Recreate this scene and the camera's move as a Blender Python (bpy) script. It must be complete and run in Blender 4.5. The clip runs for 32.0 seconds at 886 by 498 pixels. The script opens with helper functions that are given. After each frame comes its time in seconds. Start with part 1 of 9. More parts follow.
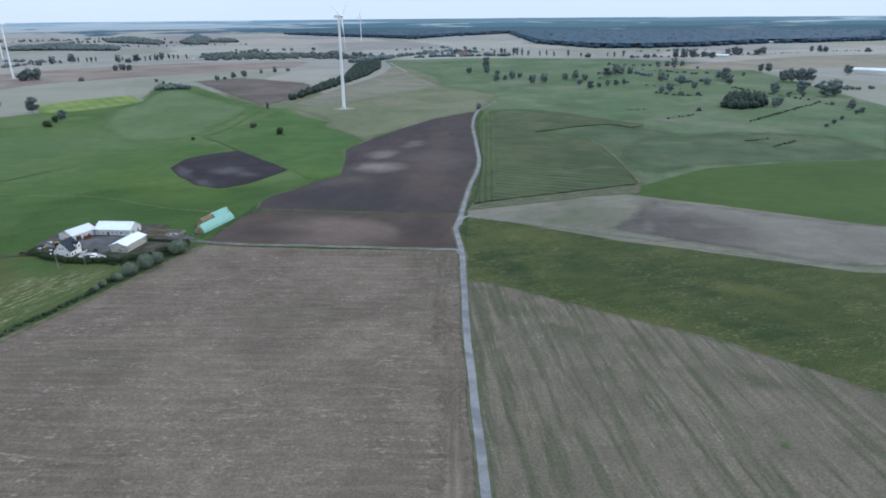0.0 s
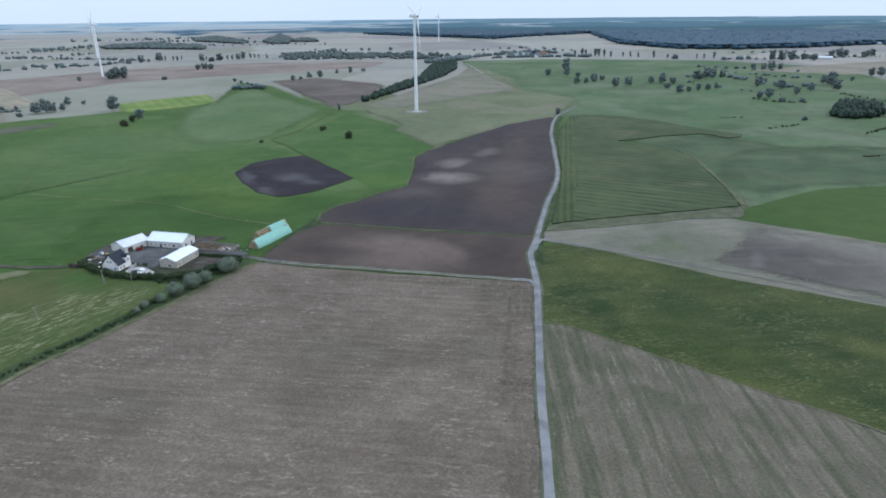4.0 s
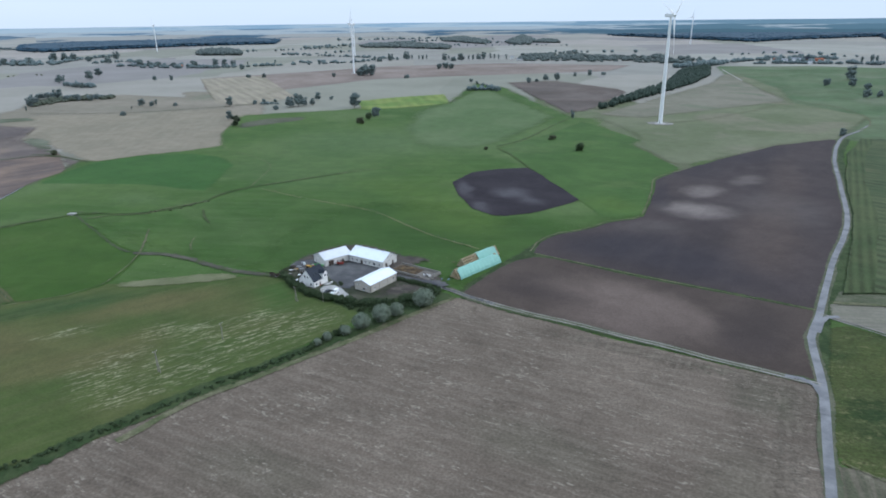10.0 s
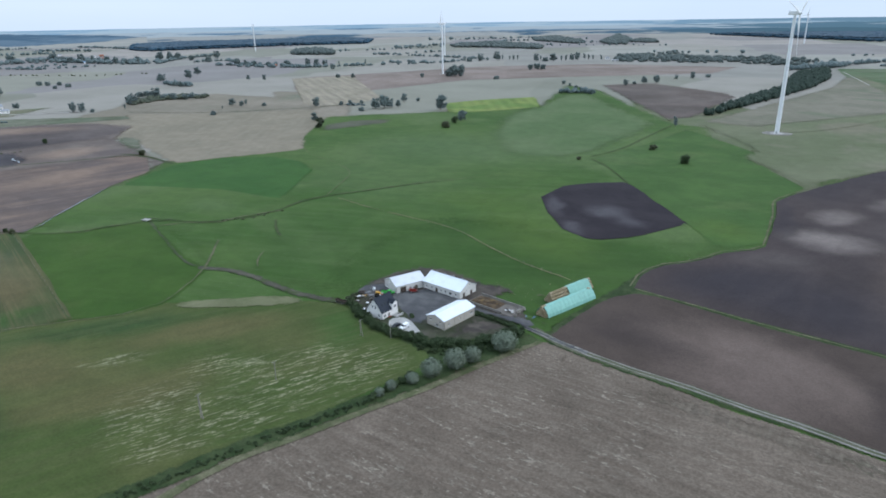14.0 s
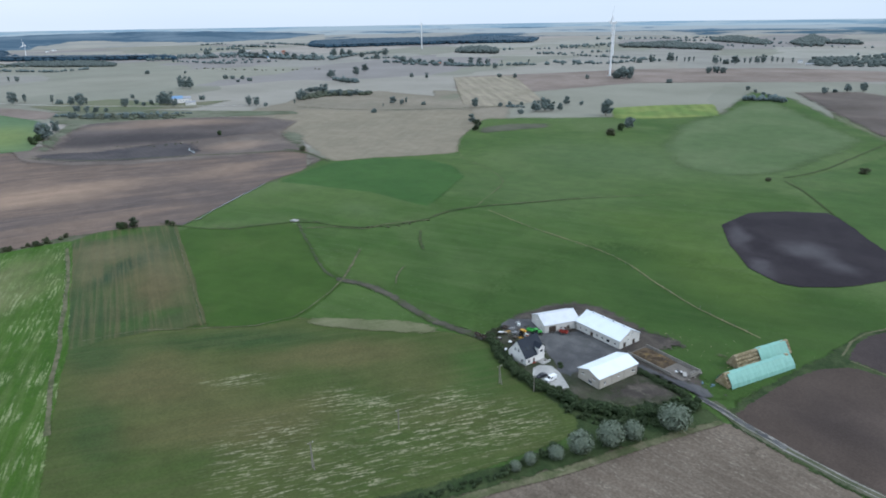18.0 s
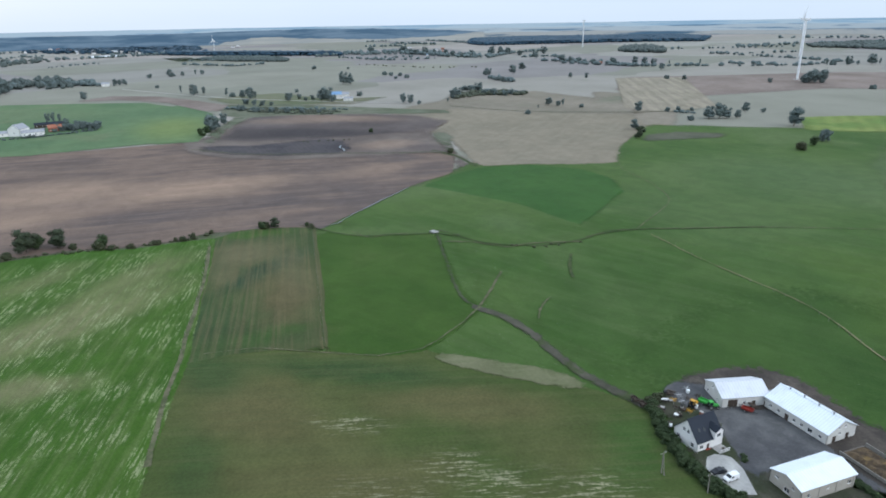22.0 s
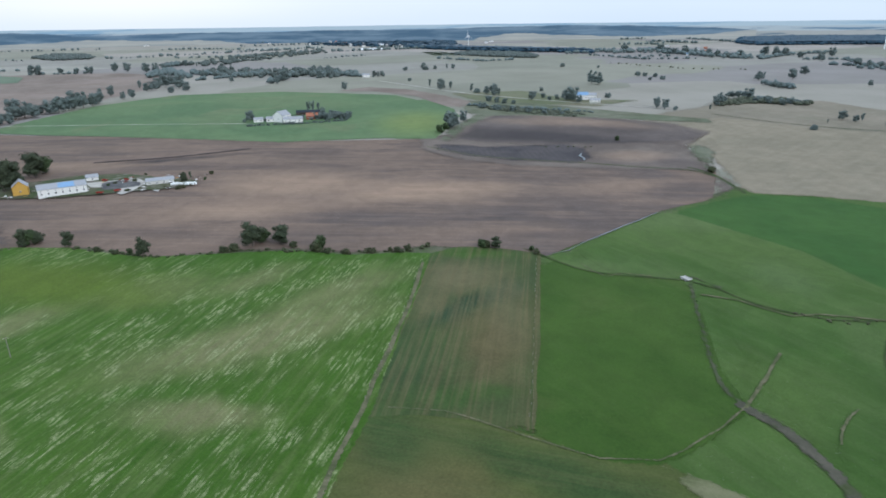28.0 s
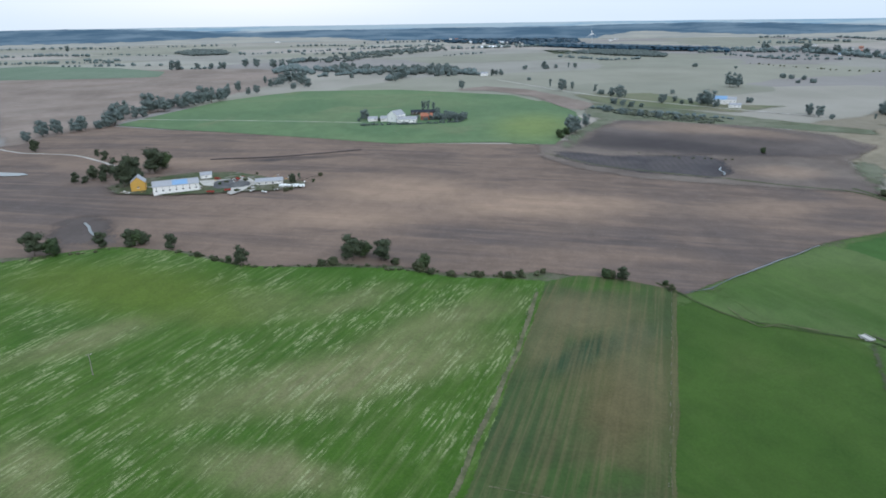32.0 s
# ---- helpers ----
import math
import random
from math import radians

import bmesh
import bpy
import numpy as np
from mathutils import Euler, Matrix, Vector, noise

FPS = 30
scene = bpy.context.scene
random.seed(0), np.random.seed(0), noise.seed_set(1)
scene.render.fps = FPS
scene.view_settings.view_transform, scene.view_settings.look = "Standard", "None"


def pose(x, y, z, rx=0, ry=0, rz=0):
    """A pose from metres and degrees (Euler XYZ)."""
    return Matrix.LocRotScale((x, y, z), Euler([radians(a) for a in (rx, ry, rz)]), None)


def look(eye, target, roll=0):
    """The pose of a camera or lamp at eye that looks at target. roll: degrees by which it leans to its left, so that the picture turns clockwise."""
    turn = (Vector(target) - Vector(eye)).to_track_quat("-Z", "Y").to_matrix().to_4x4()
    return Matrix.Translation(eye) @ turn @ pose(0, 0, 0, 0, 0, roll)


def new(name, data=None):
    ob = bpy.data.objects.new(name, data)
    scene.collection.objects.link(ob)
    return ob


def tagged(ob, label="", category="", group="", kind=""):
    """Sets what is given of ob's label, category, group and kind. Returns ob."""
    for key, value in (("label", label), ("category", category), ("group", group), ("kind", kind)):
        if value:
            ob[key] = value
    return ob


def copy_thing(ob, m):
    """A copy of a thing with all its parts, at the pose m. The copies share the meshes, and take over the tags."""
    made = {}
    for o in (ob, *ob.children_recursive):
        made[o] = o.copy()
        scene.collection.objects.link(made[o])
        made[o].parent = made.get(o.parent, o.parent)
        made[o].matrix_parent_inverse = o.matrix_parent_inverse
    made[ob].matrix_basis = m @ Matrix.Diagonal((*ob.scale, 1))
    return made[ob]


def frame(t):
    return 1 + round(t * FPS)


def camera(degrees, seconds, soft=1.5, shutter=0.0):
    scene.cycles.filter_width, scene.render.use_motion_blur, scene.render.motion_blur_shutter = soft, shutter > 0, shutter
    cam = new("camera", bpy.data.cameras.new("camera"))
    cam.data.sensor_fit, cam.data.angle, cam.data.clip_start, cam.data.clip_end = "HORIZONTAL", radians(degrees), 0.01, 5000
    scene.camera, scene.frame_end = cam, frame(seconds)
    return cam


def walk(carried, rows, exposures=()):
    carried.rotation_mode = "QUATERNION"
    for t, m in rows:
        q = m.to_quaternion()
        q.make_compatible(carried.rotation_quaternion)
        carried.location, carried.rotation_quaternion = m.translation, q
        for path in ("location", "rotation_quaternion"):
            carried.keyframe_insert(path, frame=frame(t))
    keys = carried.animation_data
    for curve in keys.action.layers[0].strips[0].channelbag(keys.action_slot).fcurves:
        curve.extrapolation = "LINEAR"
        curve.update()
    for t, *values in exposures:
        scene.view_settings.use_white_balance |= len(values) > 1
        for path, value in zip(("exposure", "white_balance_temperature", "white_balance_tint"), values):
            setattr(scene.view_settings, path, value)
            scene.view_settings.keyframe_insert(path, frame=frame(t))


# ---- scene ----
cam = camera(68.9, 32.0, soft=1.8)
PATH = [
    (0, (1.89, -0.69, 118.04), (-7.43, 281.08, 15.46), -0.52),
    (0.5, (2.09, 4.59, 117.95), (-9.15, 286.25, 15.27), -0.53),
    (1, (2.04, 9.76, 117.85), (-12.23, 291.31, 15.24), -0.49),
    (1.5, (1.83, 14.87, 117.76), (-14.60, 296.29, 15.13), -0.53),
    (2, (1.49, 19.92, 117.70), (-16.85, 301.24, 15.13), -0.53),
    (2.5, (1.02, 24.93, 117.71), (-20.67, 306.06, 15.27), -0.53),
    (3, (0.43, 29.92, 117.77), (-26.17, 310.62, 15.28), -0.50),
    (3.5, (-0.22, 34.97, 117.83), (-34.09, 314.89, 15.37), -0.57),
    (5.5, (-3.40, 55.75, 117.72), (-68.86, 330.12, 15.56), -0.57),
    (6, (-4.49, 60.58, 117.75), (-77.99, 332.96, 15.75), -0.56),
    (6.5, (-5.76, 65.19, 117.83), (-87.05, 335.37, 15.89), -0.59),
    (7, (-7.29, 69.70, 117.86), (-96.56, 337.37, 15.96), -0.62),
    (7.5, (-9.01, 74.34, 117.75), (-105.85, 339.41, 15.96), -0.54),
    (8, (-10.88, 79.24, 117.49), (-115.90, 341.26, 15.92), -0.58),
    (8.5, (-12.86, 84.38, 117.13), (-126.03, 343.07, 15.76), -0.60),
    (9, (-14.96, 89.60, 116.75), (-136.13, 344.70, 15.57), -0.64),
    (9.5, (-17.19, 94.59, 116.46), (-146.20, 345.91, 15.49), -0.64),
    (10, (-19.48, 99.18, 116.32), (-155.39, 346.85, 15.39), -0.71),
    (10.5, (-21.75, 103.36, 116.34), (-162.85, 348.13, 15.46), -0.69),
    (11, (-23.95, 107.29, 116.47), (-167.18, 350.84, 15.64), -0.75),
    (11.5, (-26.15, 111.18, 116.62), (-171.19, 353.64, 15.75), -0.77),
    (12, (-28.53, 115.19, 116.73), (-175.18, 356.68, 15.83), -0.81),
    (12.5, (-31.17, 119.42, 116.75), (-179.36, 359.94, 15.82), -0.82),
    (13, (-34.02, 123.86, 116.71), (-187.78, 360.90, 15.88), -0.86),
    (13.5, (-36.99, 128.47, 116.61), (-198.17, 360.53, 15.79), -0.92),
    (14, (-39.98, 133.04, 116.45), (-208.17, 360.13, 15.74), -0.96),
    (14.5, (-42.99, 137.33, 116.32), (-218.27, 359.05, 15.74), -0.93),
    (16.5, (-55.72, 151.37, 116.33), (-256.65, 350.29, 16.05), -0.97),
    (17, (-59.23, 154.51, 116.37), (-266.05, 347.31, 16.09), -0.97),
    (17.5, (-62.89, 157.54, 116.42), (-275.30, 344.17, 16.15), -0.93),
    (18, (-66.68, 160.61, 116.43), (-284.39, 341.04, 16.20), -0.89),
    (18.5, (-70.55, 163.74, 116.39), (-293.61, 337.50, 16.14), -0.89),
    (19, (-74.46, 166.81, 116.30), (-302.65, 333.81, 16.12), -0.92),
    (19.5, (-78.41, 169.71, 116.20), (-311.36, 329.98, 15.95), -0.93),
    (20, (-82.45, 172.43, 116.10), (-319.97, 325.87, 15.90), -0.97),
    (20.5, (-86.62, 175.02, 116.00), (-328.05, 322.21, 15.77), -1.00),
    (21, (-90.93, 177.52, 115.89), (-336.65, 317.52, 15.77), -1.06),
    (21.5, (-95.33, 179.92, 115.81), (-345.26, 312.21, 15.64), -1.01),
    (22, (-99.78, 182.16, 115.74), (-353.41, 307.21, 15.58), -0.99),
    (22.5, (-104.25, 184.24, 115.67), (-361.43, 301.83, 15.52), -0.98),
    (23, (-108.78, 186.14, 115.58), (-369.45, 295.81, 15.48), -0.97),
    (23.5, (-113.36, 187.90, 115.45), (-377.28, 289.51, 15.34), -0.95),
    (24, (-118.03, 189.56, 115.28), (-385.00, 282.87, 15.18), -0.93),
    (24.5, (-122.80, 191.14, 115.05), (-392.63, 275.93, 15.03), -0.90),
    (25, (-127.58, 192.61, 114.83), (-399.91, 268.97, 14.80), -0.84),
    (25.5, (-132.32, 193.91, 114.67), (-406.95, 261.49, 14.59), -0.87),
    (27.5, (-151.31, 197.28, 114.26), (-432.05, 231.16, 14.06), -0.82),
    (28, (-156.09, 197.72, 114.12), (-437.71, 223.85, 14.09), -0.74),
    (28.5, (-160.89, 198.05, 113.96), (-443.11, 216.08, 13.81), -0.79),
    (29, (-165.68, 198.24, 113.82), (-448.33, 208.28, 13.78), -0.80),
    (29.5, (-170.38, 198.27, 113.77), (-453.19, 200.16, 13.71), -0.82),
    (30, (-175.02, 198.13, 113.80), (-457.74, 191.51, 13.69), -0.82),
    (30.5, (-179.67, 197.87, 113.87), (-462.00, 183.10, 13.52), -0.78),
    (31, (-184.40, 197.55, 113.92), (-466.21, 174.65, 13.65), -0.86),
    (31.5, (-189.25, 197.19, 113.93), (-470.97, 173.46, 13.57), -0.82),
    (32, (-194.25, 196.77, 113.88), (-475.93, 172.91, 13.43), -0.84),
]
walk(cam, [(t, look(eye, target, roll)) for t, eye, target, roll in PATH], exposures=[(0, 0.42, 5780, 11), (13, 0.4, 5830, 10), (20, 0.4, 5980, 10), (32, 0.4, 5980, 9)])

# ---- light: a bright overcast evening sky ----
world = bpy.data.worlds.new("sky")
scene.world = world
world.use_nodes = True
wn, wl = world.node_tree.nodes, world.node_tree.links
sky = wn.new("ShaderNodeTexSky")
sky.sky_type, sky.sun_disc = "NISHITA", False
sky.sun_elevation, sky.sun_rotation = radians(16), radians(250)
sky.dust_density, sky.air_density, sky.ozone_density = 3.0, 1.0, 1.0
back = wn["Background"]
back.inputs["Strength"].default_value = 0.1
cover = wn.new("ShaderNodeMix")  # the cloud layer veils most of the blue
cover.data_type = "RGBA"
cover.inputs[0].default_value = 0.95
cloud = wn.new("ShaderNodeTexNoise")
cloud.inputs["Scale"].default_value, cloud.inputs["Detail"].default_value = 2.2, 5
tone = wn.new("ShaderNodeValToRGB")
tone.color_ramp.elements[0].color = (6.95, 8.14, 9.4, 1)
tone.color_ramp.elements[1].color = (8.4, 9.25, 10.05, 1)
squash = wn.new("ShaderNodeMapping")
squash.inputs["Scale"].default_value = (1, 1, 6)
coord = wn.new("ShaderNodeTexCoord")
wl.new(coord.outputs["Generated"], squash.inputs["Vector"])
wl.new(squash.outputs["Vector"], cloud.inputs["Vector"])
wl.new(cloud.outputs["Fac"], tone.inputs["Fac"])
wl.new(sky.outputs["Color"], cover.inputs[6])
wl.new(tone.outputs["Color"], cover.inputs[7])
split = wn.new("ShaderNodeSeparateXYZ")
wl.new(coord.outputs["Generated"], split.inputs[0])
rise = wn.new("ShaderNodeMapRange")  # an overcast sky is brighter overhead than at the horizon
for i, v in enumerate((0.0, 0.7, 0.75, 1.17)):
    rise.inputs[i + 1].default_value = v
wl.new(split.outputs["Z"], rise.inputs[0])
veil = wn.new("ShaderNodeVectorMath")
veil.operation = "SCALE"
wl.new(cover.outputs[2], veil.inputs[0])
wl.new(rise.outputs[0], veil.inputs["Scale"])
wl.new(veil.outputs[0], back.inputs["Color"])
sun = new("sun", bpy.data.lights.new("sun", "SUN"))
sun.data.energy, sun.data.angle, sun.data.color = 1.1, radians(20), (1.0, 0.95, 0.88)
sun.matrix_world = look((0, 0, 900), (-420, -260, 560))

# ---- the lie of the land ----
CX, CY = -90.0, 100.0


def bump(x, y, cx, cy, r, a):
    return a * math.exp(-((x - cx) ** 2 + (y - cy) ** 2) / (r * r))


def height(x, y):
    """Height of the land: a shallow valley with low swells."""
    d = math.hypot(x - CX, y - CY)
    z = bump(x, y, -190, 350, 190, -2.5) + bump(x, y, -930, 60, 420, 8) + bump(x, y, -660, 420, 150, -4)
    z += bump(x, y, -900, 1300, 500, 6) + bump(x, y, -1350, 620, 420, 7)
    far = max(0.0, d - 900)
    z += 6 * (1 - math.exp(-((far / 1500) ** 2)))
    return z
FIELDS = [
    ("valley_margin", "verge", 0.04, [(-503.6, -30), (-505.2, 92.3), (-493.1, 244.9), (-502.3, 323.5), (-585.6, 448.5), (-590.7, 524.7), (-412, 398.9), (-418.5, 284.6), (-435.4, 9.7)]),
    ("grassland", "pasture", 0.046, [(-472.7, -222.8), (726.4, -226.4), (728.4, 643.1), (543.8, 858.1), (16.9, 866), (-72, 729.5), (-301.6, 765.3), (-523.9, 562.5), (-563.9, 429.5), (-472.1, 289.4), (-482.2, 100)]),
    ("nw_filler", "stubble_far2", 0.052, [(-948.6, 868), (-809.5, 938.1), (-472.7, 564.5), (-484.8, 511.2)]),
    ("north_filler", "olive_field", 0.058, [(-450.1, 1212.5), (-210.3, 1049), (-118.3, 957.9), (-79.4, 622.6), (-104.5, 590.6), (-153.7, 691.1), (-234.7, 788.3), (-307.8, 853.4)]),
    ("pasture", "pasture", 0.064, [(-468.2, 268.1), (-430.4, 318.1), (-417.6, 331.8), (-330.2, 307.8), (-234.5, 315.8), (-154.4, 343.5), (-135, 403), (-128.9, 401), (-95, 500.6), (-105.5, 603.3), (-68.5, 708.1), (21.1, 837.1), (-32.4, 1136.8), (-53.4, 736.1), (-101.3, 655), (-153.8, 730.5), (-230.9, 890.8), (-260.8, 884.8), (-468, 1160.8), (-565.2, 1211.6), (-472.5, 926.4), (-560, 824.8), (-655, 720), (-640, 640), (-590, 575), (-545, 545), (-560, 501.2), (-592, 445.3)]),
    ("meadow_east", "meadow_far", 0.07, [(9.3, 835), (5, 952.6), (-60, 1126.4), (-115, 1279), (-215, 1800), (0, 1880), (430, 1820), (640, 1600), (557.4, 862.4), (243.7, 353.1), (180.7, 391.1), (127.7, 456.1), (119.3, 604.6), (96.7, 821.5)]),
    ("meadow_notch", "meadow_dark", 0.073, [(60, 690), (120, 735), (175, 745), (215, 720), (235, 670), (160, 500), (125, 455), (110, 560), (105, 640)]),
    ("pasture_lush", "pasture_deep", 0.076, [(-286.1, 355.2), (-299.8, 418.6), (-272.9, 463.5), (-230.2, 475), (-190.7, 469.4), (-118.7, 471.7), (-102.8, 399.8), (-123.4, 348.5), (-159.4, 332.9), (-199.5, 327.9), (-234.8, 315.8), (-263.2, 320.1)]),
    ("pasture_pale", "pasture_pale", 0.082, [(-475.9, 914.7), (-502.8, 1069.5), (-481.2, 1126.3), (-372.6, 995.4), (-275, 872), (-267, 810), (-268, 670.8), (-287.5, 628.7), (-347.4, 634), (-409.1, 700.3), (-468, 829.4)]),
    ("pasture_bright", "pasture_fresh", 0.088, [(-249.6, 747.1), (-242.8, 852.9), (-146.4, 749.7), (-145, 716.7), (-95.3, 640.7), (-101.3, 578.1), (-91.8, 504), (-113, 474.4), (-143.7, 514.3), (-208.9, 587.3), (-264.4, 659.8)]),
    ("dark_meadow", "meadow_dark", 0.094, [(135.3, 606.3), (189.1, 668.1), (287.2, 695), (382.1, 664.6), (393.5, 594.7), (358.4, 538.1), (273.3, 527.9), (198, 509), (133.3, 462.6)]),
    ("cattle_pasture", "pasture_dark", 0.1, [(-526.8, 373.4), (-549, 409), (-564.7, 446), (-551, 485), (-512, 514), (-470, 512), (-439, 496), (-413, 458), (-391, 424), (-388, 406), (-410, 404.5), (-436, 400), (-455, 390), (-461, 378), (-469, 366.6), (-495.5, 368.2)]),
    ("green_east", "green_east", 0.106, [(107.2, 436.8), (128.1, 457.8), (193.7, 514.1), (270.5, 535.3), (353.4, 546.3), (565.3, 565.8), (565.2, 385.3), (244.1, 356.1), (182.1, 393.3), (143.7, 417.2)]),
    ("low_pasture", "pasture_low", 0.112, [(-462.2, 292.4), (-522.7, 360.9), (-526.8, 376.3), (-449.5, 410.8), (-387.5, 418), (-369.4, 389.2), (-378.6, 360.2), (-405.7, 341.6), (-418.2, 333.3), (-429.8, 302.8)]),
    ("stubble_west", "stubble_far2", 0.118, [(-865.7, 480.4), (-930.9, 538.5), (-965.9, 605.5), (-1048.5, 678.8), (-994.3, 797.9), (-794.4, 832.2), (-734.2, 778.1), (-706.6, 745.4), (-783.3, 641.9), (-860.7, 580.9), (-829.2, 527.2)]),
    ("stubble_northwest", "stubble_far", 0.124, [(-746, 478.8), (-819.2, 497.1), (-854.4, 528.4), (-885.5, 588.8), (-798.1, 655.3), (-718.5, 755.8), (-640, 706), (-603, 655), (-566, 604), (-521, 562), (-512, 546), (-527, 513), (-550, 480), (-564, 446), (-581.5, 447.4), (-685.8, 478.8)]),
    ("brown_upland", "plough_pink", 0.13, [(-1354.1, -735), (-1811.7, -1079.4), (-1801.6, -879.8), (-1853.9, -640.9), (-1872.4, -435.8), (-1783.7, -307.5), (-1475.5, -215.5), (-1266.9, -226.4), (-1106.6, -239), (-914.4, -239.2), (-839, -287.9), (-822.3, -322)]),
    ("upland_filler", "plough_brown2", 0.136, [(-679.9, 462.1), (-604.1, 458.7), (-576.9, 447.6), (-558.4, 418.8)]),
    ("stubble_field", "stubble", 0.142, [(1.8, 323), (1, 279.7), (2.9, 214), (5.9, 164.7), (7.9, 134.9), (4.2, 60), (9.6, -61.5), (-257.7, -61.3), (-196.8, 173.9), (-190.9, 196.3), (-182.6, 232.4), (-167, 274.2), (-147.4, 336.9), (-71.9, 327.3)]),
    ("stubble_field_east", "stubble_pale", 0.148, [(0.8, 383.4), (3.1, 399.4), (53.9, 418.6), (108.1, 439.8), (185.1, 398.4), (245.6, 362.7), (705.9, 386.2), (705.8, 264), (200.6, 284.3), (139, 308.5), (109.1, 323.8), (59.8, 354.8), (22, 377.4)]),
    ("crop_field", "crop_green", 0.154, [(2.9, 381.7), (30, 372.2), (54.4, 358.6), (92.8, 336), (120.9, 324), (156.1, 308.7), (190.7, 292.6), (697.6, 251), (562.1, 93.8), (137.5, 184.7), (102.6, 216.6), (55.9, 248), (14.2, 276.2), (3.4, 280.4), (1, 317.9), (-1.9, 353.8)]),
    ("stubble_streaked", "stubble_green", 0.16, [(3.2, 281.4), (16, 278.9), (58.1, 250.5), (105.1, 219.1), (139.1, 187.7), (333.4, 61.8), (333, -63), (20.5, -61.6), (8, 134.7), (5.1, 170.4), (3.2, 213.9)]),
    ("mown_meadow", "mown", 0.166, [(-329, 185.9), (-329.8, 206), (-325.3, 222.1), (-312.5, 237.8), (-301.3, 256.2), (-298.5, 270.2), (-276.5, 287.2), (-246.8, 310.1), (-235.4, 316), (-231.5, 319.8), (-201.7, 309.6), (-172.3, 302.7), (-167.6, 299.2), (-179.8, 232.6), (-187.9, 194.4), (-200.9, 156.1), (-270.5, 169.9)]),
    ("hedge_grass", "margin", 0.169, [(-233, 318), (-222, 312.5), (-205, 304.5), (-190, 303.5), (-174, 301), (-164, 288), (-149, 320), (-146, 338), (-156, 341), (-162, 330), (-166, 322), (-172, 316), (-184, 312.5), (-200, 311), (-214, 315), (-229, 322)]),
    ("green_field", "green_deep", 0.172, [(-459.4, 273.2), (-439.4, 288.5), (-429.9, 304), (-419.2, 335.8), (-380, 324.3), (-343.6, 311.7), (-316.6, 307.9), (-297.1, 277.4), (-295.1, 267.2), (-297.9, 254.7), (-312.6, 235.1), (-390.2, 255.3)]),
    ("ploughed_upland", "plough_brown", 0.178, [(-480, -60), (-495, -200), (-560, -440), (-760, -460), (-773, -292), (-790, -270), (-884, -263), (-900, -240), (-868, -160), (-822.6, -11.2), (-781.3, 106.4), (-782.9, 246.4), (-715.5, 282.2), (-689.4, 377.4), (-656.1, 443.7), (-638.2, 463.2), (-553.3, 417.3), (-527.9, 369.2), (-476.4, 308), (-455, 278.5), (-465.9, 253.1), (-477.1, 219.4), (-470.3, 198.5), (-471.1, 176.8), (-480.2, 149), (-480.3, 121.6), (-475.4, 80.6), (-494.6, 37.3), (-497.2, -3), (-486.5, -26.4)]),
    ("brown_far_field", "plough_pink", 0.184, [(-794.1, 954.6), (-748.9, 1180.4), (-587.7, 1357.1), (-397.7, 1558.1), (-395, 1762.7), (-719.9, 1709.7), (-928.7, 1483.4), (-1001.4, 1272.5), (-1095.3, 1066.9), (-930.4, 899.8)]),
    ("turbine_field", "olive_field", 0.19, [(-240.6, 883.3), (-217.3, 1012.7), (-166.6, 1323.9), (-158.6, 1663.2), (-46.4, 1312.3), (-23.6, 1131.3), (60.8, 1025.8), (25.8, 839), (-44.1, 732), (-98.9, 635.8), (-162.8, 726.7), (-160, 762.7)]),
    ("pale_ridge", "stubble_far2", 0.196, [(424.5, 1516.5), (583.3, 1644.9), (914.8, 1855.3), (1184.3, 1914.2), (935.7, 1491.7), (709.2, 1452), (573.8, 1420.8)]),
    ("stubble_headland", "stubble_head", 0.198, [(2, 321), (0.6, 279.7), (2.2, 214), (5.0, 164.7), (6.6, 134.9), (3.4, 60), (6, -61), (-9, -61), (-10, 60), (-8, 134.9), (-9.5, 164.7), (-11.5, 214), (-13, 279.7), (-14, 308), (-60, 314), (-138, 322), (-142, 333), (-71.9, 326)]),
    ("fallow_strip", "fallow_dark", 0.2, [(-575, 628), (-606.3, 664), (-601.5, 705.9), (-562.7, 745.2), (-546, 715)]),
    ("maize_field", "maize", 0.202, [(9.5, 412), (12.2, 447), (16.5, 494.4), (19.0, 551.9), (17.4, 652.6), (23, 755.7), (37, 846), (74.9, 854.3), (102.2, 844.4), (138.0, 807.2), (173.4, 757.1), (203.6, 730.9), (195.9, 714), (183.3, 711), (172.8, 726), (162.4, 732), (123.1, 715), (90.4, 692), (75.4, 684.5), (92.1, 662), (111.7, 647), (124.5, 637), (126.5, 575.8), (130, 514.0), (128.5, 462), (94.2, 447), (55.0, 432.5)]),
    ("furrow_patch", "plough_dark2", 0.226, [(-495.9, -36.1), (-509.6, -58.2), (-541.4, -69.8), (-561.1, -61.8), (-564.3, -43.7), (-541.1, -19.9), (-508.7, 1.1), (-496.4, -4.9), (-499.9, -20.9)]),
    ("strip_field", "strips", 0.232, [(-466.1, 218), (-475, 236.9), (-470.2, 256.6), (-460.1, 276.1), (-376.8, 255.9), (-310.7, 238.3), (-322.1, 220.4), (-325.4, 205.5), (-326.1, 186.2), (-396.1, 201.8)]),
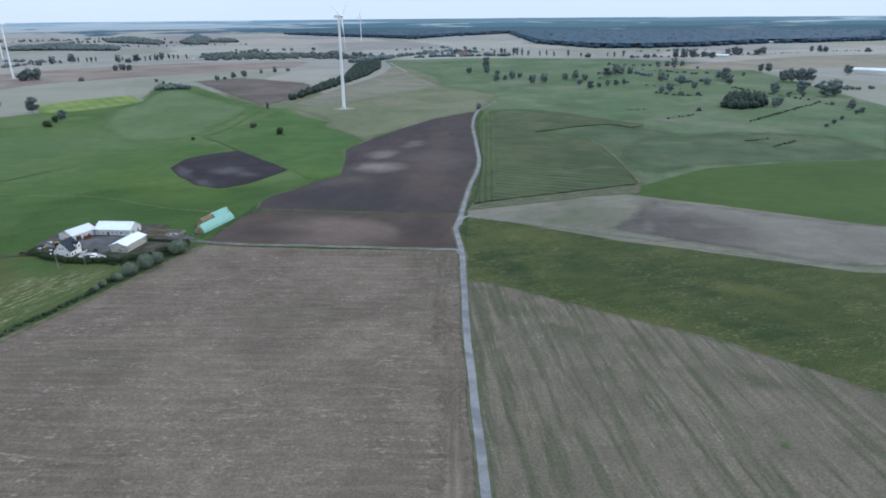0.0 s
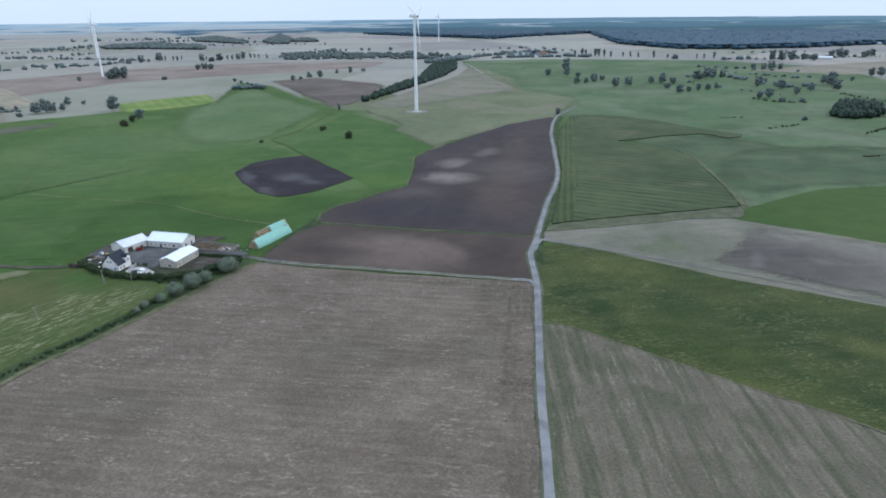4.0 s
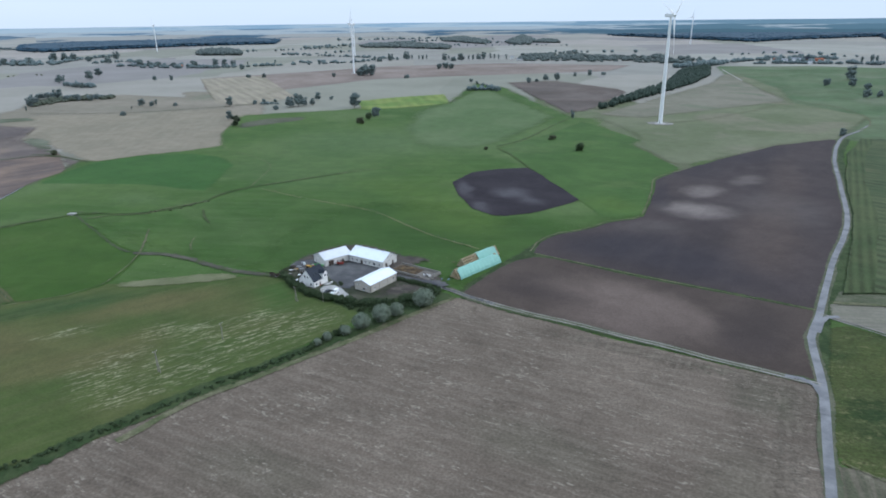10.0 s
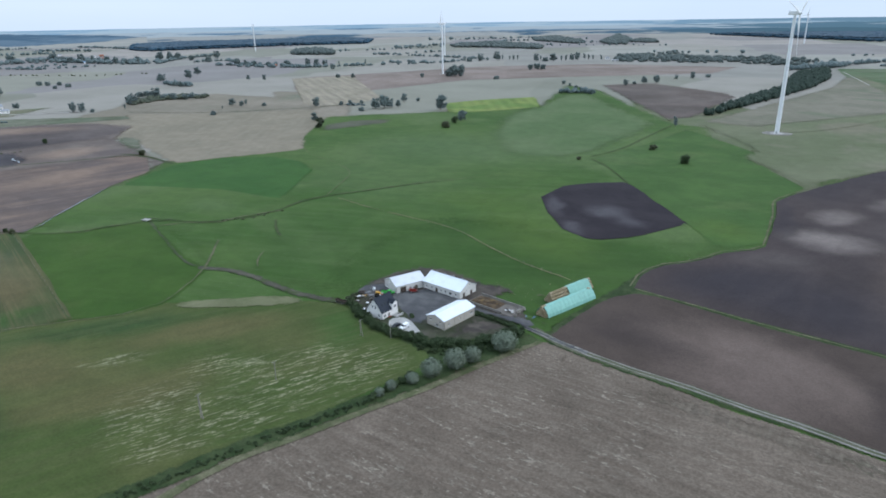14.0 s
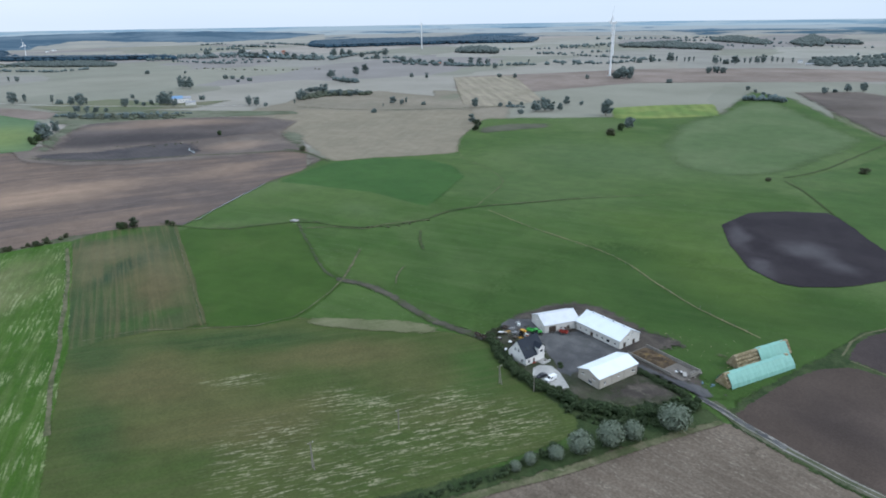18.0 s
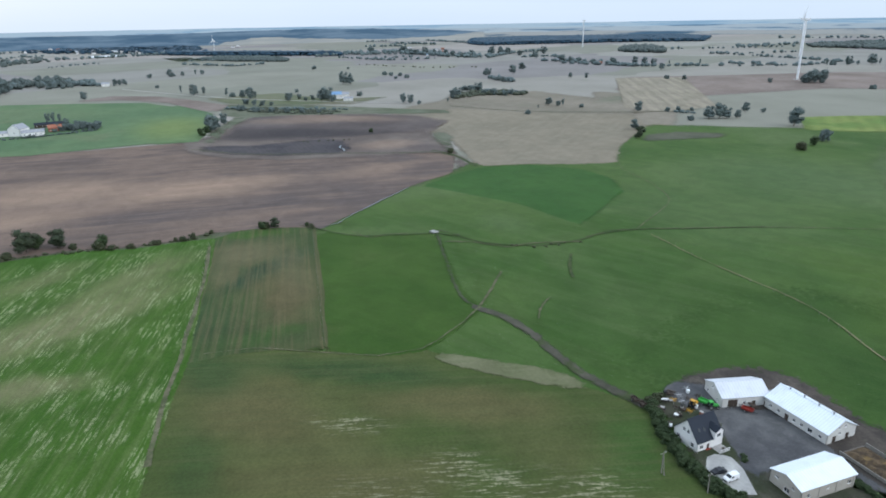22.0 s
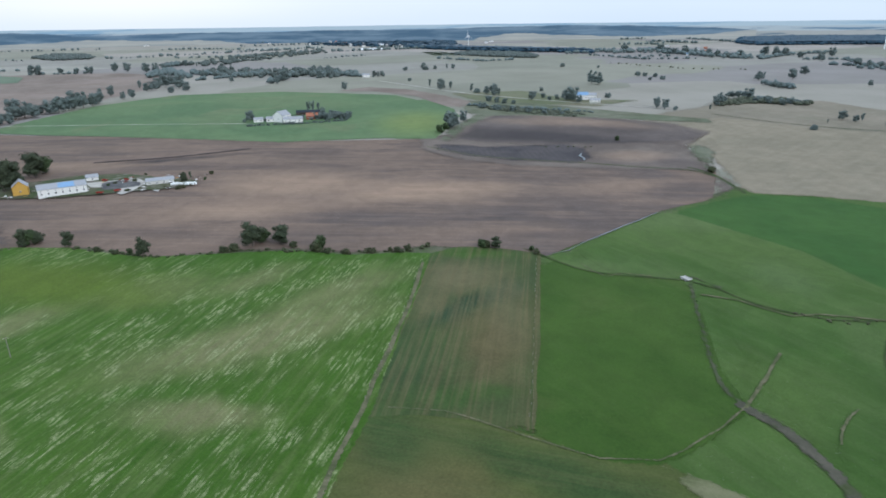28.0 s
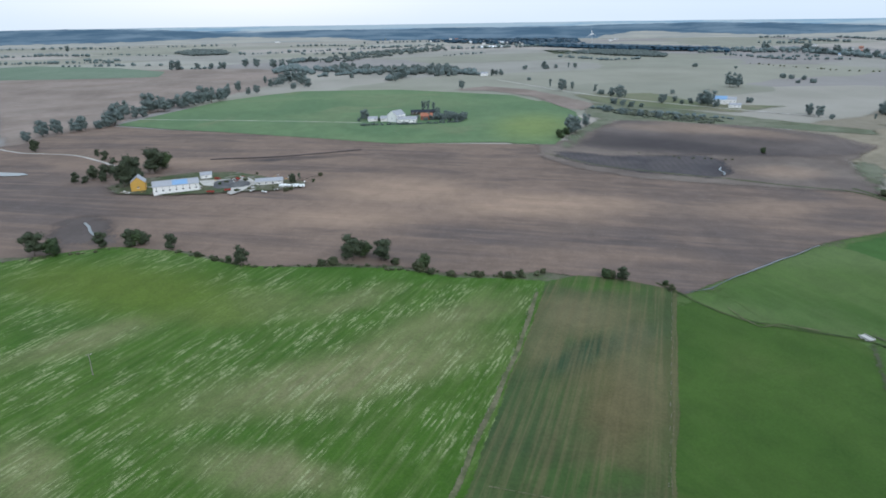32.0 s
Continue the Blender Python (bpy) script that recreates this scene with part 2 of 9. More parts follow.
    ("striped_field", "bright_strips", 0.238, [(-478, -48.6), (-491.1, -28.7), (-502.3, -3.9), (-497.3, 30.5), (-480.6, 67.1), (-477.6, 95.8), (-478.9, 122.8), (-478.9, 150.5), (-468.8, 178.1), (-469, 203.4), (-467.1, 220.8), (-420.4, 211.2), (-390.5, 204.3), (-357.6, 197.1), (-325.7, 190.2), (-269.5, 174.1), (-201.1, 158.1), (-222.9, 79.4), (-259.9, -60.6), (-298.4, -202), (-503, -202.6)]),
    ("valley_green", "olive_field", 0.244, [(-1177.8, 297.5), (-1195.7, 426.4), (-1066, 470.4), (-1045.2, 571.3), (-976.6, 475.5), (-1024.2, 382.9), (-1071.2, 324.2)]),
    ("plough_headland", "margin", 0.28, [(4, 322), (-66.7, 326), (-140, 333), (-147, 342), (-146, 358), (-143, 380), (-140, 405), (-138, 432), (-120, 460), (-98, 490), (0, 450), (6, 400)]),
    ("ploughed_field_near", "plough_red", 0.286, [(1, 325.2), (-66.7, 329.7), (-138.4, 336.4), (-143.5, 340.0), (-142.5, 354.7), (-140.2, 377.5), (-136.1, 392.7), (-128.0, 402.5), (-104.4, 399.5), (-75.5, 395.5), (-0.7, 388.8)]),
    ("ploughed_field_far", "plough_dark", 0.292, [(-133.0, 404.5), (-135.5, 419.3), (-134.1, 430.7), (-130.6, 441.1), (-122.2, 450.2), (-115.5, 461.0), (-110.8, 474.9), (-99.4, 486.1), (-94.6, 496.6), (-97.0, 517), (-100.6, 552), (-107.2, 592.5), (-102.0, 613), (-87.0, 655.5), (-70.2, 698), (-58, 724.3), (-35.9, 775.5), (10.5, 834.3), (16.9, 834.4), (19.2, 666.7), (18.5, 544.8), (9, 451.3), (0.4, 390), (-64.2, 397.4)]),
    ("ploughed_patch", "plough_black", 0.298, [(-243.2, 521.9), (-242.8, 556.5), (-228, 576.8), (-208.2, 591.8), (-172.6, 551.7), (-139.7, 514.5), (-157.1, 476.1), (-176.4, 455.3), (-198.9, 465.3), (-221.6, 490.6)]),
    ("ploughed_field_south", "plough_dark", 0.304, [(137.1, 187.9), (565.1, 102.1), (564.9, -64.9), (334.1, -63.9)]),
    ("strip_far_field", "strips_far", 0.31, [(-1094.9, 1043.4), (-1025.6, 1154.1), (-707.1, 889.6), (-706.1, 793.7), (-762.5, 775.2)]),
    ("ploughed_shoulder", "plough_brown2", 0.319, [(-785, 228), (-720, 232), (-690, 255), (-662, 300), (-652, 360), (-638, 436), (-622, 460), (-684, 480), (-732, 486), (-790, 540), (-850, 520), (-895, 468), (-938, 392), (-942, 326), (-885, 292), (-815, 268)]),
    ("ploughed_tail", "plough_brown2", 0.322, [(-746, 388), (-760, 415.5), (-758, 462), (-729.6, 478), (-683.4, 472), (-627.0, 455), (-636, 440), (-668, 374)]),
    ("valley_meadow", "valley_grass", 0.324, [(-1085.2, 310.6), (-1029.0, 407.7), (-969.3, 469.6), (-915.3, 521.6), (-872.0, 578.9), (-835.9, 562.9), (-864.8, 500.2), (-895.2, 439.2), (-917.5, 314.7), (-953.6, 294.7)]),
    ("tilled_tongue", "plough_pink", 0.326, [(-1258.4, 115.9), (-1334.1, 178.3), (-1260.1, 251.6), (-1139.1, 301.3), (-1061.0, 329.4), (-986.3, 305.3), (-1026.4, 272.0), (-1141.7, 245.9), (-1229.8, 188.8)]),
    ("scrub_tongue", "valley_grass", 0.33, [(-827, 262), (-963.7, 318), (-926.3, 334), (-834.3, 289), (-763.8, 266), (-762, 248)]),
    ("scrub_bank", "valley_grass", 0.372, [(-727.3, 474.9), (-746.4, 499.5), (-708.3, 500), (-636, 462), (-640, 450), (-691.4, 464)]),
    ("west_bank", "verge", 0.17, [(-499.8, -70.9), (-498.4, -51.0), (-481.8, -23.9), (-475.0, -34.5), (-465.4, -44.8)]),
    ("west_soil", "plough_pink", 0.128, [(-918.3, -389.3), (-947.2, -324.4), (-966.0, -247.7), (-837.8, -215.1), (-764.5, -221.9), (-762.5, -270.5)]),
    ("ploughed_ridge", "plough_dark2", 0.328, [(-776, 258), (-817.3, 278), (-884.9, 302), (-930, 329), (-925, 384.9), (-880, 463.7), (-845, 512), (-784.4, 534), (-752, 500), (-745, 461.8), (-745, 417.1), (-748, 352.0), (-753, 297.0)]),
    ("brown_ridge_field", "olive_tan", 0.334, [(-246.4, 904.3), (-224.5, 1043.8), (-173.2, 1376.6), (-175.7, 1657.4), (-31.2, 1145.1), (-111.7, 1010.7), (-182.3, 897.6)]),
    ("green_west", "green_field_far", 0.34, [(-1039.8, 195.8), (-802.1, 183.9), (-781, 212.9), (-779.7, 250.7), (-852.6, 274.5), (-985.7, 293.6), (-1101.7, 260.3)]),
    ("maize_verge", "verge", 0.34, [(5, 397), (53, 416), (92, 430), (125, 436), (133, 464), (94, 451), (55, 436), (8, 416)]),
    ("bare_field", "bare_soil", 0.346, [(79, 357), (97.1, 378.3), (119.5, 425), (158, 412.6), (226, 376), (300, 364), (695.8, 381.1), (695.7, 284.1), (300, 286), (182, 296), (148.9, 315.5), (115.2, 334.4)]),
    ("grass_wedge", "grass_pale", 0.352, [(-297, 268), (-293.0, 275.5), (-276.9, 292), (-263.2, 305.7), (-256.0, 309.4), (-245, 311), (-250.0, 301), (-268.4, 284), (-283.0, 272.5)]),
    ("ploughed_dark", "plough_black2", 0.358, [(-775.9, 238.6), (-760.6, 247.9), (-746.5, 294.3), (-755.4, 351.5), (-759.2, 380.4), (-737.1, 388.6), (-699.6, 383.7), (-679.9, 375.0), (-669.7, 363.0), (-672.3, 348.5), (-679.8, 306.1), (-700.0, 263.9), (-726.8, 242.8)]),
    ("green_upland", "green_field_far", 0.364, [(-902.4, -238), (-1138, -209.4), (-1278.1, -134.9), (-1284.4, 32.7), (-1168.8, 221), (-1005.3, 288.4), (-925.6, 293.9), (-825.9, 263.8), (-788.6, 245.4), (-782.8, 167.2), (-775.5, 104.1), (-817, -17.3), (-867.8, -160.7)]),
    ("maize_headland", "maize_head", 0.2, [(10, 413), (12.7, 447), (17, 494.4), (19.5, 551.9), (17.9, 652.6), (23.5, 755.7), (37.5, 845), (48, 846), (36, 755.7), (30, 652.6), (32, 551.9), (28, 494.4), (24, 447), (22, 418)]),
    ("oilseed_field", "yellow_green", 0.37, [(-597.5, 891.6), (-570.5, 955.5), (-517.9, 1024.7), (-456.5, 925.3), (-497.3, 853.9), (-535.5, 814.1)]),
    ("fallow_field", "bare_far", 0.376, [(-507.2, 1230.6), (-434.2, 1308.7), (-287.2, 1214.1), (-261, 1170.6), (-255.8, 939.5), (-278.3, 895.2), (-380, 1040)]),
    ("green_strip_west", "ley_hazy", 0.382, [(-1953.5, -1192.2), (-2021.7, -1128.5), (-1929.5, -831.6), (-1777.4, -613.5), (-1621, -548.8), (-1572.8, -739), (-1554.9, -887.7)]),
]
LINES = [
    ("road", "road", 2.9, 0.325, [(12, -60), (9.2, 110), (8.1, 136), (6.4, 168), (4.5, 205), (3.2, 235), (2.2, 279.7), (1.0, 324.1), (-2.5, 361.1), (0.2, 383.4), (6, 451.5), (15.2, 534), (14.1, 635.4), (12.7, 739.3), (20.7, 843.4), (39, 903.3), (50.8, 952.3)]),
    ("north_track", "dry_grass", 2.4, 0.328, [(39, 903.3), (50.8, 952.3), (48.9, 1021.7), (20.5, 1102.3), (-38.5, 1177.2), (-120.4, 1436.9)]),
    ("basin_rim", "dry_grass", 0.9, 0.37, [(-766.1, 238.7), (-727.8, 258.4), (-707.4, 287.2), (-691.6, 318.8), (-680.1, 349.3), (-675.8, 368.4)]),
    ("road_margin", "margin", 8.0, 0.312, [(6, 400), (10, 451.5), (19, 534), (18, 635.4), (16.9, 739.3), (25, 843.4)]),
    ("road_verge", "verge", 5.6, 0.316, [(12, -60), (9.2, 110), (8.1, 136), (6.4, 168), (4.5, 205), (3.2, 235), (2.2, 279.7), (1.0, 324.1), (-2.5, 361.1), (0.2, 383.4), (6, 451.5), (15.2, 534), (14.1, 635.4), (12.7, 739.3), (20.7, 843.4), (39, 903.3)]),
    ("track_verge", "verge", 4.2, 0.319, [(0.4, 324.1), (-34.8, 327.5), (-66.3, 330.9), (-136, 336.8), (-150.7, 343.2)]),
    ("stubble_verge", "dry_grass", 3.6, 0.337, [(-143.5, 334.5), (-149.2, 316.5), (-155, 295.6), (-162, 273), (-168.4, 253), (-176.9, 231), (-181.6, 207.8), (-182.6, 193.8)]),
    ("farm_track", "track", 2.8, 0.34, [(0.4, 324.1), (-34.8, 327.5), (-66.3, 330.9), (-124, 336), (-136.5, 338), (-146, 340.7), (-155, 342.3)]),
    ("field_track_east", "track", 2.6, 0.363, [(0.5, 385.8), (22.6, 375.9), (61.6, 360.0), (90.4, 346.4), (114.4, 334.6), (136.0, 322.4), (156.1, 311.8), (167.4, 305.8), (690, 258)]),
    ("pasture_track", "dirt", 3.6, 0.346, [(-317, 308), (-327.5, 304.9), (-349.8, 310.4), (-367.6, 317.2), (-384.9, 323.5), (-415, 333.9)]),
    ("farm_track", "farm_dirt", 6.4, 0.349, [(-228, 321), (-232.9, 317.9), (-246.1, 314.5), (-265.8, 312.1), (-288.1, 314.2), (-303.7, 313.4), (-314.7, 308.9), (-322, 305.5)]),
    ("verge_strip", "dry_grass", 2.2, 0.349, [(-454.7, 215.2), (-395.6, 203.9), (-358.5, 194.3), (-329.3, 187.4), (-309.1, 181.9), (-270.6, 173.5)]),
    ("meadow_verge", "dry_grass", 0.6, 0.352, [(-455.2, 273.4), (-377.2, 254), (-315, 238.1)]),
    ("ditch_verge", "dry_grass", 1.1, 0.355, [(-331, 196.2), (-327.2, 213.7), (-322.9, 221), (-311.4, 236.7), (-300.6, 253.8), (-298, 269.6), (-306, 286.6), (-317.4, 304.5), (-347.3, 335.1)]),
    ("pasture_line", "straw_line", 0.9, 0.358, [(-357.2, 440.5), (-310.6, 434.8), (-254.1, 431.4), (-202, 409.5), (-160.9, 398.1)]),
    ("plough_balk", "dry_grass", 1.3, 0.361, [(-131.4, 404.3), (-63.5, 396.2), (-0.9, 389.5)]),
    ("upland_lane", "lane", 2.8, 0.364, [(-766.4, -271.4), (-745.8, -233.6), (-733, -176.3), (-686.7, -107.7)]),
    ("field_margin", "margin", 9, 0.367, [(-147.1, 336.7), (-153.2, 319.1), (-159.2, 298), (-166.3, 275.1), (-172.8, 254.9), (-181.6, 232.7), (-187.2, 208), (-192.6, 191.7), (-197, 165), (-225, 80), (-262, -60)]),
    ("stream_verge", "ditch", 1.2, 0.37, [(-467.7, 268.9), (-439.6, 287.5), (-427.9, 303.1), (-418.2, 333.9), (-406.9, 343.4), (-390.4, 351.1), (-372.7, 373), (-369.7, 404.7), (-374.3, 422.7), (-369.2, 440.2)]),
    ("stream", "ditch", 1.4, 0.373, [(-371.7, 406.3), (-371.6, 420.4), (-368.5, 439.6), (-352.5, 472.5), (-336.4, 507.3)]),
    ("pasture_ditch", "dry_grass", 1, 0.376, [(-369.2, 440.2), (-391.8, 481.4), (-407, 503.3), (-444.1, 523.2), (-493.9, 539), (-522.5, 559.7)]),
    ("north_ditch", "ditch", 2, 0.379, [(-268.8, 661.9), (-259.4, 709.9), (-261.9, 809.1), (-263.2, 878.4)]),
    ("north_ditch_arm", "ditch", 1.4, 0.382, [(-263.7, 654), (-235.4, 625.4), (-206.3, 589.1)]),
    ("plough_edge", "dry_grass", 1.5, 0.385, [(-135, 406), (-136.8, 419.3), (-135.4, 431.5), (-131.6, 442.3), (-123, 451.5), (-116.5, 462), (-111.5, 476), (-100.2, 487), (-95.8, 497), (-98.2, 517), (-102, 552), (-108.4, 592.5), (-103.2, 614), (-88, 657), (-71.5, 699), (-59, 726), (-36.8, 777), (10, 836)]),
    ("corn_edge", "dry_grass", 2.5, 0.388, [(5.6, 400.5), (70.7, 423.2), (130.9, 458.9)]),
    ("corn_edge_east", "dry_grass", 2.5, 0.391, [(126.3, 648.7), (133.9, 578.5), (130.9, 458.9)]),
    ("crop_edge", "dry_grass", 0.9, 0.394, [(5.2, 281), (15.2, 277.5), (57, 249.2), (103.9, 217.8), (138.3, 186.3)]),
    ("east_lane", "lane", 2.5, 0.397, [(-120.4, 1436.9), (-186.2, 1706.9)]),
    ("pale_trail", "dry_grass", 1.6, 0.4, [(-318.7, 306.5), (-333.8, 321.6), (-349.8, 337.2)]),
    ("upland_balk", "dry_grass", 2.2, 0.403, [(-744.2, 238.4), (-707.3, 274.4), (-687.7, 318.6), (-675.2, 366.7)]),
    ("upland_gully", "ditch", 2.6, 0.404, [(-675.2, 366.7), (-658, 405), (-643.4, 440.2), (-614.7, 451.8)]),
    ("upland_ditch", "ditch", 3, 0.406, [(-652.5, 444.6), (-623.6, 452.2), (-565.3, 444.6)]),
    ("west_balk", "ditch", 2.2, 0.409, [(-903.9, 592.2), (-804.1, 657.5), (-726.9, 768.6), (-703.2, 846.8)]),
    ("west_road", "lane", 5, 0.412, [(-1459.9, 197.6), (-1222.4, 301.6), (-1119.9, 368.7), (-1032.7, 456.8), (-953, 562)]),
    ("stream_bank", "stream", 0.6, 0.415, [(-457.8, 278.5), (-462.9, 291.9), (-476.8, 306.1), (-500.7, 335.4), (-524.9, 364.8)]),
    ("upland_path", "lane", 2.5, 0.418, [(-953.5, -254.3), (-927.1, -115.7), (-898, 49.6)]),
    ("dark_furrow", "plough_black", 4.5, 0.421, [(-712.2, -41.5), (-720.2, 7.8), (-733.6, 43.2), (-750.2, 79.2)]),
    ("meadow_trail", "dry_grass", 2.2, 0.424, [(120.4, 638.2), (131.4, 582.3), (133.1, 522.2), (132.8, 463.2)]),
    ("meadow_ditch", "ditch", 1.6, 0.427, [(166.5, 718.9), (192, 697.1), (218.6, 676.9)]),
    ("meadow_ditch", "ditch", 1.4, 0.43, [(218.6, 676.9), (268.3, 656.4), (317.3, 675.7)]),
    ("farm_lane", "yard", 3.2, 0.433, [(-160, 345), (-155, 342.3), (-146, 340.7), (-136.5, 338), (-124, 336)]),
    ("junction", "road", 2.2, 0.436, [(-10.1, 325.3), (-5.2, 325.6), (-1.6, 323), (0.5, 316.1), (1.2, 305.1)]),
    ("junction", "road", 2.2, 0.439, [(7.3, 385.8), (2.8, 383.3), (0.6, 377.2), (-0.2, 366.4)]),
    ("bank_dry", "dry_grass", 1.3, 0.445, [(-443.6, 292), (-433, 295), (-425.8, 299.1), (-429.1, 307.5), (-424.5, 320)]),
    ("bank_dry", "dry_grass", 1.6, 0.448, [(-401.9, 332.7), (-394.5, 346), (-386, 352), (-377.5, 359.7), (-378, 371), (-371, 390), (-367, 398.4)]),
    ("bank_earth", "dirt", 3.4, 0.451, [(-422.2, 337.5), (-416, 341), (-408, 345)]),
    ("pasture_arc", "dry_grass", 1.2, 0.454, [(-314.3, 340.6), (-311, 335), (-306, 329), (-298.9, 323.8)]),
    ("short_ditch", "ditch", 2.0, 0.457, [(-353.9, 382.1), (-342, 372), (-327.8, 363.2)]),
    ("north_arm", "dry_grass", 1.1, 0.46, [(-366, 447), (-352, 476), (-330.1, 514.8), (-300, 560)]),
    ("garden_path", "dirt", 2.2, 0.6, [(-187, 314.6), (-179.7, 316.2), (-172.5, 316.4), (-166.5, 323), (-160.4, 331)]),
    ("turbine_lane", "dry_grass", 2, 0.442, [(-155.2, 871.5), (-108.8, 934.3), (-38.7, 1111.2)]),
]
